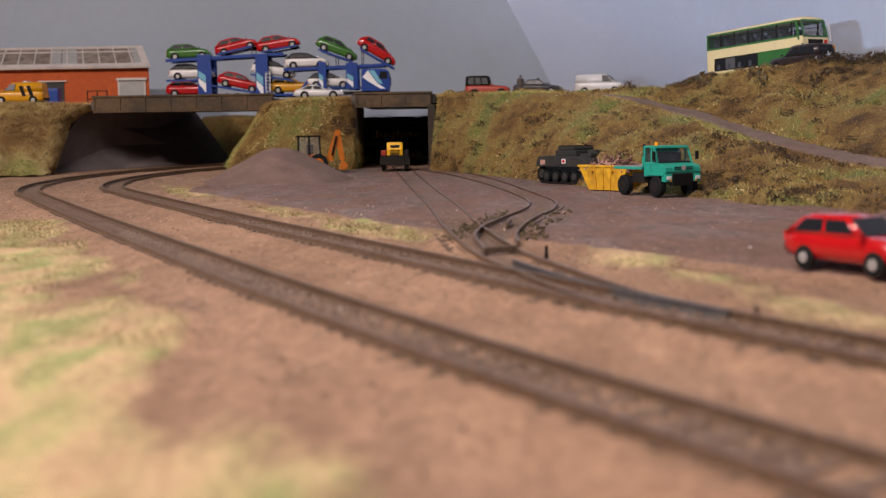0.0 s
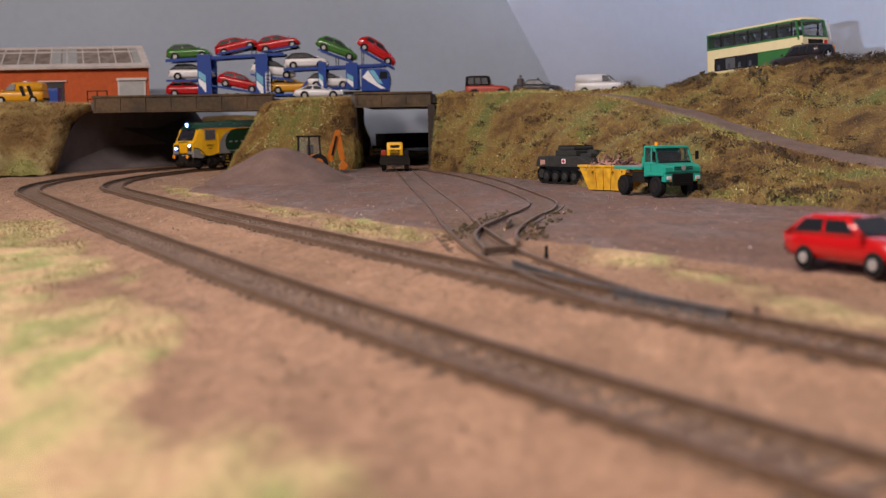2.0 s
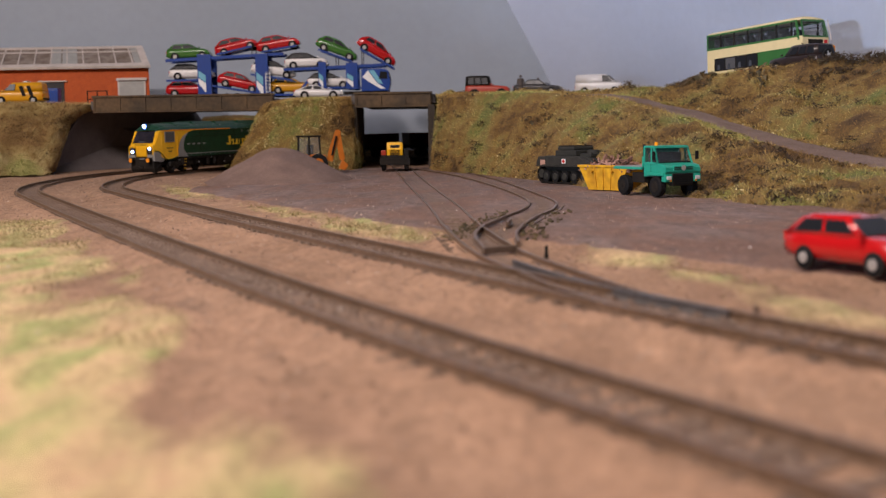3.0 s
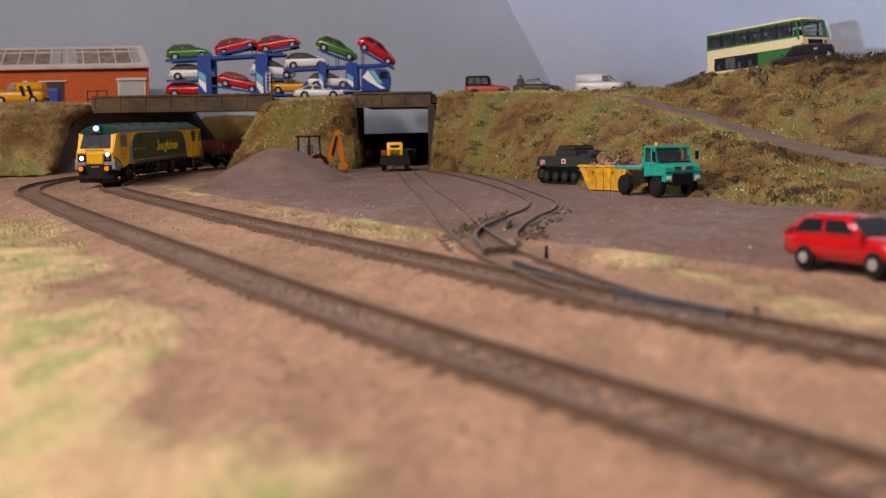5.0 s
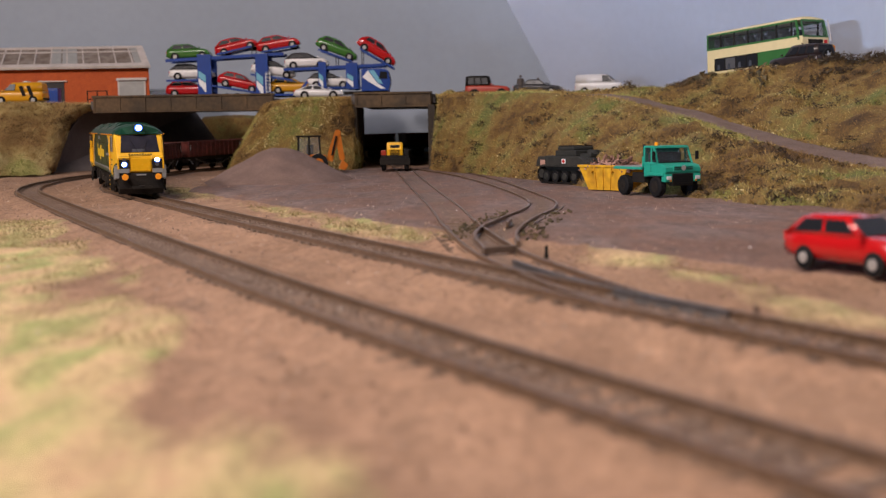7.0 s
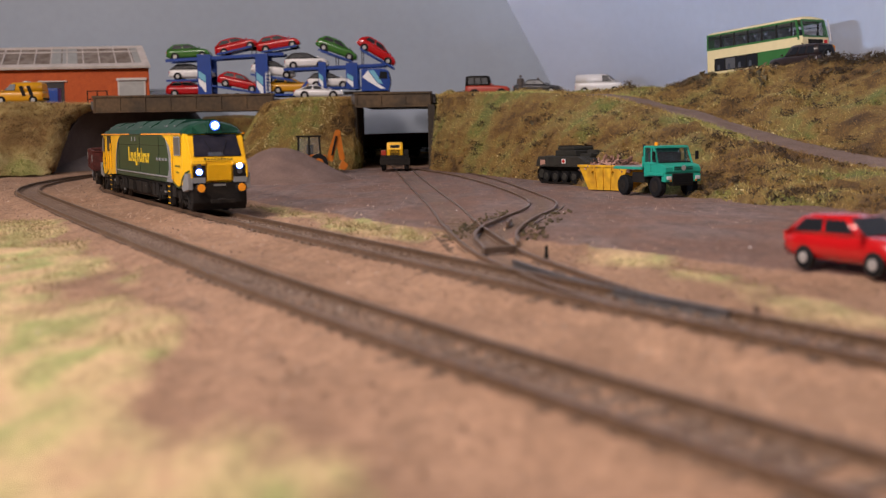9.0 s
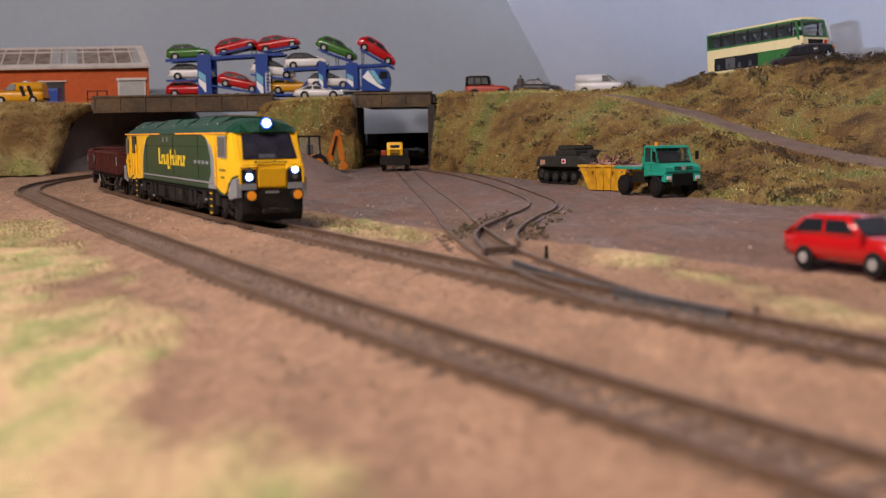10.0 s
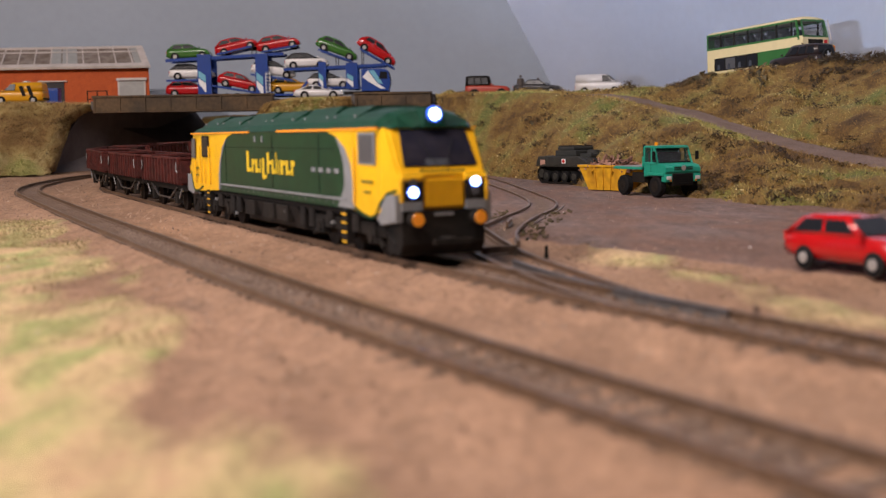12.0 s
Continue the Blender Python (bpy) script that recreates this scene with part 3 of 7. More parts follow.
# hill with a ramp road: foot, lower edge of the road, back edge of the road, crest, flat top
HILL = bank("hill_bank", [
    [(-0.0094, 1.19, 0.004), (-0.0070, 1.146, 0.003), (0.0348, 1.044, 0.002), (0.0768, 0.934, 0.000), (0.1150, 0.800, -0.001), (0.1533, 0.684, -0.002), (0.1819, 0.600, -0.003), (0.2082, 0.540, -0.003), (0.290, 0.36, -0.003)],
    [(-0.0060, 1.33, 0.083), (0.0020, 1.20, 0.077), (0.0450, 1.13, 0.0785), (0.0900, 1.06, 0.0765), (0.1430, 0.97, 0.066), (0.1900, 0.90, 0.0475), (0.2210, 0.83, 0.0300), (0.262, 0.735, 0.0135), (0.345, 0.56, 0.000)],
    [(-0.0060, 1.36, 0.0830), (0.0020, 1.24, 0.0800), (0.0480, 1.19, 0.0800), (0.1050, 1.15, 0.0765), (0.1650, 1.08, 0.0750), (0.2200, 1.00, 0.0590), (0.2530, 0.92, 0.0420), (0.302, 0.80, 0.0225), (0.395, 0.62, 0.004)],
    [(-0.0060, 1.40, 0.0825), (0.0020, 1.30, 0.0822), (0.0480, 1.26, 0.0810), (0.1250, 1.24, 0.0785), (0.1950, 1.10, 0.0785), (0.2500, 1.03, 0.0870), (0.3050, 0.985, 0.0895), (0.375, 0.93, 0.0935), (0.500, 0.78, 0.099)],
    [(-0.0060, 1.44, 0.0822), (0.0020, 1.34, 0.0820), (0.0480, 1.30, 0.0820), (0.1350, 1.32, 0.0820), (0.2100, 1.18, 0.0800), (0.2650, 1.065, 0.0820), (0.3250, 1.015, 0.0860), (0.400, 0.965, 0.0880), (0.520, 0.82, 0.095)],
    [(-0.0060, 1.61, 0.0822), (0.0020, 1.61, 0.0820), (0.0480, 1.61, 0.0820), (0.1500, 1.61, 0.0864), (0.2300, 1.60, 0.0864), (0.3400, 1.42, 0.0815), (0.4300, 1.26, 0.0815), (0.530, 1.10, 0.084), (0.640, 0.90, 0.090)],
], 14, 16, "grassy embankment with a dirt ramp road cut across it", 0.0115, 0.0, road=1)

CENTRE = bank("centre_bank", [
    [(-0.252, 1.34, 0.006), (-0.222, 1.225, 0.005), (-0.160, 1.165, 0.004), (-0.100, 1.175, 0.004), (-0.089, 1.20, 0.004), (-0.0885, 1.30, 0.004)],
    [(-0.205, 1.34, 0.075), (-0.186, 1.262, 0.0755), (-0.150, 1.225, 0.0785), (-0.105, 1.222, 0.0785), (-0.0935, 1.235, 0.077), (-0.0925, 1.30, 0.077)],
    [(-0.190, 1.40, 0.0815), (-0.176, 1.35, 0.0815), (-0.150, 1.31, 0.0815), (-0.105, 1.30, 0.0815), (-0.096, 1.31, 0.081), (-0.094, 1.36, 0.081)],
], 12, 18, "steep straw-coloured grass bank between the two bridges", 0.008, 3.0)

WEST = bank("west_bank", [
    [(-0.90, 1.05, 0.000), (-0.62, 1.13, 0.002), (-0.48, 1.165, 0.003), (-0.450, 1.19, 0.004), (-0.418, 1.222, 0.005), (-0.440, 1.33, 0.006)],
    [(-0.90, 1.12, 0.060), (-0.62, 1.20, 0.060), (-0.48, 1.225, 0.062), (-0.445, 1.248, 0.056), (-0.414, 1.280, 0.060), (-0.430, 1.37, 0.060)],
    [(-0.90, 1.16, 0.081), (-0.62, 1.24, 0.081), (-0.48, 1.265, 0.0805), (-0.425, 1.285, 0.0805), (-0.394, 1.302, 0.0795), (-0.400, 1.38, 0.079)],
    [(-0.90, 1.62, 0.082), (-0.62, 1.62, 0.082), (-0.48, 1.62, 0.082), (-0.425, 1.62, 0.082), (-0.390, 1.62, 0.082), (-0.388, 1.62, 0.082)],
], 12, 14, "grassy embankment below the brick shed", 0.0085, 7.0, BANK_LAMPLIT)

REAR = bank("rear_bank", [
    [(-0.330, 1.585, 0.012), (-0.20, 1.59, 0.012), (-0.05, 1.585, 0.012), (0.05, 1.58, 0.012)],
    [(-0.330, 1.600, 0.066), (-0.26, 1.60, 0.066), (-0.20, 1.605, 0.045), (-0.14, 1.608, 0.022)],
    [(-0.330, 1.618, 0.070), (-0.26, 1.618, 0.070), (-0.20, 1.618, 0.048), (-0.14, 1.618, 0.024)],
], 8, 8, "brown bank in the shade behind the bridge", 0.004, 9.0)


# ---------------------------------------------------------------- bridges
def girder_bridge(name, x0, x1, y, z0, z1, label, deck_to):
    t = thing(name, pose(0, 0, 0), label, "bridge", kind="structure")
    bm = bmesh.new()
    box(bm, x0, x1, y, y + 0.006, z0, z1, 0.0006)
    part("girder", bm, CONCRETE, t, size=1)
    part("coping", boxed(x0 - 0.001, x1 + 0.001, y - 0.0015, y + 0.008, z1, z1 + 0.0022, bevel=0.0004), CONCRETE, t, size=1)
    part("flange", boxed(x0, x1, y - 0.0015, y + 0.0075, z0 - 0.0018, z0, bevel=0.0003), CONCRETE, t, size=1)
    n = max(3, int((x1 - x0) / 0.026))
    for k in range(n + 1):
        x = x0 + 0.002 + (x1 - x0 - 0.004) * k / n
        part("stiffener", boxed(x - 0.0006, x + 0.0006, y - 0.0012, y, z0, z1), CONCRETE, t, size=1)
    part("deck", boxed(x0 - 0.004, x1 + 0.004, y + 0.006, deck_to, z0 + 0.002, z0 + 0.0115), SLAB, t, size=1)
    return t


girder_bridge("long_bridge", -0.389, -0.187, 1.300, 0.0718, 0.0868, "long brown-stained girder bridge over the curved tracks", 1.52)
girder_bridge("short_bridge", -0.0905, -0.0095, 1.222, 0.0712, 0.0832, "short brown girder bridge over the siding", 1.36)
tagged(part("pavement", boxed(-0.187, -0.0905, 1.31, 1.52, 0.0765, 0.0825), SLAB, size=1), "grey road slab carrying the lorry", "road", kind="structure")
tagged(part("road", boxed(-0.0905, -0.004, 1.36, 1.52, 0.0735, 0.0827), SLAB, size=1), "grey road slab behind the short bridge", "road", kind="structure")


def abutments():
    # sloping grey wall under the long bridge
    bm = bmesh.new()
    a, b, c, d = (-0.440, 1.265, 0.004), (-0.268, 1.475, 0.010), (-0.322, 1.530, 0.074), (-0.405, 1.320, 0.074)
    front = [bm.verts.new(p) for p in (a, b, c, d)]
    back = [bm.verts.new((p[0] - 0.02, p[1] + 0.02, p[2])) for p in (a, b, c, d)]
    bm.faces.new(front)
    bm.faces.new(back[::-1])
    for i in range(4):
        bm.faces.new((front[i], back[i], back[(i + 1) % 4], front[(i + 1) % 4]))
    tagged(part("abutment", bm, ABUT, size=1), "sloping dark grey bridge abutment", "wall", kind="structure")
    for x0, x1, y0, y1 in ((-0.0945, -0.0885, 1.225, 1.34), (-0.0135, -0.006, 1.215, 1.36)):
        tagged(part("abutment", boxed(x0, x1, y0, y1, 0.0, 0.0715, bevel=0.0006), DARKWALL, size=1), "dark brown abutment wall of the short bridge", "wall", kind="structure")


abutments()


# ---------------------------------------------------------------- tracks
RAIL_PROFILE = [(-0.0011, -0.0024), (0.0011, -0.0024), (0.0004, -0.0018), (0.0004, -0.0007), (0.00062, -0.0005), (0.00062, 0.0), (-0.00062, 0.0), (-0.00062, -0.0005), (-0.0004, -0.0007), (-0.0004, -0.0018)]


def rail_mesh(line, drop=0.0):
    bm = bmesh.new()
    rings = []
    for i, p in enumerate(line):
        t = (line[min(i + 1, len(line) - 1)] - line[max(i - 1, 0)]).normalized()
        nrm = Vector((-t.y, t.x))
        z = grade(p.y) - drop
        rings.append([(p.x + nrm.x * u, p.y + nrm.y * u, z + w) for u, w in RAIL_PROFILE])
    return loft(bm, rings)


def sleeper_mesh():
    bm = bmesh.new()
    box(bm, -0.0015, 0.0015, -0.0142, 0.0142, -0.0042, -0.0023, 0.0002)
    for y in (-0.00825, 0.00825):
        for d in (-0.0016, 0.0016):
            box(bm, -0.0011, 0.0011, y + d - 0.0005, y + d + 0.0005, -0.0023, -0.0017)
    me = bpy.data.meshes.new("sleeper")
    bm.to_mesh(me)
    bm.free()
    me.materials.append(SLEEPER)
    return me


SLEEPER_MESH = sleeper_mesh()


def lay_track(name, line, label, step=0.0085, first=0.0, last=9.0, cut=(0, 9.0), drop=0.0, sleepers=True, left=(0, None), right=(0, None)):
    t = thing(name, pose(0, 0, 0), label, "railway track", kind="structure")
    part("rail", rail_mesh(offset_line(line, 0.00825)[left[0]:left[1]], drop), RAIL, t, size=1)
    part("rail", rail_mesh(offset_line(line, -0.00825)[right[0]:right[1]], drop), RAIL, t, size=1)
    if not sleepers:
        return t
    run, want, made = 0.0, first, 0
    for a, b in zip(line, line[1:]):
        seg = (b - a).length
        while want <= run + seg and want < last and made < 290:
            p = a.lerp(b, (want - run) / seg)
            d = math.degrees(math.atan2(b.y - a.y, b.x - a.x))
            o = new("sleeper", SLEEPER_MESH)
            o.parent = t
            o.matrix_basis = pose(p.x, p.y, grade(p.y) + random.uniform(-0.0002, 0.0001) - drop, 0, 0, d + random.uniform(-1.5, 1.5))
            want += step
            made += 1
        run += seg
    return t


lay_track("inner_track", MAIN, "curved single railway track with rusty brown rails")
lay_track("outer_track", OUTER, "outer curved railway track with rusty brown rails")
lay_track("siding_track", SIDING, "straight siding leaving the main track at a turnout", last=0.42, drop=0.0002)


def lay_spur():
    """Bare rails sunk in the yard, each bent on its own line."""
    t = thing("yard_spur", pose(0, 0, 0), "curved siding rails set into the yard", "railway track", kind="structure")
    for line in (SPUR_LEFT, SPUR_RIGHT):
        part("rail", rail_mesh(line, -0.0002), RAIL, t, size=1)


lay_spur()


# ---------------------------------------------------------------- train
def mirror_x(points):
    return [(-x, z) for x, z in points][::-1]


def loco_wheelset(parent, x):
    bm = bmesh.new()
    for y in (-0.66, 0.66):
        rod(bm, (0, y - 0.09, 0), (0, y + 0.09, 0), 0.53, 20)
    rod(bm, (0, -0.7, 0), (0, 0.7, 0), 0.09, 8)
    return part("wheelset", bm, BLACK, parent, m=pose(x * S, 0, 0.53 * S))


def build_loco():
    t = thing("locomotive", pose(0, 0, 0), "green and yellow diesel locomotive with lit white headlights", "locomotive")
    W = 1.30
    # long green body, with a roof that leans in
    bm = bmesh.new()
    loft(bm, [[(x, -W, 1.18), (x, W, 1.18), (x, W, 3.22), (x, -W, 3.22)] for x in (-5.75, 7.95)])
    part("body", bm, LOCO_GREEN, t, "dark green body side")
    # roof: long sloped hood and raised cooler section
    bm = bmesh.new()
    arch = lambda x, top, tw, k=1.0: [(x, -k * (W + 0.03), 3.23), (x, k * (W + 0.03), 3.23), (x, k * W * 0.90, 3.23 + (top - 3.23) * 0.42), (x, tw + 0.14, top - 0.12), (x, tw * 0.55, top), (x, -tw * 0.55, top), (x, -tw - 0.14, top - 0.12), (x, -k * W * 0.90, 3.23 + (top - 3.23) * 0.42)]
    loft(bm, [arch(-9.88, 3.32, 0.40, 0.80), arch(-9.4, 3.60, 0.68, 0.96), arch(-8.2, 3.73, 0.76), arch(8.0, 3.76, 0.76), arch(9.2, 3.74, 0.74), arch(9.55, 3.66, 0.68, 0.94), arch(9.90, 3.34, 0.42, 0.80)])
    part("roof", bm, LOCO_ROOF, t, "weathered green roof")
    # angular cover panels stepping along the roof shoulders
    for x0, x1, h, w in ((-8.5, -6.3, 3.80, 1.16), (-5.9, -3.2, 3.78, 1.20), (-2.9, -0.4, 3.84, 1.10), (0.0, 2.6, 3.82, 1.20), (3.0, 5.4, 3.86, 1.12), (5.7, 7.7, 3.82, 1.20)):
        bm = bmesh.new()
        loft(bm, [[(x, -w, 3.40 + d), (x, w, 3.40 + d), (x, w * 0.80, 3.62 + d), (x, 0.60, h + d), (x, -0.60, h + d), (x, -w * 0.80, 3.62 + d)] for x, d in ((x0, 0.0), (x1, 0.015))])
        hatch = part("roof_hatch", bm, LOCO_ROOF, t)
        for y in (-1, 1):
            for x in (x0 + 0.25, x1 - 0.25):
                part("lifting_eye", boxed(x - 0.05, x + 0.05, *sorted((y * (w * 0.86), y * (w * 0.86 + 0.05))), 3.54, 3.60), LOCO_GREY, hatch)
    for x in (-7.4, -4.5, 1.3, 4.2):
        bm = bmesh.new()
        rod(bm, (x, 0, 3.7), (x, 0, 3.86), 0.40, 14)
        part("roof_fan", bm, BLACK, t)
    # cabs, one at each end
    for sgn in (1, -1):
        X = lambda pts: pts if sgn > 0 else mirror_x(pts)
        edge = 7.85 if sgn > 0 else 5.6
        cabside = [(edge, 1.18), (9.1, 1.02), (9.75, 1.25), (10.42, 1.25), (10.47, 2.02), (10.36, 2.22), (9.80, 3.24), (edge, 3.24)]
        bm = bmesh.new()
        prism(bm, X(cabside), -W - 0.012, W + 0.012)
        bmesh.ops.bisect_plane(bm, geom=bm.verts[:] + bm.edges[:] + bm.faces[:], plane_co=(sgn * 9.6, 0, 0), plane_no=(1, 0, 0))
        # draw the nose in slightly towards the end
        for v in bm.verts:
            k = max(0, abs(v.co.x) - 9.6)
            v.co.y *= 1 - 0.14 * k - (0.06 if v.co.z > 3 else 0) * (1 if k else 0)
        bmesh.ops.bevel(bm, geom=[e for e in bm.edges if abs(e.verts[0].co.x) > 9.7 and abs(e.verts[1].co.x) > 9.7], offset=0.07, segments=2, affect="EDGES")
        cab = part("cab", bm, LOCO_YELLOW, t, "yellow cab end")
        # yellow swoosh reaching into the green side
        for y in (-1, 1):
            bm = bmesh.new()
            pts = [(7.9, 3.22), (5.8, 3.22), (6.6, 3.06), (7.3, 2.75), (7.7, 2.3), (7.85, 1.7), (7.9, 1.2)] if sgn > 0 else [(5.65, 3.22), (3.5, 3.22), (4.4, 3.06), (5.0, 2.72), (5.4, 2.2), (5.58, 1.7), (5.65, 1.2)]
            prism(bm, X(pts), y * (W + 0.012) - 0.01, y * (W + 0.012) + 0.01)
            part("swoosh", bm, LOCO_YELLOW, t)
            bm = bmesh.new()
            if sgn > 0:
                pts = [(7.9, 1.2), (7.86, 1.7), (7.71, 2.3), (7.3, 2.76), (6.6, 3.06), (6.95, 2.72), (7.2, 2.3), (7.22, 1.75), (6.7, 1.2)]
            else:
                pts = [(5.6, 1.2), (5.56, 1.7), (5.38, 2.2), (4.98, 2.72), (4.3, 3.07), (4.85, 2.70), (5.22, 2.2), (5.38, 1.7), (5.4, 1.2)]
            prism(bm, X(pts), y * (W + 0.014) - 0.01, y * (W + 0.014) + 0.008)
            part("chevron", bm, LOCO_GREY, t, "silver grey chevron")
            # cab side windows
            wx = (8.3, 9.25) if sgn > 0 else (7.0, 7.9)
            q = [(sgn * wx[0], y * (W + 0.012), 2.4), (sgn * wx[1], y * (W + 0.012), 2.4), (sgn * wx[1], y * (W + 0.012), 3.08), (sgn * wx[0], y * (W + 0.012), 3.08)]
            if sgn * y > 0:
                q = [q[1], q[0], q[3], q[2]]
            frame_ = part("window_frame", panel(q, -0.08, 1.08, -0.08, 1.08, 0.012), LOCO_GREY if sgn > 0 else BLACK, t)
            part("pane", panel(q, 0, 1, 0, 1, 0.026), GLASS_GREY if sgn > 0 else GLASS_DARK, frame_)
            if sgn < 0:
                q = [(-9.05, y * (W + 0.012), 2.3), (-9.6, y * (W + 0.012), 2.3), (-9.5, y * (W + 0.012), 3.05), (-9.05, y * (W + 0.012), 3.05)]
                q = q if y > 0 else [q[1], q[0], q[3], q[2]]
                part("cab_window", panel(q, 0, 1, 0, 1, 0.02), GLASS_GREY, t)
            # cab door with handrails and dark name bar
            dx = (8.02,) if sgn > 0 else (6.75, 8.1)
            bm = bmesh.new()
            for xx in dx:
                rod(bm, (sgn * xx, y * (W + 0.07), 1.35), (sgn * xx, y * (W + 0.07), 2.75), 0.03, 6)
                xx2 = xx + 0.75
                if sgn < 0:
                    rod(bm, (sgn * xx2, y * (W + 0.07), 1.35), (sgn * xx2, y * (W + 0.07), 2.2), 0.03, 6)
            part("handrail", bm, LOCO_YELLOW, t)
            for z, w in ((1.92, 0.75), (1.66, 0.4)):
                c = sgn * 8.8
                part("lettering", boxed(c - w / 2, c + w / 2, y * (W + 0.02) - 0.012, y * (W + 0.02) + 0.012, z - 0.035, z + 0.035), NAME_OLIVE, t)
            # thin green wave under the yellow, small bolts and pipes
            wave = [(7.95, 1.24), (8.5, 1.09), (9.0, 1.03), (9.35, 1.10), (9.62, 1.40), (9.95, 1.66), (10.35, 1.74)]
            bm = bmesh.new()
            for (xa, za), (xb, zb) in zip(wave, wave[1:]):
                k0, k1 = (1 - 0.14 * max(0, q - 9.6) for q in (xa, xb))
                beam(bm, (sgn * xa, y * (W + 0.02) * k0, za), (sgn * xb, y * (W + 0.02) * k1, zb), 0.03, 0.075)
            part("wave_line", bm, LOCO_GREEN, t, "thin green wave line")
            bm = bmesh.new()
            rod(bm, (sgn * 9.1, y * 1.16, 0.75), (sgn * 9.75, y * 1.16, 0.72), 0.04, 6)
            rod(bm, (sgn * 9.75, y * 1.16, 0.72), (sgn * 10.1, y * 1.12, 0.42), 0.04, 6)
            box(bm, sgn * 8.9 - 0.12, sgn * 8.9 + 0.12, y * 1.16 - 0.06, y * 1.16 + 0.06, 0.55, 0.92, 0.02)
            part("pipework", bm, BLACK, t)
            # grey corner below the headlights, steps
            bm = bmesh.new()
            prism(bm, X([(9.35, 1.02), (9.62, 1.36), (9.95, 1.62), (10.50, 1.66), (10.50, 1.0), (9.6, 0.88)]), y * 1.18 - 0.12, y * 1.18 + 0.09, 0.03)
            part("corner_panel", bm, LOCO_GREY, t, "grey lower corner panel")
            bm = bmesh.new()
            box(bm, sgn * 7.15 - 0.2, sgn * 7.15 + 0.2, y * 1.22 - 0.1, y * 1.22 + 0.1, 0.25, 1.15)
            st = part("steps", bm, BLACK, t)
            for z in (0.3, 0.55, 0.8, 1.02):
                part("step_edge", boxed(sgn * 7.15 - 0.17, sgn * 7.15 + 0.17, y * 1.325 - 0.012, y * 1.325 + 0.012, z - 0.025, z + 0.025), LOCO_YELLOW, st, "yellow step edge")
            # orange cornice line
            part("cornice", boxed(*sorted((sgn * 1.5, sgn * 9.55)), y * (W + 0.03) - 0.02, y * (W + 0.03) + 0.02, 3.20, 3.26), AMBER, t, "thin orange cornice line")
            # headlight clusters
            bx = sgn * 10.47
            d = -1 if y * sgn < 0 else 1
            hz = (1.70, 1.93) if d < 0 else (1.93, 1.70)
            bm = bmesh.new()
            box(bm, min(bx, bx + sgn * 0.05), max(bx, bx + sgn * 0.05), y * 0.83 - 0.27, y * 0.83 + 0.27, 1.48, 2.12, 0.015)
            cl = part("headlight_housing", bm, BLACK, t, "black headlight surround")
            lit = sgn > 0
            for z, r, lamp in ((hz[0], 0.115, lit), (hz[1], 0.10, False)):
                bm = bmesh.new()
                rod(bm, (bx + sgn * 0.05, y * 0.83, z), (bx + sgn * 0.085, y * 0.83, z), r, 16)
                if lamp:
                    # added emitting ring: the lamp's blue halo as a disc
                    ring = bmesh.new()
                    rod(ring, (bx + sgn * 0.045, y * 0.83, z), (bx + sgn * 0.065, y * 0.83, z), r * 1.3, 18)
                    part("lens_rim", ring, BEAM_HALO, cl, "glowing ring standing in for the headlight's blue halo")
                part("headlight", bm, BEAM if lamp else GLASS_GREY, cl, "bright blue-white headlight" if lamp else "")
            # buffers
            bm = bmesh.new()
            rod(bm, (sgn * 10.2, y * 0.83, 1.06), (sgn * 10.72, y * 0.83, 1.06), 0.17, 12)
            bf = part("buffer", bm, BLACK, t)
            bm = bmesh.new()
            rod(bm, (sgn * 10.70, y * 0.83, 1.06), (sgn * 10.80, y * 0.83, 1.06), 0.205, 18)
            part("buffer_plate", bm, BLACK, bf)
            bm = bmesh.new()
            rod(bm, (sgn * 10.80, y * 0.83, 1.06), (sgn * 10.815, y * 0.83, 1.06), 0.165, 18, 0.155)
            part("buffer_head", bm, AMBER, bf, "orange buffer face")
        # windscreen
        qa = [(sgn * 10.33, -0.98 * sgn, 2.28), (sgn * 10.33, 0.98 * sgn, 2.28), (sgn * 9.82, 0.88 * sgn, 3.21), (sgn * 9.82, -0.88 * sgn, 3.21)]
        ws = part("windscreen", panel(qa, 0.0, 1.0, 0.03, 0.97, 0.035), LOCO_SCREEN, t, "dark raked windscreen")
        part("driver_blind", panel(qa, 0.30, 0.62, 0.03, 0.20, 0.040, 0.01), SEAT, ws, "dim blue-grey cab desk behind the glass")
        bm = bmesh.new()
        beam(bm, (sgn * 10.40, 0.1, 2.30), (sgn * 10.05, 0.45, 2.95), 0.014, 0.014)
        beam(bm, (sgn * 10.40, -0.1, 2.30), (sgn * 10.05, -0.45, 2.95), 0.014, 0.014)
        part("wiper", bm, BLACK, t)
        # top lamp in a black pod
        bm = bmesh.new()
        loft(bm, [[(sgn * 9.3, -0.42, 3.22), (sgn * 9.3, 0.42, 3.22), (sgn * 9.3, 0.26, 3.70), (sgn * 9.3, -0.26, 3.70)], [(sgn * 10.02, -0.30, 3.26), (sgn * 10.02, 0.30, 3.26), (sgn * 9.96, 0.22, 3.74), (sgn * 9.96, -0.22, 3.74)]])
        pod = part("lamp_pod", bm, LOCO_ROOF, t)
        bm = bmesh.new()
        rod(bm, (sgn * 9.96, 0, 3.56), (sgn * 10.06, 0, 3.56), 0.14, 16)
        if sgn > 0:
            # same halo disc behind the top lamp
            ring = bmesh.new()
            rod(ring, (9.96, 0, 3.56), (10.03, 0, 3.56), 0.20, 18)
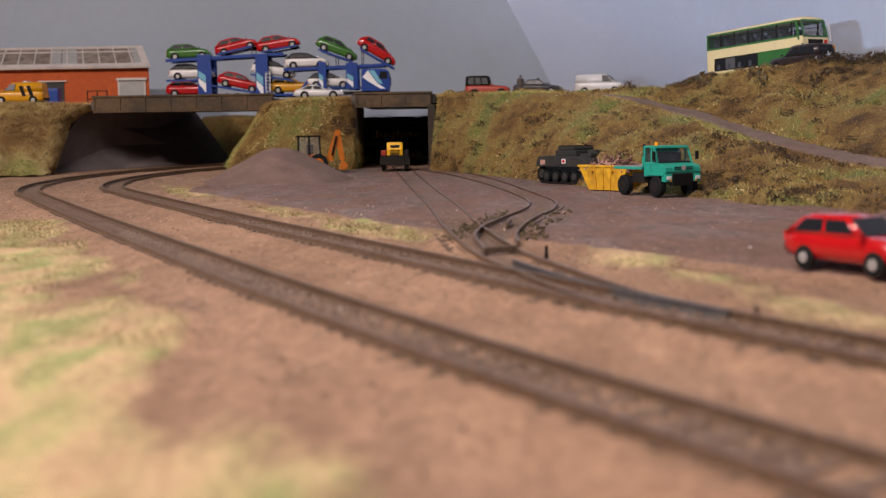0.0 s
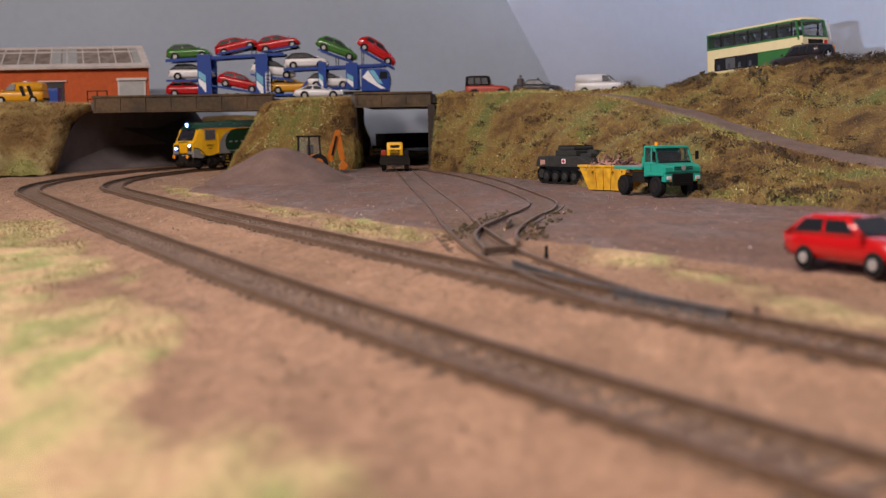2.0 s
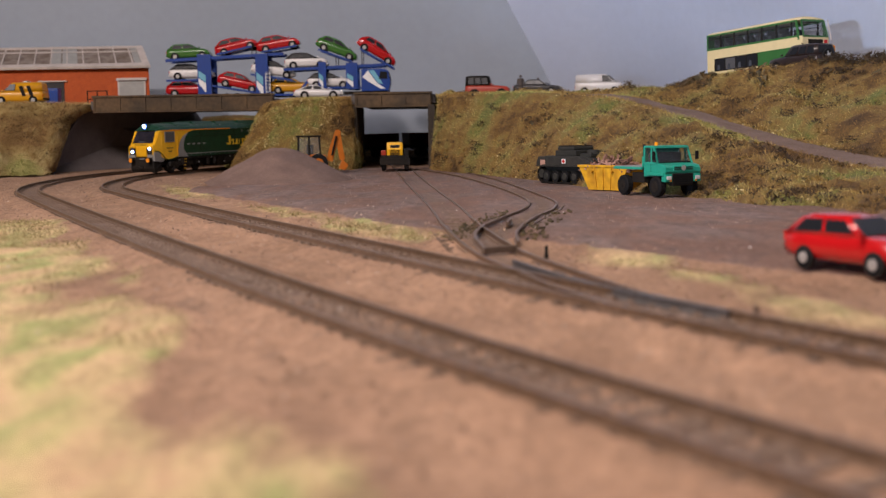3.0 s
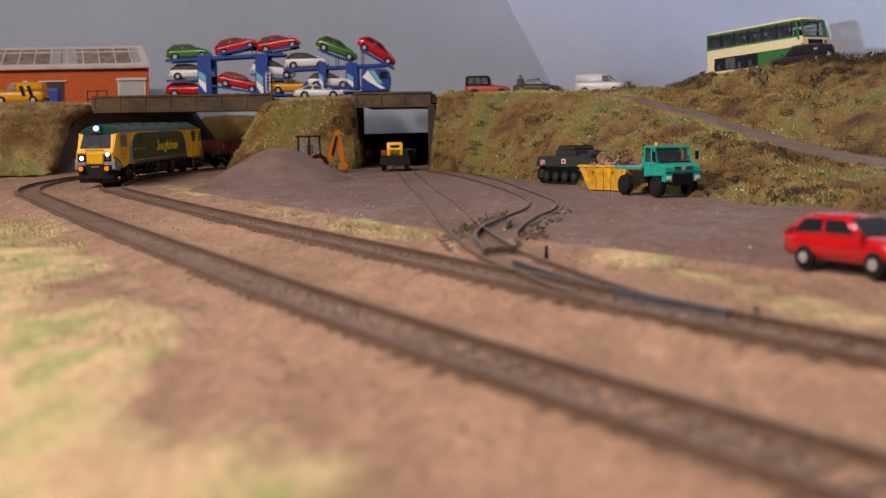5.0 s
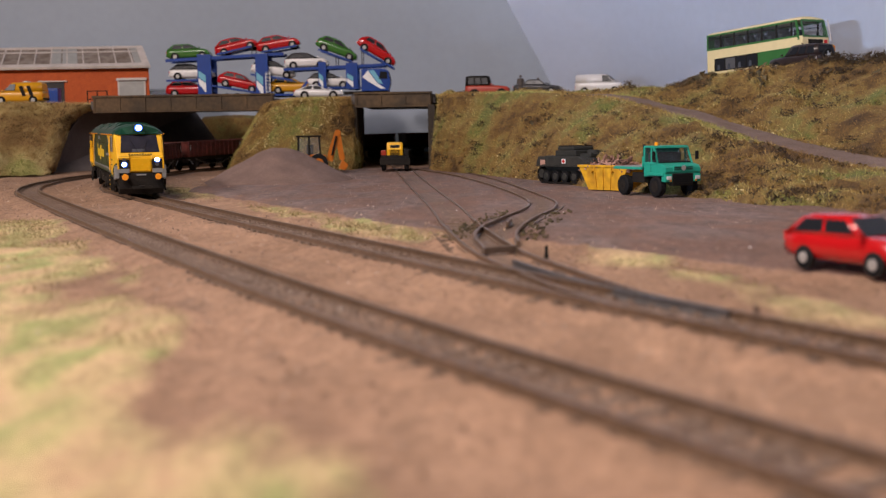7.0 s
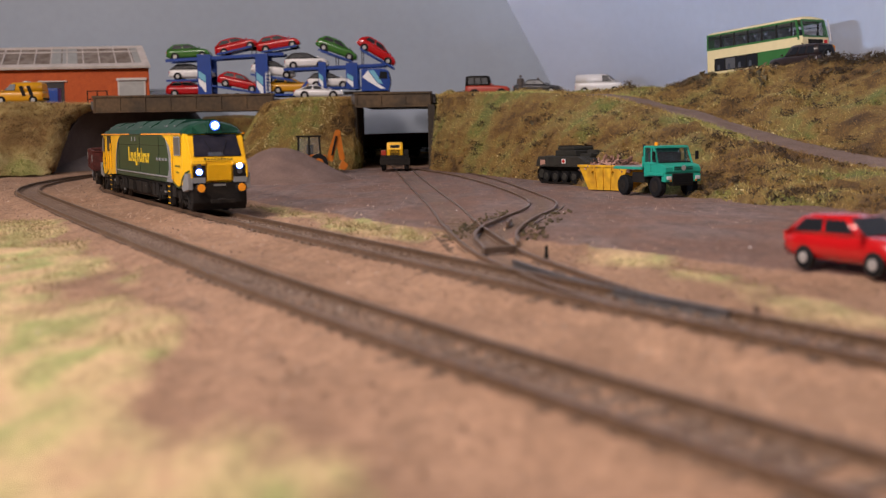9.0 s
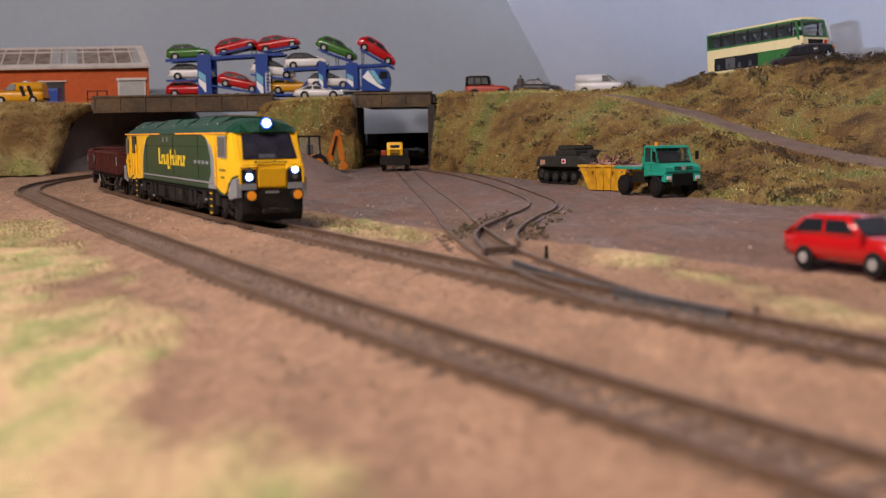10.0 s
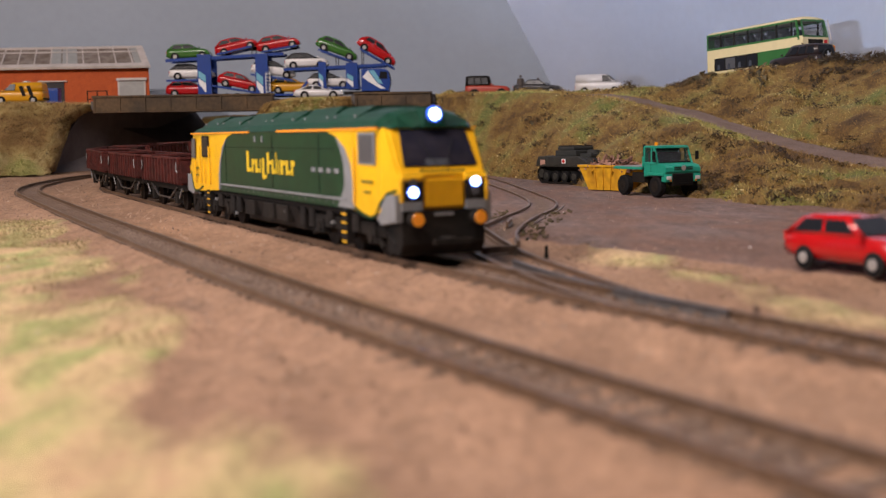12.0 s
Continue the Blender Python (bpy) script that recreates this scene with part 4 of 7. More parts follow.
            part("lens_rim", ring, BEAM_HALO, pod, "glowing ring standing in for the headlight's blue halo")
        part("top_headlight", bm, BEAM if sgn > 0 else GLASS_GREY, pod, "bright blue-white headlight" if sgn > 0 else "")
        # grille and name bar on the nose
        gr = part("grille", boxed(*sorted((sgn * 10.46, sgn * 10.51)), -0.5, 0.5, 1.34, 2.0, bevel=0.01), LOCO_YELLOW, t)
        for k in range(7):
            part("slat", boxed(*sorted((sgn * 10.50, sgn * 10.522)), -0.47, 0.47, 1.38 + k * 0.088, 1.425 + k * 0.088), LOCO_YELLOW, gr)
        for k in range(9):
            y = -0.6 + k * 0.135
            part("lettering", boxed(*sorted((sgn * 10.44, sgn * 10.475)), y, y + 0.09, 2.17, 2.17 + (0.09 if k in (0, 5) else 0.06)), NAME_OLIVE, t)
        for y in (-1, 1):
            bm = bmesh.new()
            prism(bm, X([(9.9, 2.14), (10.50, 2.14), (10.56, 2.04), (10.52, 1.96), (9.9, 1.96)]), *sorted((y * 0.55, y * 1.14)), 0.03)
            part("lamp_brow", bm, LOCO_YELLOW, t)
            bm = bmesh.new()
            prism(bm, X([(10.2, 1.46), (10.54, 1.46), (10.56, 1.98), (10.2, 1.98)]), *sorted((y * 1.09, y * 1.17)), 0.02)
            part("lamp_cheek", bm, LOCO_YELLOW, t)
            bm = bmesh.new()
            prism(bm, X([(10.2, 1.26), (10.53, 1.26), (10.53, 1.48), (10.2, 1.48)]), *sorted((y * 0.58, y * 1.14)), 0.02)
            part("lamp_skirt", bm, LOCO_GREY, t, "grey panel below the headlight")
        # apron and coupling
        bm = bmesh.new()
        prism(bm, X([(9.55, 0.2), (10.30, 0.16), (10.46, 0.45), (10.46, 1.26), (9.55, 1.26)]), -1.12, 1.12, 0.05)
        ap = part("apron", bm, BLACK, t, "black apron below the buffers")
        bm = bmesh.new()
        box(bm, *sorted((sgn * 10.4, sgn * 11.0)), -0.12, 0.12, 0.45, 0.62, 0.02)
        box(bm, *sorted((sgn * 10.9, sgn * 11.0)), -0.5, 0.5, 0.45, 0.6, 0.02)
        part("coupling", bm, BLACK, t)
        part("plate", boxed(*sorted((sgn * 10.46, sgn * 10.49)), -0.25, 0.25, 1.12, 1.2), LOCO_GREY, ap)
    # lettering bars on the sides
    for y in (-1, 1):
        flow = -y
        widths = [0.42, 0.26, 0.34, 0.14, 0.36, 0.34, 0.26, 0.12, 0.14, 0.36, 0.34, 0.26]
        x = -1.9
        for k, w in enumerate(widths):
            w *= 1.22
            hgt = 0.70 if k == 0 else (0.66 if k in (4, 5, 7) else 0.44)
            z0 = 1.92 if k != 4 else 1.74
            c0, c1 = sorted((x * flow * -1 * -1, (x + w) * flow * -1 * -1))
            stem = 0.45 * (c1 - c0)
            part("lettering", boxed(c0, c0 + stem, y * (W + 0.012) - 0.012, y * (W + 0.012) + 0.012, z0, z0 + hgt, bevel=0.008), LETTER, t, "yellow lettering bar")
            if w > 0.2:
                part("lettering", boxed(c0 + stem * 1.12, c1, y * (W + 0.012) - 0.012, y * (W + 0.012) + 0.012, z0 + (0.28 if k % 2 else 0.02), z0 + (0.42 if k % 2 else 0.14), bevel=0.008), LETTER, t, "yellow lettering bar")
            x += w + 0.085
        for k in range(4):
            x = 4.6 + k * 0.62
            part("vent_mark", boxed(x, x + 0.34, y * (W + 0.012) - 0.01, y * (W + 0.012) + 0.01, 2.08, 2.2), LOCO_GREY, t)
        for x in (-1.0, -0.2):
            part("latch", boxed(x, x + 0.12, y * (W + 0.012) - 0.01, y * (W + 0.012) + 0.01, 2.9, 3.1), LOCO_GREY, t)
        part("sill", boxed(-5.5, 7.3, y * (W + 0.02) - 0.02, y * (W + 0.02) + 0.02, 1.38, 1.44), LOCO_GREY, t, "pale grey sill line")
        for x in (-4.6, 0.9, 5.2):
            part("door_joint", boxed(x, x + 0.03, y * (W + 0.006) - 0.006, y * (W + 0.006) + 0.006, 1.5, 3.1), BLACK, t)
    # underframe
    part("underframe", boxed(-9.4, 9.4, -1.15, 1.15, 0.98, 1.2), BLACK, t)
    bm = bmesh.new()
    loft(bm, [[(x, -1.2, 1.0), (x, 1.2, 1.0), (x, 0.95, 0.32), (x, -0.95, 0.32)] for x in (-2.9, 2.9)])
    part("fuel_tank", bm, BLACK, t)
    for x, y in ((-1.9, -1), (1.6, -1), (-1.9, 1), (1.6, 1), (0.2, -1), (0.2, 1)):
        part("tank_box", boxed(x - 0.55, x + 0.55, y * 1.15 - 0.12, y * 1.15 + 0.12, 0.5, 1.0, bevel=0.03), BLACK, t)
    rng = random.Random(3)
    for y in (-1, 1):
        for k in range(9):
            x, z = rng.uniform(-9.0, 9.0), rng.uniform(0.45, 1.05)
            w = rng.uniform(0.04, 0.09)
            part("fitting", boxed(x - w * 0.7, x + w * 0.7, y * 1.24 - 0.04, y * 1.24 + 0.04, z - w * 0.6, z + w * 0.6), LOCO_GREY if k % 3 else BLACK, t)
        bm = bmesh.new()
        rod(bm, (-8.6, y * 1.21, 1.08), (8.6, y * 1.21, 1.08), 0.035, 6)
        for x in (-4.2, -3.4, 3.4, 4.2):
            rod(bm, (x, y * 1.14, 0.5), (x, y * 1.14, 1.05), 0.14, 10)
        part("pipe_run", bm, BLACK, t)
        for k in range(22):
            x = -5.3 + k * 0.58
            part("body_rivet", boxed(x, x + 0.05, y * (W + 0.006) - 0.008, y * (W + 0.006) + 0.008, 1.27, 1.31), LOCO_GREY, t)
        part("panel_joint", boxed(-5.4, 6.4, y * (W + 0.003) - 0.004, y * (W + 0.003) + 0.004, 2.72, 2.735), BLACK, t)
    bogies, sets = [], []
    for sgn in (1, -1):
        bm = bmesh.new()
        for y in (-1.05, 1.05):
            box(bm, -2.75, 2.75, y - 0.08, y + 0.08, 0.55, 0.88, 0.03)
            for x in (-1.95, 0, 1.95):
                box(bm, x - 0.28, x + 0.28, y - 0.14, y + 0.14, 0.36, 0.78, 0.03)
                rod(bm, (x, y * 1.12 - 0.02, 0.53), (x, y * 1.12 + 0.06 * (1 if y > 0 else -1), 0.53), 0.17, 12)
            for x in (-0.98, 0.98):
                rod(bm, (x, y * 1.1, 0.6), (x, y * 1.1, 1.05), 0.16, 10)
            beam(bm, (-2.6, y * 1.05, 0.3), (-2.0, y * 1.05, 0.62), 0.1, 0.08)
            beam(bm, (2.6, y * 1.05, 0.3), (2.0, y * 1.05, 0.62), 0.1, 0.08)
        box(bm, -2.6, 2.6, -0.5, 0.5, 0.62, 0.95)
        b = part("bogie", bm, BLACK, t, m=pose(sgn * 6.75 * S, 0, 0))
        bogies.append(b)
        sets += [loco_wheelset(b, x) for x in (-1.95, 0, 1.95)]
    return t, bogies, sets


WAGON_LEN, WAGON_PITCH = 7.6, 9.15


def build_wagon():
    t = thing("open_wagon", pose(0, 0, 0), "rusty maroon four-wheel open wagon, empty, with ribbed sides", "wagon", "wagons of the train")
    L2, W = WAGON_LEN / 2, 1.24
    part("floor", boxed(-L2, L2, -W, W, 1.12, 1.26), WAGON, t)
    for y in (-1, 1):
        sd = part("side", boxed(-L2, L2, y * W - 0.05, y * W + 0.05, 1.2, 2.20), WAGON, t)
        part("top_rail", boxed(-L2 - 0.02, L2 + 0.02, y * (W + 0.02) - 0.09, y * (W + 0.02) + 0.09, 2.18, 2.28, bevel=0.015), WAGON, t)
        for k in range(13):
            x = -L2 + 0.08 + (WAGON_LEN - 0.16) * k / 12
            part("rib", boxed(x - 0.05, x + 0.05, y * (W + 0.07) - 0.05, y * (W + 0.07) + 0.05, 1.14, 2.20), WAGON, sd)
        part("solebar", boxed(-L2, L2, y * 1.0 - 0.06, y * 1.0 + 0.06, 0.86, 1.13), BLACK, t)
        bm = bmesh.new()
        beam(bm, (-2.6, y * 1.12, 1.0), (-1.2, y * 1.12, 0.5), 0.06, 0.06)
        beam(bm, (2.6, y * 1.12, 1.0), (1.2, y * 1.12, 0.5), 0.06, 0.06)
        beam(bm, (-1.2, y * 1.12, 0.5), (1.2, y * 1.12, 0.5), 0.06, 0.06)
        part("brake_lever", bm, DARKGREY, t)
        for x in (-1, 1):
            bm = bmesh.new()
            rod(bm, (x * (L2 - 0.25), y * (W + 0.13), 1.75), (x * (L2 - 0.25), y * (W + 0.13), 2.05), 0.025, 6)
            rod(bm, (x * (L2 - 0.25), y * (W + 0.13), 1.75), (x * (L2 - 0.12), y * (W + 0.13), 1.62), 0.025, 6)
            part("grab_handle", bm, LOCO_GREY, t, "pale wire grab handle")
            bm = bmesh.new()
            beam(bm, (x * (L2 - 0.3), y * 1.14, 0.95), (x * (L2 - 0.8), y * 1.14, 0.55), 0.05, 0.05)
            part("brake_rod", bm, LOCO_GREY, t)
        for x in (-2.35, 2.35):
            bm = bmesh.new()
            box(bm, x - 0.2, x + 0.2, y * 1.03 - 0.12, y * 1.03 + 0.12, 0.3, 0.74, 0.03)
            box(bm, x - 0.7, x + 0.7, y * 1.03 - 0.06, y * 1.03 + 0.06, 0.7, 0.82, 0.02)
            part("axle_box", bm, BLACK, t)
    for x in (-1, 1):
        part("end", boxed(x * L2 - 0.05, x * L2 + 0.05, -W, W, 1.2, 2.20), WAGON, t)
        part("end_rail", boxed(x * L2 - 0.09, x * L2 + 0.09, -W - 0.05, W + 0.05, 2.182, 2.282, bevel=0.015), WAGON, t)
        bm = bmesh.new()
        box(bm, *sorted((x * (L2 + 0.02), x * (L2 + 0.78))), -0.12, 0.12, 0.5, 0.66, 0.02)
        part("coupling", bm, BLACK, t)
        for y in (-0.87, 0.87):
            bm = bmesh.new()
            rod(bm, (x * L2, y, 1.04), (x * (L2 + 0.4), y, 1.04), 0.1, 8)
            rod(bm, (x * (L2 + 0.38), y, 1.04), (x * (L2 + 0.47), y, 1.04), 0.2, 12)
            part("buffer", bm, BLACK, t)
    for x in (-2.35, 2.35):
        bm = bmesh.new()
        for y in (-0.66, 0.66):
            rod(bm, (0, y - 0.08, 0), (0, y + 0.08, 0), 0.46, 16)
        rod(bm, (0, -0.7, 0), (0, 0.7, 0), 0.08, 8)
        part("wheelset", bm, BLACK, t, m=pose(x * S, 0, 0.46 * S))
    return t


LOCO, BOGIES, WHEELSETS = build_loco()
WAGONS = [build_wagon()]
for _ in range(9):
    WAGONS.append(copy_thing(WAGONS[0], pose(0, 0, 0)))


# ---------------------------------------------------------------- road vehicles
def stand(local, at, yaw, z):
    """Pose of a thing turned by yaw so that its local point (full-size metres) stands at the plan place."""
    m = Matrix.Rotation(radians(yaw), 4, "Z")
    p = m @ Vector((local[0] * S, local[1] * S, 0))
    return Matrix.Translation((at[0] - p.x, at[1] - p.y, z)) @ m


def car(name, label, paint, category="car", length=3.95, width=1.70, height=1.47, wheel_r=0.32, base=2.48, bonnet=0.96, belt=0.95, tail=0.25,
        screen=(1.12, 0.12), rear=(-1.92, -1.30), m=None, glass=GLASS_DARK, roof_paint=None, pillars=2, group="", bumper=None, rim=RIM):
    """Small road car drawn from its proportions; x is forward. screen and rear: foot and head of the front and rear glass."""
    t = thing(name, m or pose(0, 0, 0), label, category, group)
    h, w = length / 2, width / 2
    f, r = base / 2 + 0.08, -base / 2 + 0.08
    # lower body in cross rings, nose and tail drawn in
    def ring(x, top, ww, low):
        return [(x, -ww * 0.90, low), (x, ww * 0.90, low), (x, ww, low + 0.18), (x, ww, top - 0.20), (x, ww * 0.93, top - 0.03), (x, ww * 0.80, top), (x, -ww * 0.80, top), (x, -ww * 0.93, top - 0.03), (x, -ww, top - 0.20), (x, -ww, low + 0.18)]
    bm = bmesh.new()
    bn = bonnet
    rows = [(-h, belt - 0.12, w * 0.86, 0.36), (-h + 0.10, belt, w * 0.95, 0.26), (-h + 0.45, belt + 0.02, w, 0.22), (0.0, belt, w, 0.20), (screen[0], bn, w, 0.20),
            (screen[0] + (h - screen[0]) * 0.5, bn - 0.05, w * 0.99, 0.21), (h - 0.22, bn - 0.14, w * 0.95, 0.23), (h - 0.04, bn - 0.26, w * 0.84, 0.28), (h, 0.55, w * 0.76, 0.34)]
    loft(bm, [ring(*q) for q in rows])
    part("body", bm, paint, t, smooth=True)
    # cabin
    zt, wt = height, w * 0.74
    (sx, hx), (rx, tx) = screen, rear
    lo, hi = [(rx, -w * 0.93, belt - 0.02), (sx, -w * 0.93, bn - 0.02), (sx, w * 0.93, bn - 0.02), (rx, w * 0.93, belt - 0.02)], [(tx, -wt, zt - 0.03), (hx, -wt, zt - 0.03), (hx, wt, zt - 0.03), (tx, wt, zt - 0.03)]
    bm = bmesh.new()
    crown = [(tx + 0.35, -wt * 0.78, zt + 0.02), (hx - 0.45, -wt * 0.78, zt + 0.02), (hx - 0.45, wt * 0.78, zt + 0.02), (tx + 0.35, wt * 0.78, zt + 0.02)]
    loft(bm, [lo, hi, crown])
    bmesh.ops.bevel(bm, geom=[e for e in bm.edges if min(v.co.z for v in e.verts) > belt], offset=0.05, segments=2, affect="EDGES")
    part("cabin", bm, roof_paint or paint, t, smooth=True)
    # glass: both sides in panes, screen, rear window
    for y in (-1, 1):
        a, b, c, d = (lo[0], lo[1], hi[1], hi[0]) if y < 0 else (lo[2], lo[3], hi[3], hi[2])
        n = pillars
        for k in range(n):
            u0, u1 = 0.09 + k * 0.84 / n, 0.09 + (k + 1) * 0.84 / n - 0.03
            part("side_window", panel((a, b, c, d), u0 + 0.02, u1, 0.16, 0.82, 0.012), glass, t)
    part("windscreen", panel((lo[1], lo[2], hi[2], hi[1]), 0.07, 0.93, 0.08, 0.92, 0.012), glass, t)
    part("rear_window", panel((lo[3], lo[0], hi[0], hi[3]), 0.09, 0.91, 0.15, 0.88, 0.012), glass, t)
    # arches, wheels
    for x in (f, r):
        for y in (-1, 1):
            bm = bmesh.new()
            rod(bm, (x, y * (w - 0.10), wheel_r), (x, y * (w + 0.008), wheel_r), wheel_r * 1.17, 16)
            part("wheel_arch", bm, BLACK, t)
            wheel_parts(t, x, y * (w - 0.06), wheel_r, 0.19, rim)
    for y in (-1, 1):
        part("headlight", boxed(h - 0.16, h - 0.035, *sorted((y * w * 0.48, y * w * 0.80)), 0.56, 0.70, bevel=0.02), LAMP_CLEAR, t, "clear headlight")
        part("tail_light", boxed(-h + 0.005, -h + 0.14, *sorted((y * w * 0.66, y * w * 0.90)), 0.58, 0.80, bevel=0.02), LAMP_RED, t, "red tail light")
        bm = bmesh.new()
        box(bm, screen[0] - 0.05, screen[0] + 0.1, *sorted((y * (w + 0.02), y * (w + 0.16))), belt + 0.02, belt + 0.14, 0.02)
        part("mirror", bm, paint, t)
    for x0, x1 in ((-h - 0.05, -h + 0.12), (h - 0.14, h + 0.04)):
        part("bumper", boxed(x0, x1, -w * 0.82, w * 0.82, 0.32, 0.50, bevel=0.04), bumper or paint, t)
    return t


# cars of the load, one of each colour, then copies
LOAD_Y = 1.42
LOAD = {
    "red": car("hatchback", "small glossy red hatchback carried on the blue transporter", RED, length=3.95, group="cars on the transporter"),
    "green": car("hatchback", "small glossy green hatchback carried on the blue transporter", GREEN, length=3.95, group="cars on the transporter"),
    "white": car("hatchback", "small white hatchback with dark glass on the transporter", WHITE, length=3.95, group="cars on the transporter", roof_paint=DARKGREY),
    "yellow": car("hatchback", "small yellow hatchback on the lower transporter deck", YELLOW, length=3.95, group="cars on the transporter"),
}
PLACES = [("green", -0.3047, 0.1442, 2), ("red", -0.2468, 0.1514, 13), ("red", -0.1959, 0.1533, 9), ("white", -0.3022, 0.1200, 0), ("red", -0.3067, 0.1000, 0),
          ("red", -0.2441, 0.1072, -13), ("white", -0.2023, 0.1222, -8), ("yellow", -0.1815, 0.1015, 0), ("white", -0.1621, 0.1312, 1), ("green", -0.1239, 0.1461, -21), ("red", -0.0752, 0.1426, -31), ("white", -0.1352, 0.1070, 0)]
_used = set()
for col, x, z, tilt in PLACES:
    mid = 0.72 * S
    a = radians(tilt)
    m = Matrix.Translation((x + math.sin(a) * mid, LOAD_Y, z - math.cos(a) * mid)) @ Euler((0, -a, 0)).to_matrix().to_4x4()
    if col in _used:
        copy_thing(LOAD[col], m)
    else:
        LOAD[col].matrix_basis = m
        _used.add(col)


def transporter():
    """Two-deck car transporter: lorry with cab and drawbar trailer; drawn in place, true metres."""
    t = thing("car_transporter", pose(0, 0, 0), "blue two-deck car transporter loaded with cars, on the bridge road", "lorry")
    y0, y1 = LOAD_Y - 0.0165, LOAD_Y + 0.0165
    U = 1
    def bar(name, a, b, w=0.0026, hgt=0.0022, mat=BLUE, label=""):
        bm = bmesh.new()
        beam(bm, a, b, w, hgt)
        return part(name, bm, mat, t, label, size=U)
    for y in (y0, y1):
        # decks: trailer below and above, lorry below and above
        bar("deck_rail", (-0.332, y, 0.0920), (-0.170, y, 0.0905))
        bar("deck_rail", (-0.164, y, 0.0975), (-0.096, y, 0.0985))
        bar("deck_rail", (-0.330, y, 0.1335), (-0.188, y, 0.1395), hgt=0.0036)
        bar("deck_rail", (-0.1885, y, 0.1205), (-0.0660, y, 0.1245), hgt=0.0034)
        bar("deck_rail", (-0.330, y, 0.1095), (-0.2800, y, 0.1100))
        bar("deck_rail", (-0.228, y, 0.1155), (-0.1780, y, 0.1080))
        bar("ramp", (-0.2800, y, 0.1035), (-0.2200, y, 0.0935))
        bar("ramp", (-0.268, y, 0.1400), (-0.2260, y, 0.1490))
        bar("ramp", (-0.214, y, 0.1420), (-0.1720, y, 0.1490))
        bar("ramp", (-0.146, y, 0.1440), (-0.1060, y, 0.1290))
        bar("ramp", (-0.096, y, 0.1440), (-0.0560, y, 0.1205))
        bar("strut", (-0.172, y, 0.0915), (-0.160, y, 0.1060), 0.002, 0.003)
        bar("strut", (-0.094, y, 0.1250), (-0.094, y, 0.1420), 0.001, 0.001, DARKGREY)
        bar("strut", (-0.070, y, 0.1250), (-0.070, y, 0.1310), 0.001, 0.001, DARKGREY)
        bar("strut", (-0.226, y, 0.1400), (-0.226, y, 0.1480), 0.001, 0.001, DARKGREY)
        bar("strut", (-0.125, y, 0.1240), (-0.125, y, 0.1370), 0.001, 0.001, DARKGREY)
    for x, z0, z1, w in ((-0.2835, 0.092, 0.1400, 0.0165), (-0.2145, 0.0855, 0.1400, 0.0150), (-0.1418, 0.096, 0.1290, 0.0095), (-0.1062, 0.096, 0.1275, 0.0140)):
        for y, s in ((y0 - 0.002, -1), (y1 + 0.002, 1)):
            po = part("post", boxed(x - w / 2, x + w / 2, y - 0.0012, y + 0.0012, z0, z1, bevel=0.0003), BLUE, t, size=U)
            bm = bmesh.new()
            e = y + s * 0.0014
            hgt = z1 - z0
            prism(bm, [(x - w * 0.42, z0 + hgt * 0.28), (x + w * 0.1, z0 + hgt * 0.05), (x + w * 0.1, z0 + hgt * 0.28), (x - w * 0.42, z0 + hgt * 0.42)], e - 0.0003, e + 0.0003)
            part("stripe", bm, PAPER, po, "white slanting stripe", size=U)
            bm = bmesh.new()
            prism(bm, [(x - w * 0.42, z0 + hgt * 0.44), (x + w * 0.1, z0 + hgt * 0.30), (x + w * 0.1, z0 + hgt * 0.48), (x - w * 0.42, z0 + hgt * 0.60)], e - 0.0003, e + 0.0003)
            part("stripe", bm, CYAN, po, "light blue slanting stripe", size=U)
    # white ladder on the trailer front
    for y in (y0 - 0.0045,):
        bm = bmesh.new()
        for x in (-0.2095, -0.2045):
            beam(bm, (x, y, 0.0890), (x, y, 0.1180), 0.0008, 0.0008)
        for k in range(7):
            beam(bm, (-0.2095, y, 0.0905 + k * 0.0042), (-0.2045, y, 0.0905 + k * 0.0042), 0.0007, 0.0007)
        part("ladder", bm, PAPER, t, "white ladder", size=U)
    # cab
    bm = bmesh.new()
    prism(bm, [(-0.0950, 0.0935), (-0.0625, 0.0935), (-0.0600, 0.1030), (-0.0625, 0.1175), (-0.0670, 0.1200), (-0.0950, 0.1200)], y0, y1, 0.0006)
    cab = part("cab", bm, BLUE, t, "blue lorry cab with a white and light blue flash", size=U)
    for y, s in ((y0, -1), (y1, 1)):
        for pts, mat in (([(-0.0940, 0.1100), (-0.0870, 0.1180), (-0.0760, 0.1030), (-0.0660, 0.0960), (-0.0720, 0.0960), (-0.0820, 0.1020)], PAPER), ([(-0.0860, 0.1180), (-0.0800, 0.1185), (-0.0690, 0.1020), (-0.0750, 0.1030)], CYAN)):
            bm = bmesh.new()
            prism(bm, pts, y + s * 0.0002 - 0.0003, y + s * 0.0002 + 0.0003)
            part("flash", bm, mat, cab, size=U)
        bm = bmesh.new()
        prism(bm, [(-0.0740, 0.1080), (-0.0635, 0.1080), (-0.0640, 0.1160), (-0.0720, 0.1170)], y + s * 0.0003 - 0.0003, y + s * 0.0003 + 0.0003)
        part("side_window", bm, GLASS_DARK, cab, size=U)
    part("windscreen", panel([(-0.0598, y0, 0.1050), (-0.0598, y1, 0.1050), (-0.0625, y1, 0.1172), (-0.0625, y0, 0.1172)], 0.06, 0.94, 0.05, 0.95, 0.0004, 0.0008), GLASS_DARK, cab, size=U)
    part("chassis", boxed(-0.1650, -0.0620, y0 + 0.004, y1 - 0.004, 0.0900, 0.0935), BLACK, t, size=U)
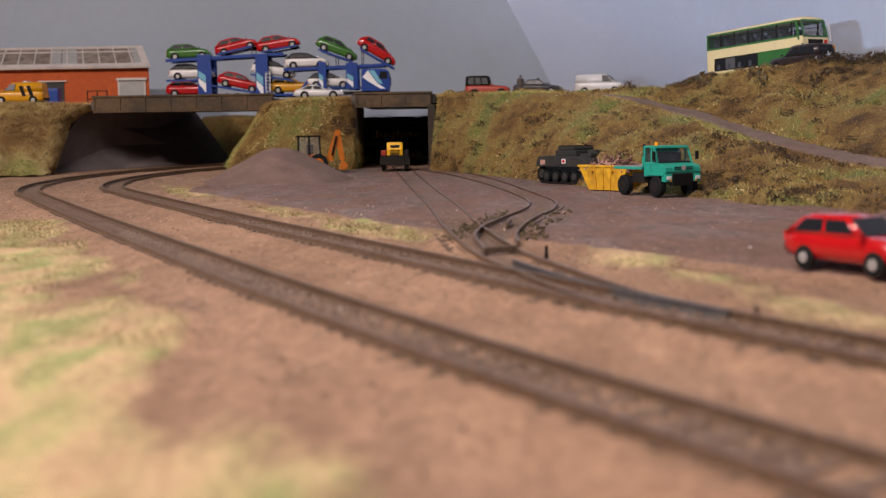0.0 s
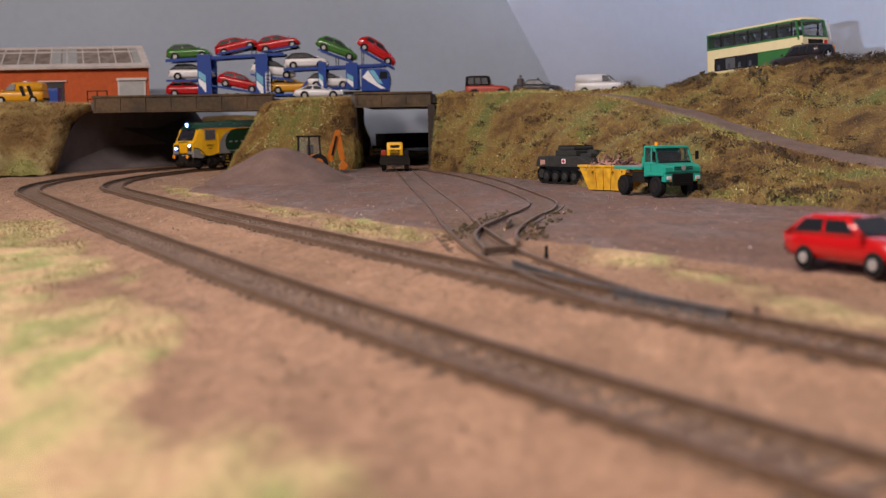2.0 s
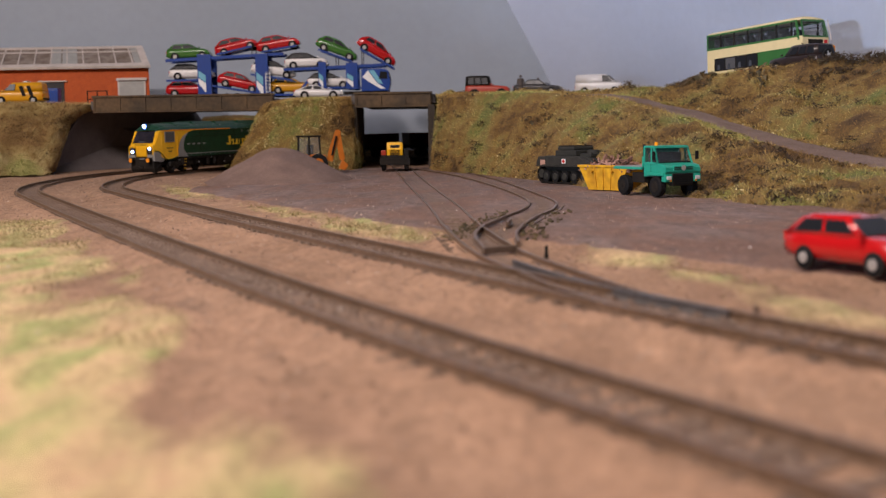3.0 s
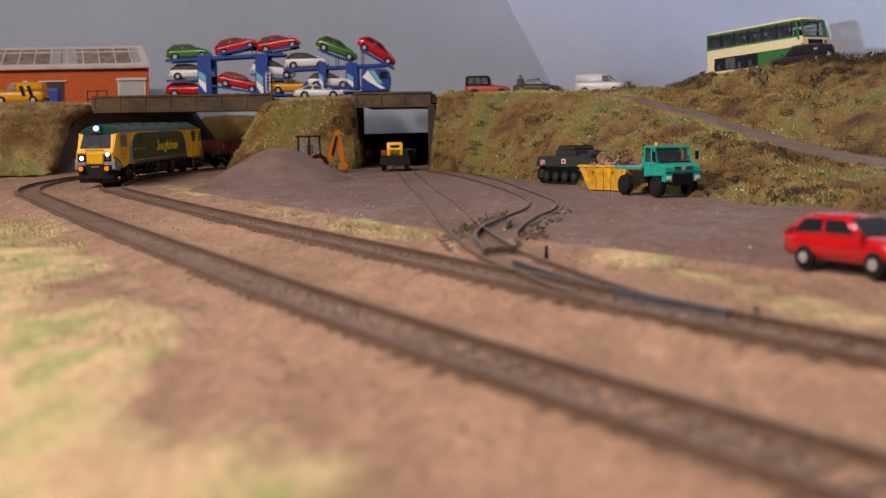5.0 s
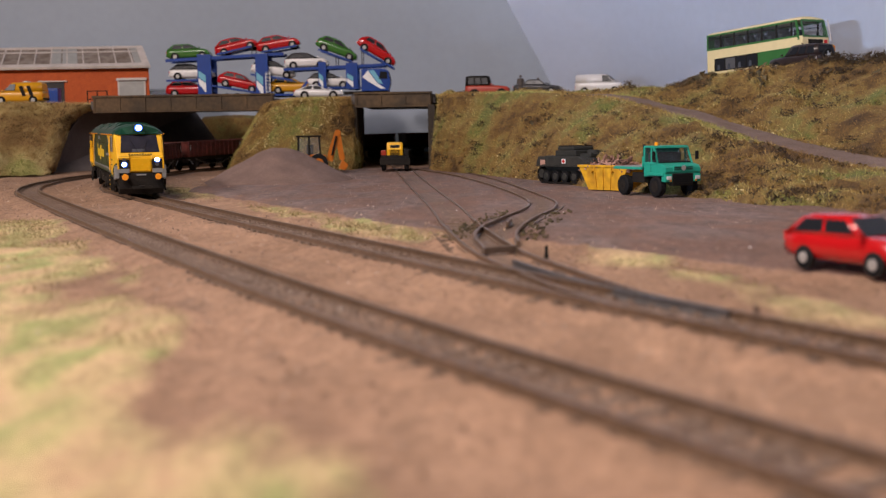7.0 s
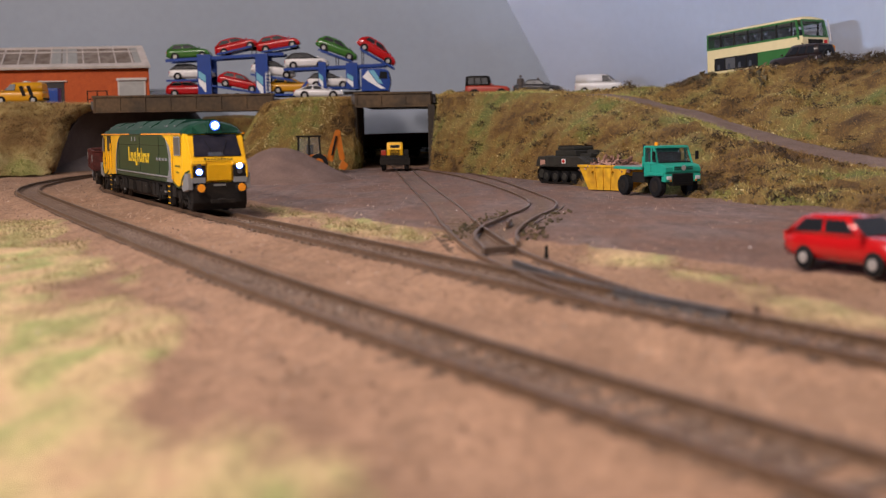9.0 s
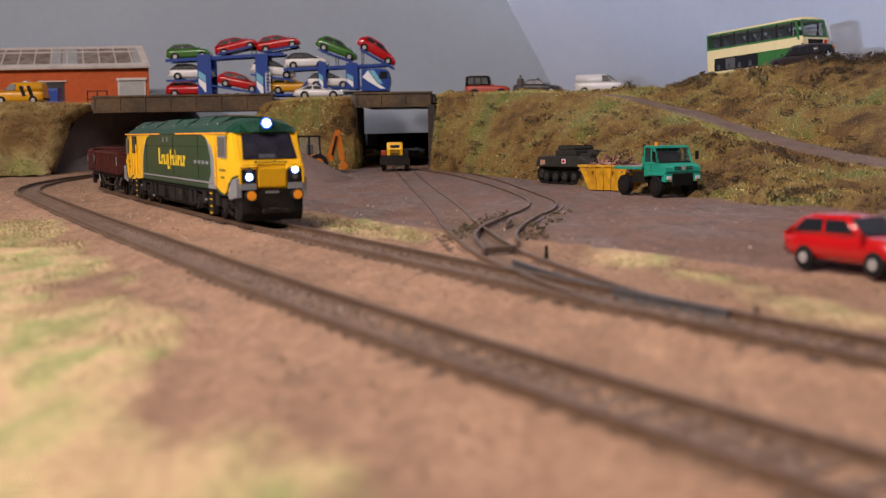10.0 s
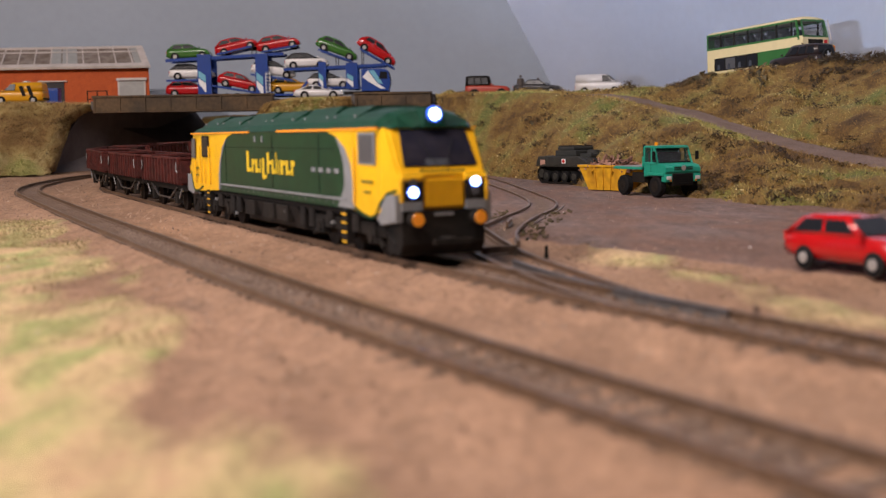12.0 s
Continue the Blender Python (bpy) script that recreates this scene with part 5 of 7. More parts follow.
    part("chassis", boxed(-0.3300, -0.1720, y0 + 0.004, y1 - 0.004, 0.0885, 0.0908), BLACK, t, size=U)
    for x in (-0.0720, -0.1350, -0.1480, -0.2450, -0.2580):
        for y in (y0 + 0.002, y1 - 0.002):
            bm = bmesh.new()
            rod(bm, (x, y - 0.002, 0.0880), (x, y + 0.002, 0.0880), 0.0056, 14)
            w_ = part("wheel", bm, RUBBER, t, size=U)
            bm = bmesh.new()
            rod(bm, (x, y - 0.0023, 0.0880), (x, y + 0.0023, 0.0880), 0.0030, 10)
            part("rim", bm, RIM, w_, size=U)
    # stacked white wheel chocks at the rear of the lorry bed
    for k in range(3):
        part("chock", boxed(-0.1010 + k * 0.0032, -0.0985 + k * 0.0032, y0 - 0.0075, y0 - 0.0050, 0.0830, 0.0905, bevel=0.0003), PAPER, t, "white marker block", size=U)


transporter()

car("sports_car", "low white sports car parked on the road by the transporter", WHITE, length=4.2, width=1.75, height=1.22, bonnet=0.78, belt=0.80, screen=(0.9, -0.1), rear=(-1.9, -0.8),
    m=pose(-0.1395, 1.335, 0.0826))
car("hatchback", "bright red older hatchback with black trim on the yard", RED, length=3.35, width=1.46, height=1.22, base=2.02, bonnet=0.80, belt=0.77, screen=(0.76, 0.16), rear=(-1.64, -1.12), wheel_r=0.235,
    bumper=BLACK, m=stand((-0.93, -0.72), (0.1088, 0.3452), -63, -0.0012))
car("off_roader", "red off-roader with a dark canvas roof on the hill", ORANGE_RED, "off-roader", length=3.9, width=1.7, height=1.96, bonnet=1.12, belt=1.12, screen=(0.35, 0.15), rear=(-1.93, -1.88), wheel_r=0.38,
    base=2.36, roof_paint=BLACK, m=pose(0.0555, 1.36, 0.0812, 0, 0, -8), pillars=3, rim=BLACK, glass=GLASS_DARK)
car("saloon_car", "dark grey saloon car parked on the hill", DARKGREY, length=4.5, width=1.7, height=1.40, bonnet=0.88, belt=0.92, screen=(0.85, 0.2), rear=(-1.45, -0.85), m=pose(0.120, 1.43, 0.0868, 0, 0, -12), glass=GLASS_GREY)
car("panel_van", "plain white panel van parked on the hill top", WHITE, "van", length=4.75, width=1.85, height=1.92, bonnet=1.15, belt=1.15, screen=(1.55, 0.65), rear=(-2.33, -2.28), wheel_r=0.33, base=2.95,
    m=pose(0.206, 1.50, 0.0882, 0, 0, -18), glass=WHITE, pillars=0)
car("estate_car", "dark brown off-roader with a spare wheel on its tail door", MAROON, "off-roader", length=4.6, width=1.86, height=1.80, bonnet=1.08, belt=1.08, screen=(0.75, 0.2), rear=(-2.25, -2.05), wheel_r=0.37,
    base=2.7, m=pose(0.3195, 1.030, 0.0895, 0, 0, 117), pillars=3, glass=GLASS_DARK)


def van_extras():
    # dark panes and wheel of the white van's cab, the spare wheel of the off-roader
    m = pose(0.206, 1.50, 0.0882, 0, 0, -18)
    van = [o for o in scene.objects if o.name.startswith("panel_van")][0]
    for y in (-1, 1):
        q = [(0.35, y * 0.86, 1.18), (1.42, y * 0.86, 1.18), (0.72, y * 0.70, 1.84), (0.30, y * 0.70, 1.84)]
        q = q if y < 0 else [q[1], q[0], q[3], q[2]]
        part("cab_window", panel(q, 0.05, 0.92, 0.05, 0.92, 0.09, 0.1), GLASS_DARK, van)
    part("windscreen", panel([(1.56, -0.82, 1.15), (1.56, 0.82, 1.15), (0.67, 0.66, 1.87), (0.67, -0.66, 1.87)], 0.05, 0.95, 0.06, 0.94, 0.06, 0.08), GLASS_DARK, van)
    off = [o for o in scene.objects if o.name.startswith("estate_car")][0]
    bm = bmesh.new()
    rod(bm, (-2.50, 0.1, 1.02), (-2.28, 0.1, 1.02), 0.38, 18)
    sp = part("spare_wheel", bm, RUBBER, off)
    bm = bmesh.new()
    rod(bm, (-2.53, 0.1, 1.02), (-2.45, 0.1, 1.02), 0.13, 12)
    for k in range(5):
        a = k * 2 * math.pi / 5
        beam(bm, (-2.51, 0.1, 1.02), (-2.51, 0.1 + 0.27 * math.cos(a), 1.02 + 0.27 * math.sin(a)), 0.07, 0.03)
    part("rim", bm, RIM, sp, "silver five-spoke rim")


van_extras()


def patrol_van():
    t = car("patrol_van", "bright yellow patrol van with a dark emblem and roof light", YELLOW, "van", length=4.2, width=1.72, height=1.80, bonnet=1.08, belt=1.05, screen=(1.25, 0.55), rear=(-2.05, -1.95), wheel_r=0.31,
            base=2.7, m=pose(-0.4690, 1.302, 0.0812, 0, 0, 180), glass=YELLOW, pillars=0, bumper=BLACK)
    for y in (-1, 1):
        q = [(0.20, y * 0.80, 1.10), (1.15, y * 0.80, 1.10), (0.62, y * 0.66, 1.70), (0.15, y * 0.66, 1.70)]
        q = q if y < 0 else [q[1], q[0], q[3], q[2]]
        part("cab_window", panel(q, 0.05, 0.92, 0.05, 0.92, 0.08, 0.09), GLASS_DARK, t)
        for x, lean in ((-0.40, 0.25), (-1.05, 0.25)):
            bm = bmesh.new()
            e = y * 0.875
            prism(bm, [(x - 0.30, 0.66), (x + 0.02, 0.66), (x + 0.30, 1.50), (x - 0.02, 1.50)], e - 0.012, e + 0.012)
            part("emblem", bm, BLACK, t, "dark angular emblem")
    part("roof_light", boxed(-0.7, -0.35, -0.45, 0.45, 1.79, 1.93, bevel=0.03), LAMP_CLEAR, t, "clear roof light bar")
    part("windscreen", panel([(1.26, -0.76, 1.07), (1.26, 0.76, 1.07), (0.56, 0.60, 1.75), (0.56, -0.60, 1.75)], 0.05, 0.95, 0.06, 0.94, 0.03), GLASS_DARK, t)


patrol_van()


def bus():
    t = thing("double_decker_bus", stand((4.9, -1.25), (0.3265, 1.050), -63, 0.0838) @ Euler((0, radians(-2.0), 0)).to_matrix().to_4x4(), "cream and green double-decker bus parked on the hill", "bus")
    L2, W, H = 4.95, 1.25, 4.28
    bm = bmesh.new()
    prism(bm, [(-L2, 0.45), (L2 - 0.15, 0.45), (L2, 0.9), (L2, 2.60), (L2 - 0.05, 2.86), (-L2, 2.86)], -W, W, 0.05)
    part("body", bm, CREAM, t, "cream bus body")
    # roof: domed across, drawn down over the front
    bm = bmesh.new()
    def vault(x, z0, z1, k=1.0):
        pts = [(x, -W * k, z0), (x, W * k, z0)]
        return pts + [(x, W * k * math.cos(a), z0 + (z1 - z0) * math.sin(a) ** 0.8) for a in (0.35, 0.75, 1.15, 1.57, 1.99, 2.39, 2.79)]
    loft(bm, [vault(-L2, 3.90, 4.10, 0.97), vault(-L2 + 0.2, 3.93, H - 0.04), vault(L2 - 1.3, 3.96, H), vault(L2 - 0.65, 3.98, H - 0.03, 0.98), vault(L2 - 0.30, 3.94, H - 0.14, 0.90)])
    part("roof", bm, CREAM, t, "cream domed roof", smooth=True)
    part("upper_floor", boxed(-L2 + 0.05, L2 - 0.2, -W + 0.05, W - 0.05, 2.86, 2.90), SEAT, t)
    part("rear_wall", boxed(-L2, -L2 + 0.08, -W, W, 2.86, 3.95), BUSGREEN, t)
    for k in range(7):
        for y in (-0.75, 0.75):
            x = -4.2 + k * 1.12
            bm = bmesh.new()
            box(bm, x, x + 0.42, y - 0.38, y + 0.38, 2.90, 3.20, 0.04)
            box(bm, x - 0.06, x + 0.08, y - 0.38, y + 0.38, 3.15, 3.58, 0.04)
            part("passenger_seat", bm, SEAT, t)
    for y in (-1, 1):
        e = y * W
        def slab(name, pts, mat, out=0.02, parent=t, label="", deep=0.03):
            bm = bmesh.new()
            prism(bm, pts, *sorted((e + y * (out - deep), e + y * out)))
            return part(name, bm, mat, parent, label)
        slab("green_panel", [(0.6, 0.95), (L2 - 0.05, 0.75), (L2 - 0.02, 2.15), (0.6, 2.15)], BUSGREEN, label="green lower side panel")
        slab("rear_skirt", [(-L2 + 0.02, 0.48), (-L2 + 0.02, 1.22), (-4.25, 1.22), (-4.25, 0.48)], BUSGREEN, 0.014, label="green rear corner")
        low = slab("waist_rail", [(-L2, 2.80), (L2 - 0.30, 2.80), (L2 - 0.33, 2.93), (-L2, 2.93)], BUSGREEN, 0.014, label="dark green window surround", deep=0.06)
        slab("cant_rail", [(-L2, 3.84), (L2 - 0.60, 3.86), (L2 - 0.64, 3.98), (-L2, 3.96)], BUSGREEN, 0.012, deep=0.06)
        edges = [-L2 + 0.10 + k * 1.46 for k in range(7)]
        for k, a in enumerate(edges):
            slab("pillar", [(a - 0.07, 2.92), (a + 0.07, 2.92), (a + 0.07, 3.86), (a - 0.07, 3.86)], BLACK if k else BUSGREEN, 0.010, deep=0.07)
        for a, b in zip(edges, edges[1:]):
            slab("window", [(a + 0.07, 2.93), (b - 0.07, 2.93), (b - 0.07, 3.85), (a + 0.07, 3.85)], BUS_GLASS, 0.0, low, deep=0.02)
            slab("vent_bar", [(a + 0.07, 3.58), (b - 0.07, 3.58), (b - 0.07, 3.62), (a + 0.07, 3.62)], BLACK, 0.012, low)
        # side of the driver's dome: last pane and slanting post
        slab("window", [(edges[-1] + 0.07, 2.93), (L2 - 0.35, 2.93), (L2 - 0.62, 3.85), (edges[-1] + 0.07, 3.85)], BUS_GLASS, 0.0, low, deep=0.02)
        slab("corner_post", [(L2 - 0.42, 2.60), (L2 - 0.26, 2.60), (L2 - 0.52, 3.98), (L2 - 0.70, 3.98)], BUSGREEN, 0.016, deep=0.09)
        lw = slab("lower_window_band", [(-4.1, 1.18), (0.6, 1.18), (0.6, 2.14), (-4.1, 2.14)], BLACK, 0.014, label="black lower window surround")
        for k in range(4):
            a = -3.98 + k * 1.14
            slab("window", [(a, 1.26), (a + 1.02, 1.26), (a + 1.02, 2.06), (a, 2.06)], GLASS_GREY if k == 1 else GLASS_DARK, 0.024, lw)
            slab("seat_back", [(a + 0.2, 1.28), (a + 0.52, 1.28), (a + 0.48, 1.66), (a + 0.24, 1.66)], SEAT, 0.030, lw)
        for k in range(8):
            x = -1.6 + k * 0.40
            slab("lettering", [(x, 0.80), (x + 0.27, 0.80), (x + 0.27, 1.06), (x, 1.06)], LAMP_RED, 0.016, label="red lettering bar")
    # front: arched upper screen, cream band with destination box, lower screen
    up = [(L2 - 0.02, -1.12, 2.80), (L2 - 0.02, 1.12, 2.80), (L2 - 0.32, 1.05, 3.98), (L2 - 0.32, -1.05, 3.98)]
    fr = part("upper_windscreen", panel(up, 0.02, 0.98, 0.04, 0.97, 0.01, 0.02), BUS_GLASS, t, "clear upper front window")
    for u0, u1, v0, v1 in ((-0.02, 0.035, -0.02, 1.0), (0.965, 1.02, -0.02, 1.0), (0.035, 0.965, -0.02, 0.05), (0.035, 0.965, 0.90, 1.02)):
        part("screen_frame", panel(up, u0, u1, v0, v1, 0.03, 0.06), BUSGREEN, fr)
    part("screen_bar", panel(up, 0.035, 0.965, 0.32, 0.345, 0.03, 0.03), LOCO_GREY, fr, "pale grab bar")
    part("front_panel", boxed(L2 - 0.02, L2 + 0.02, -1.16, 1.16, 2.20, 2.74, bevel=0.01), CREAM, t)
    part("destination_box", boxed(L2 - 0.02, L2 + 0.05, -0.72, 0.62, 2.30, 2.62, bevel=0.02), BLACK, t, "black destination box")
    part("lower_windscreen", boxed(L2 - 0.02, L2 + 0.025, -1.12, 1.12, 1.1, 2.14, bevel=0.02), GLASS_DARK, t)
    part("number_box", boxed(L2 - 0.02, L2 + 0.05, 0.74, 1.02, 2.36, 2.60), LAMP_RED, t, "small red badge")
    part("apron", boxed(L2 - 0.05, L2 + 0.02, -1.15, 1.15, 0.45, 1.05, bevel=0.02), BUSGREEN, t)
    for y in (-1, 1):
        bm = bmesh.new()
        beam(bm, (L2 - 0.1, y * 1.22, 2.35), (L2 + 0.25, y * 1.38, 2.2), 0.05, 0.05)
        box(bm, L2 + 0.18, L2 + 0.3, *sorted((y * 1.3, y * 1.5)), 1.75, 2.2, 0.03)
        part("mirror", bm, AMBER if y > 0 else BLACK, t)
        for x in (2.9, -2.6):
            wheel_parts(t, x, y * 1.12, 0.48, 0.3)
    for z in (2.7, 3.1, 3.5, 3.9):
        bm = bmesh.new()
        beam(bm, (L2 - 0.02 - (z - 2.7) * 0.26, 1.16, z), (L2 + 0.10 - (z - 2.7) * 0.26, 1.34, z), 0.025, 0.025)
        part("guard_rung", bm, TRIM, t)
    bm = bmesh.new()
    rod(bm, (L2 + 0.10, 1.34, 2.55), (L2 - 0.24, 1.34, 4.0), 0.025, 6)
    part("branch_guard", bm, TRIM, t, "pale wire branch guard")


bus()


# ---------------------------------------------------------------- brick shed
def brick_shed():
    t = thing("brick_shed", pose(0, 0, 0), "long orange brick industrial shed with rooflights and a roller door", "building")
    x0, x1, y0, y1, zb, ze, zr = -0.86, -0.3600, 1.440, 1.570, 0.0815, 0.1290, 0.1560
    U = 1
    bm = bmesh.new()
    prism_y = [(y0, zb), (y1, zb), (y1, ze), ((y0 + y1) / 2, zr - 0.001), (y0, ze)]
    a = [bm.verts.new((x0, y, z)) for y, z in prism_y]
    b = [bm.verts.new((x1 - 0.42 * (y - y0), y, z)) for y, z in prism_y]
    bm.faces.new(a)
    bm.faces.new(b[::-1])
    for i in range(5):
        bm.faces.new((a[i], b[i], b[(i + 1) % 5], a[(i + 1) % 5]))
    wall = part("wall", bm, BRICK, t, "orange-red brick wall", size=U)
    # pitched roof, front slope built in bays with frames
    ym = (y0 + y1) / 2
    def slope(u, v):
        return (x0 + (x1 + 0.003 - 0.026 * v - x0) * u, y0 - 0.004 + (ym - y0 + 0.004) * v, ze - 0.0005 + (zr - ze + 0.001) * v)
    quad = [slope(0, 0), slope(1, 0), slope(1, 1), slope(0, 1)]
    roof = part("roof", panel(quad, 0, 1, 0, 1, 0.0016, 0.003), ROOFLIGHT, t, "grey-brown glazed roof slope", size=U)
    back = [(x1 - 0.05, y1 + 0.004, ze - 0.0005), (x0, y1 + 0.004, ze - 0.0005), (x0, ym, zr + 0.0005), (x1 - 0.024, ym, zr + 0.0005)]
    part("roof", panel(back, 0, 1, 0, 1, 0.0016, 0.003), ROLLER, t, size=U)
    part("eave", panel(quad, 0, 1, -0.05, 0.10, 0.0032, 0.003), TRIM, roof, "off-white eave board", size=U)
    part("ridge", panel(quad, 0, 1, 0.95, 1.02, 0.0032, 0.003), TRIM, roof, "off-white ridge", size=U)
    part("verge", panel(quad, 0.982, 1.0, 0, 1, 0.0036, 0.003), TRIM, roof, "off-white verge", size=U)
    part("purlin", panel(quad, 0, 0.985, 0.74, 0.775, 0.0026, 0.002), TRIM, roof, size=U)
    for k in range(24):
        u = 0.02 + k * 0.0408
        part("glazing_bar", panel(quad, u, u + 0.0035, 0.1, 0.95, 0.0026, 0.002), TRIM, roof, size=U)
    for u0, u1 in ((0.755, 0.782), (0.782, 0.823), (0.962, 0.983)):
        part("roof_panel", panel(quad, u0 + 0.003, u1, 0.11, 0.94, 0.0022, 0.002), ROLLER, roof, "plain grey roof panel", size=U)
    # brick courses
    for k in range(22):
        z = zb + 0.0015 + k * 0.00215
        part("brick_course", boxed(x0, x1 - 0.0004, y0 - 0.00025, y0 + 0.0005, z, z + 0.0017), BRICK, wall, size=U)
    # roller door with a white frame
    d = part("roller_door", boxed(-0.3965, -0.3660, y0 - 0.0012, y0 + 0.001, 0.0830, 0.1120), ROLLER, t, "grey roller door", size=U)
    for k in range(9):
        part("slat", boxed(-0.3963, -0.3662, y0 - 0.0017, y0 - 0.0011, 0.0840 + k * 0.0031, 0.0864 + k * 0.0031), ROLLER, d, size=U)
    part("door_lintel", boxed(-0.3995, -0.3625, y0 - 0.0040, y0 - 0.0001, 0.1125, 0.1155, bevel=0.0003), TRIM, d, "white lintel", size=U)
    for x in (-0.3975, -0.3650):
        part("door_jamb", boxed(x - 0.001, x + 0.001, y0 - 0.0022, y0 - 0.0001, 0.0820, 0.1125), TRIM, d, size=U)
    dd = part("door", boxed(-0.4930, -0.4650, y0 - 0.0010, y0 + 0.001, 0.0820, 0.1115), DARKGREY, t, "dark doorway with a white lintel", size=U)
    part("door_lintel", boxed(-0.4970, -0.4610, y0 - 0.0030, y0 - 0.0001, 0.1120, 0.1136, bevel=0.0003), TRIM, dd, size=U)


brick_shed()


def blue_bin():
    t = thing("blue_bin", pose(-0.4580, 1.375, 0.0820), "blue metal waste bin beside the brick shed", "bin")
    part("tub", boxed(-0.6, 0.6, -0.5, 0.5, 0.1, 1.35, bevel=0.05), BLUE, t)
    part("lid", boxed(-0.64, 0.64, -0.54, 0.54, 1.35, 1.47, bevel=0.03), BLUE, t)
    for x in (-0.45, 0.45):
        bm = bmesh.new()
        rod(bm, (x, -0.55, 0.1), (x, -0.4, 0.1), 0.1, 10)
        part("castor", bm, RUBBER, t)


blue_bin()


def yard_rack():
    t = thing("metal_rack", pose(-0.4130, 1.400, 0.0820), "rusty metal rack and gas bottle by the shed wall", "rack")
    for x in (-0.9, 0.0, 0.9):
        bm = bmesh.new()
        beam(bm, (x, 0, 0), (x, 0, 1.3), 0.09, 0.09)
        part("post", bm, BLACK, t)
    for z in (0.5, 1.25):
        bm = bmesh.new()
        beam(bm, (-0.9, 0, z), (0.9, 0, z), 0.08, 0.08)
        part("rail", bm, BLACK, t)


yard_rack()


# ---------------------------------------------------------------- yard
def flatbed_truck():
    t = thing("flatbed_truck", stand((1.55, -0.98), (0.1300, 0.7013), -66, 0.0002), "teal green flatbed utility truck with large black tyres", "truck")
    part("chassis", boxed(-1.9, 2.2, -0.45, 0.45, 0.62, 0.86, bevel=0.03), BLACK, t)
    # cab: lower body, sloped bonnet, tall glazed cabin
    bm = bmesh.new()
    prism(bm, [(0.55, 0.92), (2.22, 0.98), (2.32, 1.18), (2.30, 1.36), (2.16, 1.48), (1.66, 1.56), (0.55, 1.56)], -0.98, 0.98, 0.05)
    cab = part("cab", bm, TEAL, t, "teal green cab")
    part("cab_roof", boxed(0.50, 1.34, -0.96, 0.96, 2.26, 2.36, bevel=0.04), TEAL, cab)
    part("cab_back", boxed(0.50, 0.58, -0.96, 0.96, 1.50, 2.30, bevel=0.02), TEAL, cab)
    part("bench", boxed(0.64, 1.05, -0.8, 0.8, 1.40, 2.05, bevel=0.08), SEAT, cab, "dark cab seats")
    part("dashboard", boxed(1.35, 1.66, -0.9, 0.9, 1.5, 1.64, bevel=0.03), BLACK, cab)
    scr = [(1.66, -0.96, 1.56), (1.66, 0.96, 1.56), (1.33, 0.94, 2.28), (1.33, -0.94, 2.28)]
    part("windscreen", panel(scr, 0.03, 0.97, 0.0, 0.98, 0.005, 0.015), BUS_GLASS, cab, "large clear windscreen")
    bm = bmesh.new()
    beam(bm, (1.62, -0.15, 1.60), (1.50, 0.45, 1.90), 0.025, 0.025)
    beam(bm, (1.62, 0.35, 1.60), (1.50, 0.85, 1.85), 0.025, 0.025)
    part("wiper", bm, BLACK, cab)
    for y in (-1, 1):
        for xa, xb in ((1.66, 1.31), (1.18, 1.14), (0.60, 0.60)):
            bm = bmesh.new()
            beam(bm, (xa, y * 0.95, 1.54), (xb, y * 0.93, 2.30), 0.07, 0.08)
            part("pillar", bm, TEAL, cab)
        q = [(0.62, y * 0.96, 1.56), (1.62, y * 0.96, 1.56), (1.32, y * 0.94, 2.26), (0.62, y * 0.94, 2.26)]
        q = q if y < 0 else [q[1], q[0], q[3], q[2]]
        part("side_window", panel(q, 0.03, 0.97, 0.0, 1.0, 0.004, 0.012), BUS_GLASS, cab)
        part("door_sill", boxed(0.60, 1.64, *sorted((y * 0.93, y * 0.995)), 1.50, 1.60, bevel=0.02), TEAL, cab)
        part("door_joint", boxed(1.14, 1.165, *sorted((y * 0.975, y * 0.985)), 0.98, 1.56), BLACK, cab)
        part("headlight", boxed(2.26, 2.36, *sorted((y * 0.66, y * 0.92)), 0.80, 0.98, bevel=0.04), LAMP_CLEAR, cab, "clear headlight")
        part("front_wing", boxed(0.95, 2.2, *sorted((y * 0.86, y * 1.05)), 0.98, 1.12, bevel=0.04), TEAL, cab)
        for x in (1.55, -1.15):
            wheel_parts(t, x, y * 0.88, 0.48, 0.34, BLACK)
        bm = bmesh.new()
        beam(bm, (1.45, y * 0.98, 1.9), (1.7, y * 1.2, 1.9), 0.03, 0.03)
        box(bm, 1.66, 1.74, *sorted((y * 1.12, y * 1.28)), 1.7, 2.1, 0.02)
        part("mirror", bm, BLACK, t)
    part("grille", boxed(2.2, 2.33, -0.55, 0.55, 1.22, 1.44, bevel=0.03), TEAL, cab)
    for z in (1.27, 1.35):
        part("grille_slot", boxed(2.32, 2.345, -0.5, 0.5, z, z + 0.04), BLACK, cab)
    bm = bmesh.new()
    rod(bm, (2.3, 0, 1.34), (2.36, 0, 1.34), 0.12, 16)
    part("badge", bm, RIM, cab, "round silver badge")
    part("bumper", boxed(2.0, 2.30, -0.58, 0.58, 0.52, 1.10, bevel=0.05), BLACK, t, "black front bumper")
    for y in (-1, 1):
        part("lamp_pod", boxed(1.98, 2.32, *sorted((y * 0.58, y * 0.99)), 0.70, 1.06, bevel=0.06), TEAL, cab)
        part("fog_lamp", boxed(2.28, 2.33, *sorted((y * 0.64, y * 0.76)), 0.72, 0.80, bevel=0.02), AMBER, cab)
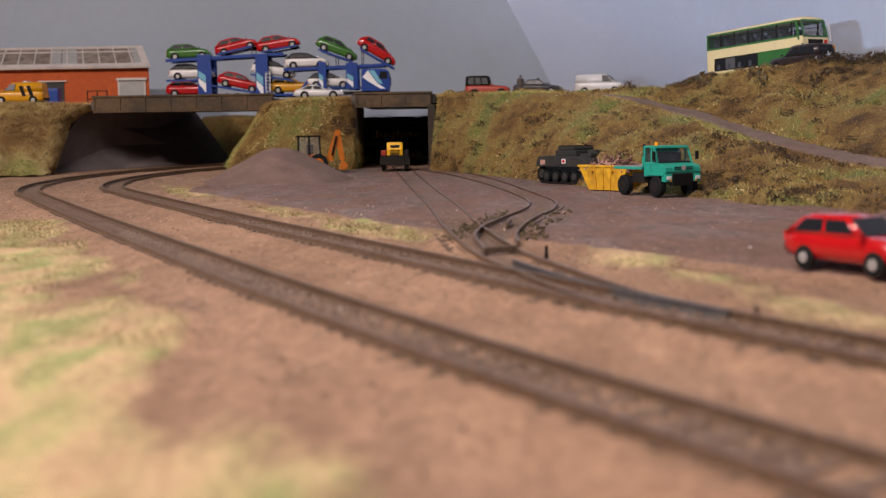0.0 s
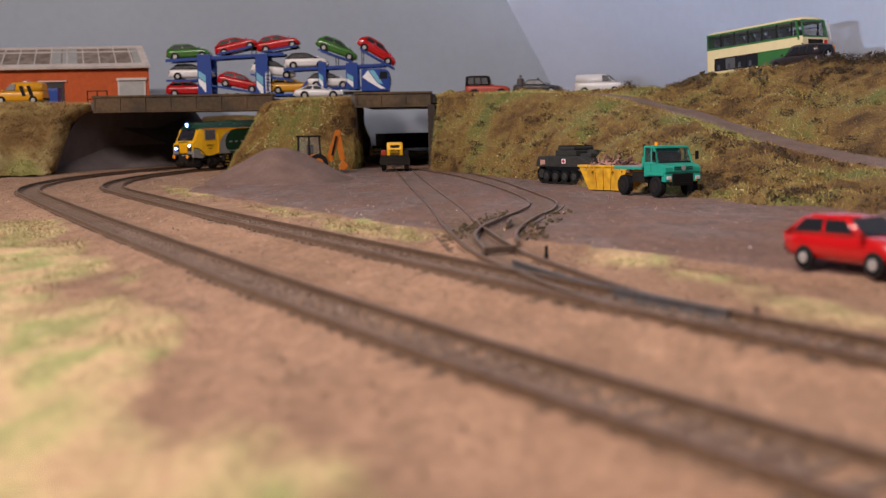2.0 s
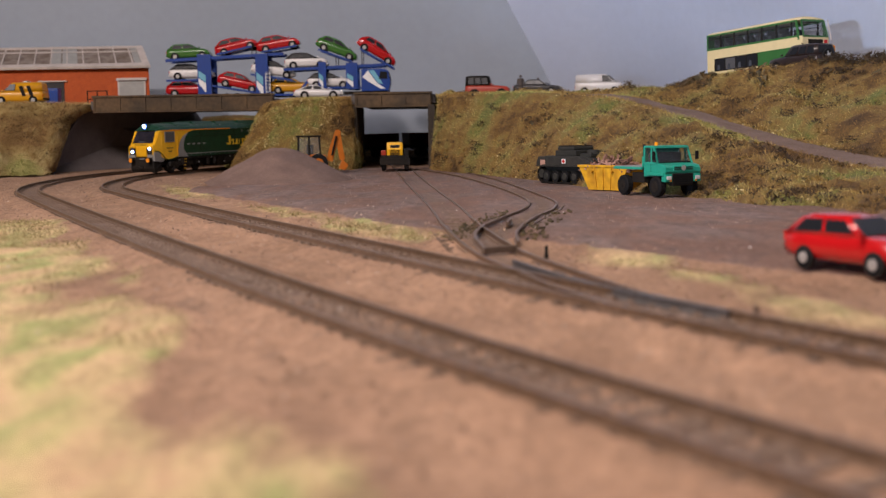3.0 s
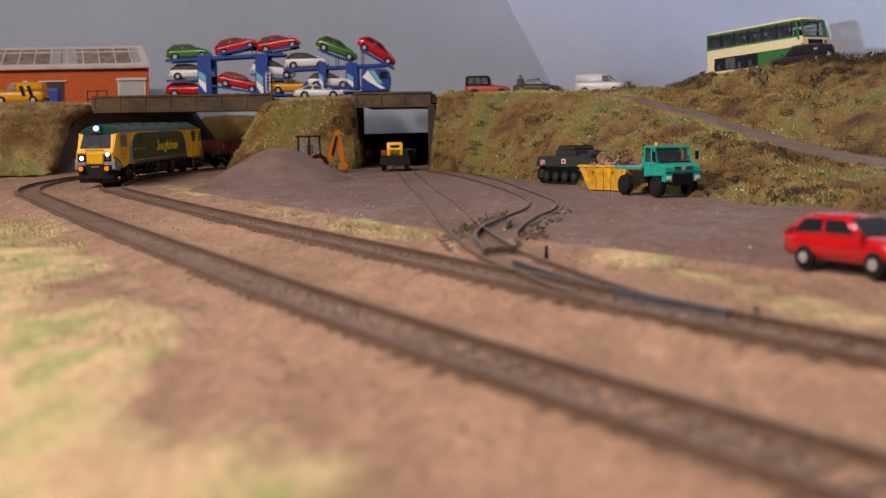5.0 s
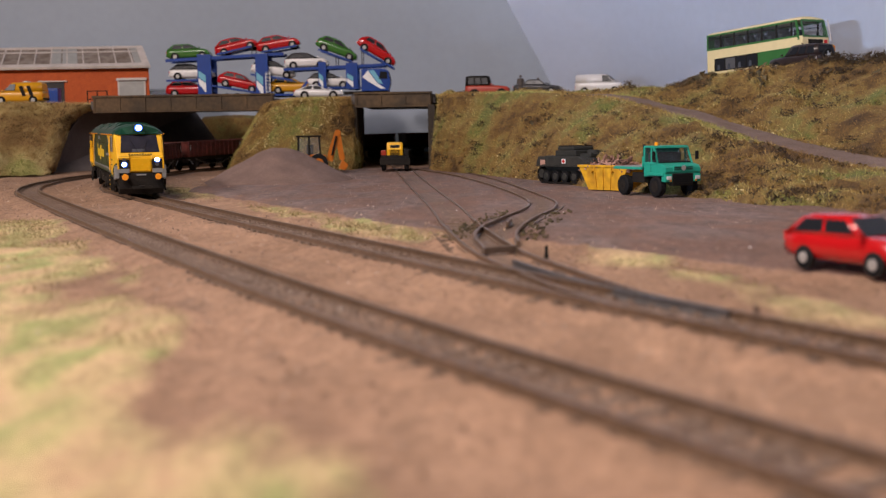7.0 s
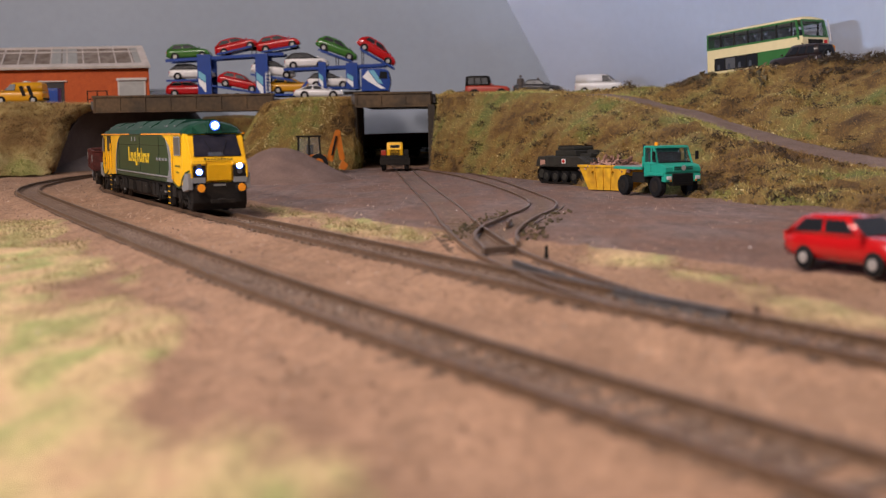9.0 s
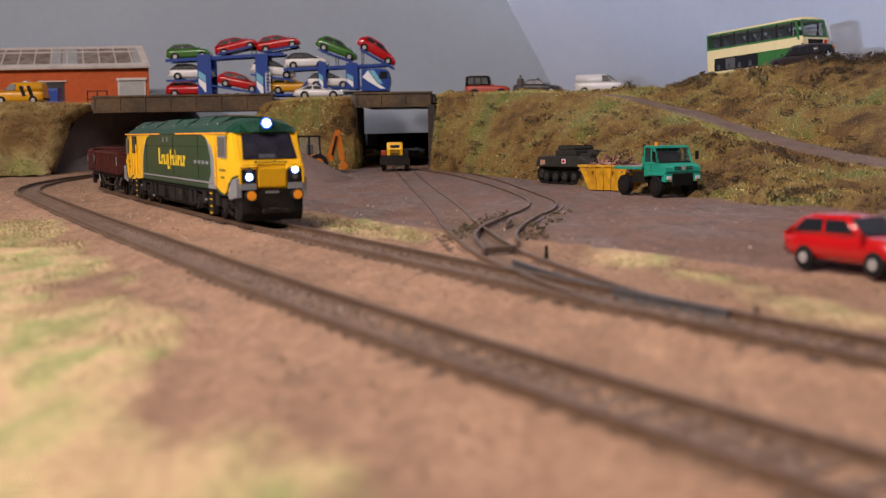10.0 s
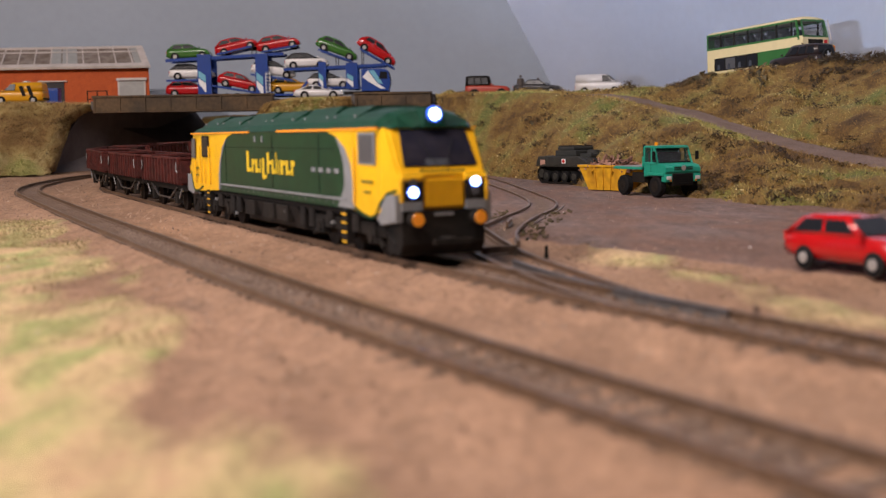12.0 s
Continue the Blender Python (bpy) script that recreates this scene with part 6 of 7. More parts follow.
    for k in range(5):
        part("grille_slat", boxed(2.29, 2.325, -0.5, 0.5, 0.60 + k * 0.10, 0.645 + k * 0.10), RUBBER, t)
    part("roof_visor", boxed(1.2, 1.48, -0.92, 0.92, 2.24, 2.30, bevel=0.02), TEAL, cab)
    bm = bmesh.new()
    rod(bm, (0.4, -0.85, 1.2), (0.4, -0.85, 2.42), 0.07, 8)
    part("exhaust_stack", bm, BLACK, t, "black exhaust stack")
    bm = bmesh.new()
    rod(bm, (0.75, -0.4, 2.34), (0.75, -0.4, 2.52), 0.09, 10)
    part("beacon", bm, AMBER, t, "amber beacon")
    part("bed", boxed(-2.0, 0.42, -1.02, 1.02, 1.24, 1.36, bevel=0.02), TEAL, t)
    part("bed_boards", boxed(-1.94, 0.36, -0.95, 0.95, 1.36, 1.39), LOCO_GREY, t, "grey bed boards")
    part("headboard", boxed(0.36, 0.46, -0.95, 0.95, 1.36, 1.85, bevel=0.02), TEAL, t)
    part("battery_box", boxed(-0.5, 0.5, -0.92, -0.5, 0.62, 1.1, bevel=0.03), BLACK, t)


flatbed_truck()


def skip():
    t = thing("skip", pose(0.1180, 0.790, 0.0008, 0, 0, -52), "worn yellow skip heaped with rusty scrap", "skip")
    L, W, H = 1.75, 0.86, 1.25
    bm = bmesh.new()
    out_ = [[(-L * 0.62, -W * 0.92, 0), (L * 0.62, -W * 0.92, 0), (L * 0.62, W * 0.92, 0), (-L * 0.62, W * 0.92, 0)], [(-L, -W, H), (L, -W, H), (L, W, H), (-L, W, H)]]
    loft(bm, out_ + [[(-L + 0.06, -W + 0.06, H), (L - 0.06, -W + 0.06, H), (L - 0.06, W - 0.06, H), (-L + 0.06, W - 0.06, H)], [(-L * 0.6, -W * 0.85, 0.2), (L * 0.6, -W * 0.85, 0.2), (L * 0.6, W * 0.85, 0.2), (-L * 0.6, W * 0.85, 0.2)]])
    tub = part("tub", bm, SKIP, t)
    for y in (-1, 1):
        part("rim_rail", boxed(-L - 0.04, L + 0.04, y * W - 0.05, y * W + 0.05, H - 0.08, H + 0.04, bevel=0.02), SKIP, tub)
        for x in (-0.6, 0.0, 0.6):
            bm = bmesh.new()
            beam(bm, (x * 0.8, y * W * 0.95, 0.05), (x, y * (W + 0.02), H - 0.05), 0.06, 0.07)
            part("rib", bm, SKIP, tub)
        for x in (-0.7, 0.7):
            bm = bmesh.new()
            rod(bm, (x, y * (W + 0.0), H - 0.3), (x, y * (W + 0.16), H - 0.3), 0.06, 8)
            part("lifting_lug", bm, SKIP, tub)
    for x in (-1, 1):
        part("rim_rail", boxed(*sorted((x * L - 0.05, x * L + 0.05)), -W, W, H - 0.079, H + 0.039, bevel=0.02), SKIP, tub)
    rng = random.Random(4)
    bm = bmesh.new()
    for k in range(150):
        x, y = rng.uniform(-1.6, 1.6), rng.uniform(-0.75, 0.75)
        z = 0.95 + 0.75 * (1 - (x / 1.75) ** 2) * (1 - 0.5 * (y / 0.8) ** 2) * rng.uniform(0.5, 1.0)
        a = Vector((rng.uniform(-1, 1), rng.uniform(-1, 1), rng.uniform(-0.5, 0.6))).normalized() * rng.uniform(0.12, 0.42)
        beam(bm, (x - a.x, y - a.y, z - a.z), (x + a.x, y + a.y, z + a.z), rng.uniform(0.05, 0.22), rng.uniform(0.03, 0.10))
    sc = part("scrap_heap", bm, SCRAP, None, "rusty brown scrap heaped in the skip", m=t.matrix_basis.copy())
    tagged(sc, category="scrap", kind="stuff")


skip()


def armoured_carrier():
    t = thing("armoured_carrier", pose(0.1075, 0.880, 0.0016, 0, 0, -58), "dark olive tracked armoured carrier with a red cross plate", "tank")
    bm = bmesh.new()
    prism(bm, [(-2.55, 0.75), (-2.6, 1.25), (-2.35, 1.58), (1.35, 1.58), (2.55, 1.12), (2.35, 0.6), (2.0, 0.45), (-2.2, 0.45)], -0.95, 0.95, 0.05)
    part("hull", bm, OLIVE, t)
    for y in (-1, 1):
        bm = bmesh.new()
        prism(bm, [(-2.6, 1.00), (-2.6, 1.25), (-2.4, 1.55), (1.3, 1.55), (2.3, 1.14), (2.6, 1.00)], y * 1.16 - 0.24, y * 1.16 + 0.24, 0.04)
        part("sponson", bm, OLIVE, t)
        # track loop as links round the wheels
        loop = [(-2.2, 0.0), (1.7, 0.0), (2.25, 0.35), (2.35, 0.7), (2.1, 0.95), (-2.2, 0.95), (-2.55, 0.65), (-2.5, 0.3)]
        bm = bmesh.new()
        n = len(loop)
        for i in range(n):
            a, b = Vector((loop[i][0], 0, loop[i][1])), Vector((loop[(i + 1) % n][0], 0, loop[(i + 1) % n][1]))
            m_ = max(1, int((b - a).length / 0.16))
            for k in range(m_):
                c0, c1 = a.lerp(b, k / m_), a.lerp(b, (k + 0.82) / m_)
                beam(bm, (c0.x, y * 1.18, c0.z + 0.04), (c1.x, y * 1.18, c1.z + 0.04), 0.36, 0.09)
        tr = part("track", bm, BLACK, t, "black track links")
        for k in range(5):
            x = -1.75 + k * 0.86
            bm = bmesh.new()
            rod(bm, (x, y * 1.02, 0.40), (x, y * 1.33, 0.40), 0.33, 18)
            w_ = part("road_wheel", bm, RUBBER, t)
            bm = bmesh.new()
            rod(bm, (x, y * 1.30, 0.40), (x, y * 1.37, 0.40), 0.24, 16, 0.17)
            part("rim", bm, OLIVE, w_)
        for x in (-2.25, 2.02):
            bm = bmesh.new()
            rod(bm, (x, y * 1.02, 0.56), (x, y * 1.3, 0.56), 0.26, 14)
            part("sprocket", bm, OLIVE, t)
        pl = part("cross_plate", boxed(-0.17, 0.17, y * 1.405 - 0.015, y * 1.405 + 0.015, 1.16, 1.42), PAPER, t, "white plate with a red cross")
        part("cross_bar", boxed(-0.055, 0.055, y * 1.425 - 0.012, y * 1.425 + 0.012, 1.18, 1.40), LAMP_RED, pl)
        part("cross_bar", boxed(-0.13, 0.13, y * 1.4252 - 0.0125, y * 1.4252 + 0.0125, 1.245, 1.335), LAMP_RED, pl)
        part("stowage_plate", boxed(-2.2, -1.75, y * 1.405 - 0.01, y * 1.405 + 0.01, 1.06, 1.36), SCRAP, t, "brown stowage plate")
    part("rear_hatch", boxed(-1.5, 0.4, -0.85, 0.85, 1.57, 1.90, bevel=0.06), OLIVE, t)
    bm = bmesh.new()
    rod(bm, (0.7, 0.3, 1.56), (0.7, 0.3, 1.92), 0.42, 16)
    box(bm, 0.6, 1.6, -0.7, 0.0, 1.52, 1.72, 0.05)
    part("cupola", bm, OLIVE, t)
    part("stowage_bin", boxed(-1.4, 0.1, -0.75, 0.75, 1.90, 2.12, bevel=0.08), OLIVE, t)
    bm = bmesh.new()
    rod(bm, (1.1, 0.3, 1.82), (2.1, 0.3, 1.84), 0.04, 8)
    part("gun_barrel", bm, OLIVE, t)
    for y in (-1, 1):
        part("fender", boxed(-2.65, 2.55, *sorted((y * 0.95, y * 1.44)), 0.97, 1.02, bevel=0.01), OLIVE, t)
        for k in range(4):
            x = -2.0 + k * 0.95
            part("fender_bin", boxed(x, x + 0.7, *sorted((y * 1.30, y * 1.42)), 1.03, 1.10 + 0.04 * (k % 2), bevel=0.02), OLIVE, t)
    for k in range(7):
        part("deck_louvre", boxed(-1.42 + k * 0.22, -1.30 + k * 0.22, -0.70, 0.70, 2.12, 2.17), BLACK, t)
    for x, y in ((0.2, 0.6), (1.3, -0.5), (1.7, 0.5)):
        bm = bmesh.new()
        box(bm, x - 0.14, x + 0.14, y - 0.10, y + 0.10, 1.42, 1.78, 0.03)
        part("periscope", bm, OLIVE, t)


armoured_carrier()


def gravel_heap():
    """Cone of fine gravel with a slumped foot."""
    bm = bmesh.new()
    cx, cy = -0.1415, 1.005
    rings = 26
    seg = 72
    vs = []
    for j in range(rings + 1):
        f = j / rings
        row = []
        for i in range(seg):
            a = 2 * math.pi * i / seg
            rx, ry = 0.064, 0.072
            wob = 1 + 0.07 * noise.noise((math.cos(a) * 2, math.sin(a) * 2, 3.0))
            x, y = cx + rx * f * wob * math.cos(a), cy + ry * f * wob * math.sin(a)
            z = 0.0335 * max(0.0, 1 - f) ** 0.95 * (1 - 0.12 * math.exp(-(f / 0.12) ** 2)) + 0.0008 * noise.noise((x * 120, y * 120, 0)) + 0.0012 * noise.noise((x * 40, y * 40, 5))
            row.append(bm.verts.new((x, y, grade(y) - 0.0018 + z)))
        vs.append(row)
    for a, b in zip(vs, vs[1:]):
        for i in range(seg):
            bm.faces.new((a[i], a[(i + 1) % seg], b[(i + 1) % seg], b[i]))
    bm.faces.new(vs[0][::-1])
    ob = part("spoil_mound", bm, GRAVEL, size=1, smooth=True)
    tagged(ob, "tall heap of pinkish grey gravel in the yard", "heap")


gravel_heap()


def backhoe():
    t = thing("backhoe_loader", pose(-0.1290, 1.118, 0.0045, 0, 0, 186), "orange-yellow backhoe digger parked behind the gravel heap", "digger")
    part("chassis", boxed(-1.3, 2.1, -0.55, 0.55, 0.7, 1.35, bevel=0.06), JCB, t)
    cab = part("cab_floor", boxed(-0.95, 0.75, -0.72, 0.72, 1.2, 1.4, bevel=0.04), JCB, t)
    part("cab_roof", boxed(-1.0, 0.85, -0.78, 0.78, 2.66, 2.78, bevel=0.05), BLACK, t, "black cab roof")
    for x, y in ((-0.9, -0.68), (-0.9, 0.68), (0.7, -0.68), (0.7, 0.68), (-0.1, -0.7), (-0.1, 0.7)):
        bm = bmesh.new()
        beam(bm, (x, y, 1.35), (x * 0.95, y * 0.97, 2.7), 0.13, 0.13)
        part("cab_post", bm, BLACK, t)
    for y in (-0.69, 0.69):
        part("cab_window", panel([(-0.85, y, 1.45), (0.65, y, 1.45), (0.65, y, 2.62), (-0.85, y, 2.62)], 0, 1, 0, 1, 0.0, 0.02), GLASS_PANE, t)
    part("seat", boxed(-0.4, 0.1, -0.25, 0.25, 1.4, 2.1, bevel=0.08), BLACK, t)
    for x, r in ((-0.75, 0.72), (1.55, 0.5)):
        for y in (-0.8, 0.8):
            wheel_parts(t, x, y, r, 0.38, JCB)
    bm = bmesh.new()
    prism(bm, [(2.6, 0.15), (3.3, 0.15), (3.2, 0.9), (2.7, 1.0)], -1.1, 1.1, 0.03)
    part("loader_bucket", bm, JCB, t)
    bm = bmesh.new()
    for y in (-0.5, 0.5):
        beam(bm, (0.8, y, 1.5), (2.0, y, 1.3), 0.14, 0.16)
        beam(bm, (2.0, y, 1.3), (2.8, y, 0.6), 0.14, 0.16)
    part("loader_arm", bm, JCB, t)
    bm = bmesh.new()
    beam(bm, (-1.55, 0, 0.9), (-1.90, 0, 2.1), 0.34, 0.48)
    beam(bm, (-1.84, 0, 2.0), (-2.22, 0, 3.0), 0.30, 0.40)
    part("boom", bm, JCB, t, "orange-yellow digger boom")
    bm = bmesh.new()
    beam(bm, (-2.18, 0, 3.05), (-2.50, 0, 0.95), 0.28, 0.40)
    rod(bm, (-2.2, -0.2, 2.95), (-2.2, 0.2, 2.95), 0.24, 12)
    part("dipper", bm, JCB, t)
    bm = bmesh.new()
    prism(bm, [(-2.5, 1.0), (-2.2, 0.35), (-2.7, 0.2), (-2.95, 0.6)], -0.4, 0.4, 0.03)
    part("bucket", bm, JCB, t)
    for y in (-0.3, 0.3):
        bm = bmesh.new()
        rod(bm, (-1.75, y, 1.3), (-2.1, y, 2.7), 0.07, 8)
        part("ram", bm, BLACK, t)
    for y in (-0.75, 0.75):
        bm = bmesh.new()
        beam(bm, (-1.3, y, 1.1), (-1.55, y, 0.15), 0.16, 0.16)
        box(bm, -1.8, -1.3, y - 0.2, y + 0.2, 0.0, 0.12, 0.02)
        part("stabiliser", bm, JCB, t)


backhoe()


def rail_tractor():
    t = thing("yellow_tractor", pose(-0.0460, 1.145, 0.0052, 0, 0, -88), "small yellow tractor with black mudguards in the bridge mouth", "tractor")
    bm = bmesh.new()
    prism(bm, [(-1.4, 1.0), (0.9, 1.0), (0.95, 1.6), (0.7, 2.12), (-1.2, 2.12)], -0.60, 0.60, 0.16)
    c = part("cab", bm, LOCO_YELLOW, t, "rounded yellow cab")
    part("rear_window", boxed(0.78, 0.90, -0.36, 0.36, 1.68, 1.92, bevel=0.04), GLASS_DARK, c)
    for k in range(4):
        part("louvre", boxed(0.92, 0.975, -0.36, 0.36, 1.18 + k * 0.11, 1.23 + k * 0.11), BLACK, c)
    part("chassis", boxed(-1.8, 1.25, -1.05, 1.05, 0.78, 1.16, bevel=0.05), BLACK, t)
    part("bumper", boxed(1.15, 1.35, -1.12, 1.12, 0.45, 0.95, bevel=0.04), BLACK, t)
    for y in (-1, 1):
        part("mudguard", boxed(-0.5, 0.8, *sorted((y * 0.66, y * 1.02)), 1.16, 1.55, bevel=0.05), ORANGE_RED if y < 0 else BLACK, t)
        for x in (-1.1, 0.75):
            wheel_parts(t, x, y * 0.85, 0.48, 0.32, BLACK)


rail_tractor()


def figurine(x, y, z, name_label):
    bm = bmesh.new()
    rod(bm, (-0.1, 0, 0), (-0.09, 0, 0.85), 0.10, 8)
    rod(bm, (0.1, 0, 0), (0.09, 0, 0.85), 0.10, 8)
    rod(bm, (0, 0, 0.8), (0, 0, 1.42), 0.20, 10, 0.24)
    rod(bm, (-0.28, 0, 0.8), (-0.24, 0, 1.4), 0.07, 6)
    rod(bm, (0.28, 0, 0.8), (0.24, 0, 1.4), 0.07, 6)
    g = bmesh.ops.create_icosphere(bm, subdivisions=2, radius=0.13)["verts"]
    bmesh.ops.translate(bm, vec=(0, 0, 1.6), verts=g)
    tagged(part("figurine", bm, FIGURE, m=pose(x, y, z)), name_label, "figurine")


figurine(0.0955, 1.385, 0.0862, "small dark painted standing figurine beside a saloon car")
figurine(0.1235, 1.470, 0.0868, "small painted figurine behind the dark saloon car")


# ---------------------------------------------------------------- vegetation and crumbs
def build_scenery():
    rng = random.Random(11)
    off_road = lambda v, u: 0.252 < v < 0.350 and u > 0.30
    grids = [(HILL, 0.68), (CENTRE, 0.30), (WEST, 0.30)]
    fuzz("bank_grass", grids, 125000, 0.0027, FIBRE, "dry static grass fibres on the banks", rng, skip=off_road)
    fuzz("bank_foliage", grids, 85000, 0.0012, LEAF, "brown and green foam crumbs on the banks", rng, clump=True, skip=off_road)
    fuzz("pale_grass", [([r[int(len(WEST[0]) * 0.38):] for r in WEST[:30]], 1.0)], 75000, 0.0030, PALE, "straw and green grass drifts below the shed, paled for lamp light", rng)
    fuzz("straw_grass", [(HILL, 0.74), (CENTRE, 0.26)], 72000, 0.0030, STRAW, "pale straw grass fibres on the banks", rng, skip=off_road)
    fuzz("straw_foam", [([r[int(len(WEST[0]) * 0.38):] for r in WEST[:30]], 0.70), (HILL, 0.10), (CENTRE, 0.20)], 70000, 0.0010, PALE, "straw and green foam drifts on the banks, paled for lamp light", rng, clump=True, skip=off_road)
    fuzz("bank_scrub", [(HILL, 0.8), (CENTRE, 0.04), (WEST, 0.16)], 10000, 0.0016, FOAM, "dark brown foam scrub on the banks", rng, clump=True, skip=off_road)

    crest = [r[int(len(HILL[0]) * 0.55):] for r in HILL[44:54]]
    fuzz("crest_scrub", [(crest, 1.0)], 900, 0.0030, FOAM, "dark brown scrub along the hill crest", rng, clump=True)

    # fibres on the level grass
    verts, faces = [], []
    while len(faces) < 60000:
        x, y = rng.uniform(-0.45, 0.2), rng.uniform(0.2, 1.1)
        g, yd = zone_at(x, y)
        if rng.random() > g * 0.9 - 0.25 or min(near_line(Vector((x, y)), MAIN[::3]), near_line(Vector((x, y)), OUTER[::3])) < 0.018:
            continue
        z = grade(y) - 0.0030
        hgt = rng.uniform(0.0006, 0.0024) * (0.6 if y < 0.45 else 1.25)
        lx, ly = rng.uniform(-1, 1) * hgt, rng.uniform(-1, 1) * hgt
        w = 0.00016
        k = len(verts)
        verts += [(x - w, y, z), (x + w, y, z), (x + lx, y + ly, z + hgt)]
        faces.append((k, k + 1, k + 2))
    me = bpy.data.meshes.new("verge_grass")
    me.from_pydata(verts, [], faces)
    me.materials.append(VERGE)
    tagged(new("verge_grass", me), "short straw and green static grass beside the tracks", "grass", kind="stuff")

    # loose stones on ground and ballast
    verts, faces = [], []
    for _ in range(9000):
        x, y = rng.uniform(-0.42, 0.22), rng.uniform(0.12, 1.15)
        s = rng.uniform(0.00025, 0.0008)
        z = grade(y) - 0.0034 + s * 0.4 + (0.002 if zone_at(x, y)[1] > 0.5 else 0)
        k = len(verts)
        for dx, dy, dz in ((-1, -0.6, -0.5), (1, -0.6, -0.5), (0, 1, -0.5), (0.1, 0, 0.9)):
            verts.append((x + dx * s * rng.uniform(0.6, 1), y + dy * s * rng.uniform(0.6, 1), z + dz * s))
        faces += [(k, k + 1, k + 3), (k + 1, k + 2, k + 3), (k + 2, k, k + 3), (k, k + 2, k + 1)]
    me = bpy.data.meshes.new("loose_stones")
    me.from_pydata(verts, [], faces)
    me.materials.append(STONES)
    tagged(new("loose_stones", me), "loose grit and crumbs scattered over the ground", "stones", kind="stuff")


def ballast():
    """Small ballast crumbs between and beside the rails, and pale specks all over the ground."""
    rng = random.Random(21)
    for name, label, material, want in (("ballast_crumbs", "dark brown and grey ballast crumbs on the track bed", BALLAST, 10000), ("pale_specks", "tiny pale specks scattered over the ground", SPECK, 150)):
        verts, faces = [], []
        while len(faces) < want * 4:
            if material is BALLAST:
                x, y, a = line_at(rng.uniform(-0.36, 0.10), rng.choice((0.0, SPACING)) + rng.uniform(-0.0078, 0.0078) * (1.9 if rng.random() < 0.12 else 1.0))
                s, z = rng.uniform(0.00025, 0.00080 if y < 0.36 else 0.00045), grade(y) - 0.0024
            else:
                x, y = rng.uniform(-0.40, 0.22), rng.uniform(0.16, 1.12) ** 1.15
                s, z = rng.uniform(0.00018, 0.00050), grade(y) - 0.0020 + (0.0018 if zone_at(x, y)[1] > 0.5 else 0)
            k = len(verts)
            for dx, dy, dz in ((-1, -0.6, -0.6), (1, -0.6, -0.6), (0, 1, -0.6), (0.1, 0, 0.8)):
                verts.append((x + dx * s * rng.uniform(0.6, 1), y + dy * s * rng.uniform(0.6, 1), z + dz * s))
            faces += [(k, k + 1, k + 3), (k + 1, k + 2, k + 3), (k + 2, k, k + 3), (k, k + 2, k + 1)]
        me = bpy.data.meshes.new(name)
        me.from_pydata(verts, [], faces)
        me.materials.append(material)
        tagged(new(name, me), label, "stones", kind="stuff")


def scrub_tufts():
    """Dark twiggy tufts: scattered over the hill face, taller and thicker along its crest."""
    rng = random.Random(5)
    cols = len(HILL[0])
    verts, faces = [], []
    spots = [(rng.uniform(1, 14.5), rng.uniform(0.10, 0.98), rng.uniform(0.0026, 0.0066), 34) for _ in range(170)]
    spots += [(rng.uniform(33, 46), rng.uniform(0.45, 0.98), rng.uniform(0.0026, 0.0066), 34) for _ in range(100)]
    spots += [(rng.uniform(46.5, 51), rng.uniform(0.50, 0.90), rng.uniform(0.0022, 0.0042), 30) for _ in range(60)]
    spots += [(rng.uniform(45.5, 51), rng.uniform(0.785, 0.90), rng.uniform(0.0045, 0.0085), 60) for _ in range(40)]
    for j, u, size, twigs in spots:
        p = HILL[int(j)][int(u * (cols - 1))]
        for _ in range(twigs):
            q = p + Vector((rng.gauss(0, 0.55), rng.gauss(0, 0.45), rng.uniform(-0.1, 0.7))) * size
            d = Vector((rng.uniform(-1, 1), rng.uniform(-1, 1), rng.uniform(-0.2, 1.0))).normalized() * size * rng.uniform(0.25, 0.6)
            w = Vector((rng.uniform(-1, 1), rng.uniform(-1, 1), rng.uniform(-1, 1))).normalized() * size * rng.uniform(0.05, 0.13)
            k = len(verts)
            verts += [tuple(q - w), tuple(q + w), tuple(q + d), tuple(q + d * 0.5 + d.cross(w).normalized() * size * 0.08)]
            faces += [(k, k + 1, k + 2), (k, k + 3, k + 1), (k + 1, k + 3, k + 2), (k, k + 2, k + 3)]
    me = bpy.data.meshes.new("scrub_tufts")
    me.from_pydata(verts, [], faces)
    me.materials.append(TWIG)
    tagged(new("scrub_tufts", me), "dark brown twiggy scrub tufts on the hill", "scrub", kind="stuff")


def track_debris():
    """Dark crumbs and rusty slivers left round the yard turnout."""
    rng = random.Random(8)
    bm = bmesh.new()
    for _ in range(170):
        c = SPUR[rng.randrange(4, 30)]
        side = rng.choice((-1, 1)) * rng.uniform(0.010, 0.020)
        x, y = c.x + side, c.y + rng.uniform(-0.01, 0.01)
        a = rng.uniform(0, math.pi)
        l = rng.uniform(0.0006, 0.0026)
        z = grade(y) - 0.0008
        beam(bm, (x, y, z), (x + l * math.cos(a), y + l * math.sin(a), z + rng.uniform(-0.0002, 0.0008)), rng.uniform(0.0004, 0.0010), rng.uniform(0.0003, 0.0009))
    tagged(part("track_debris", bm, FOAM, size=1), "dark crumbs and rusty slivers beside the yard rails", "debris", kind="stuff")


track_debris()
BALLAST = island_stuff("ballast", (0.055, 0.038, 0.029), (0.31, 0.235, 0.195), (0.14, 0.095, 0.07))
SPECK = island_stuff("pale_speck", (0.34, 0.29, 0.24), (0.80, 0.77, 0.73), (0.45, 0.39, 0.33))
TWIG = island_stuff("dark_twigs", (0.022, 0.012, 0.006), (0.085, 0.055, 0.022), (0.045, 0.024, 0.010))
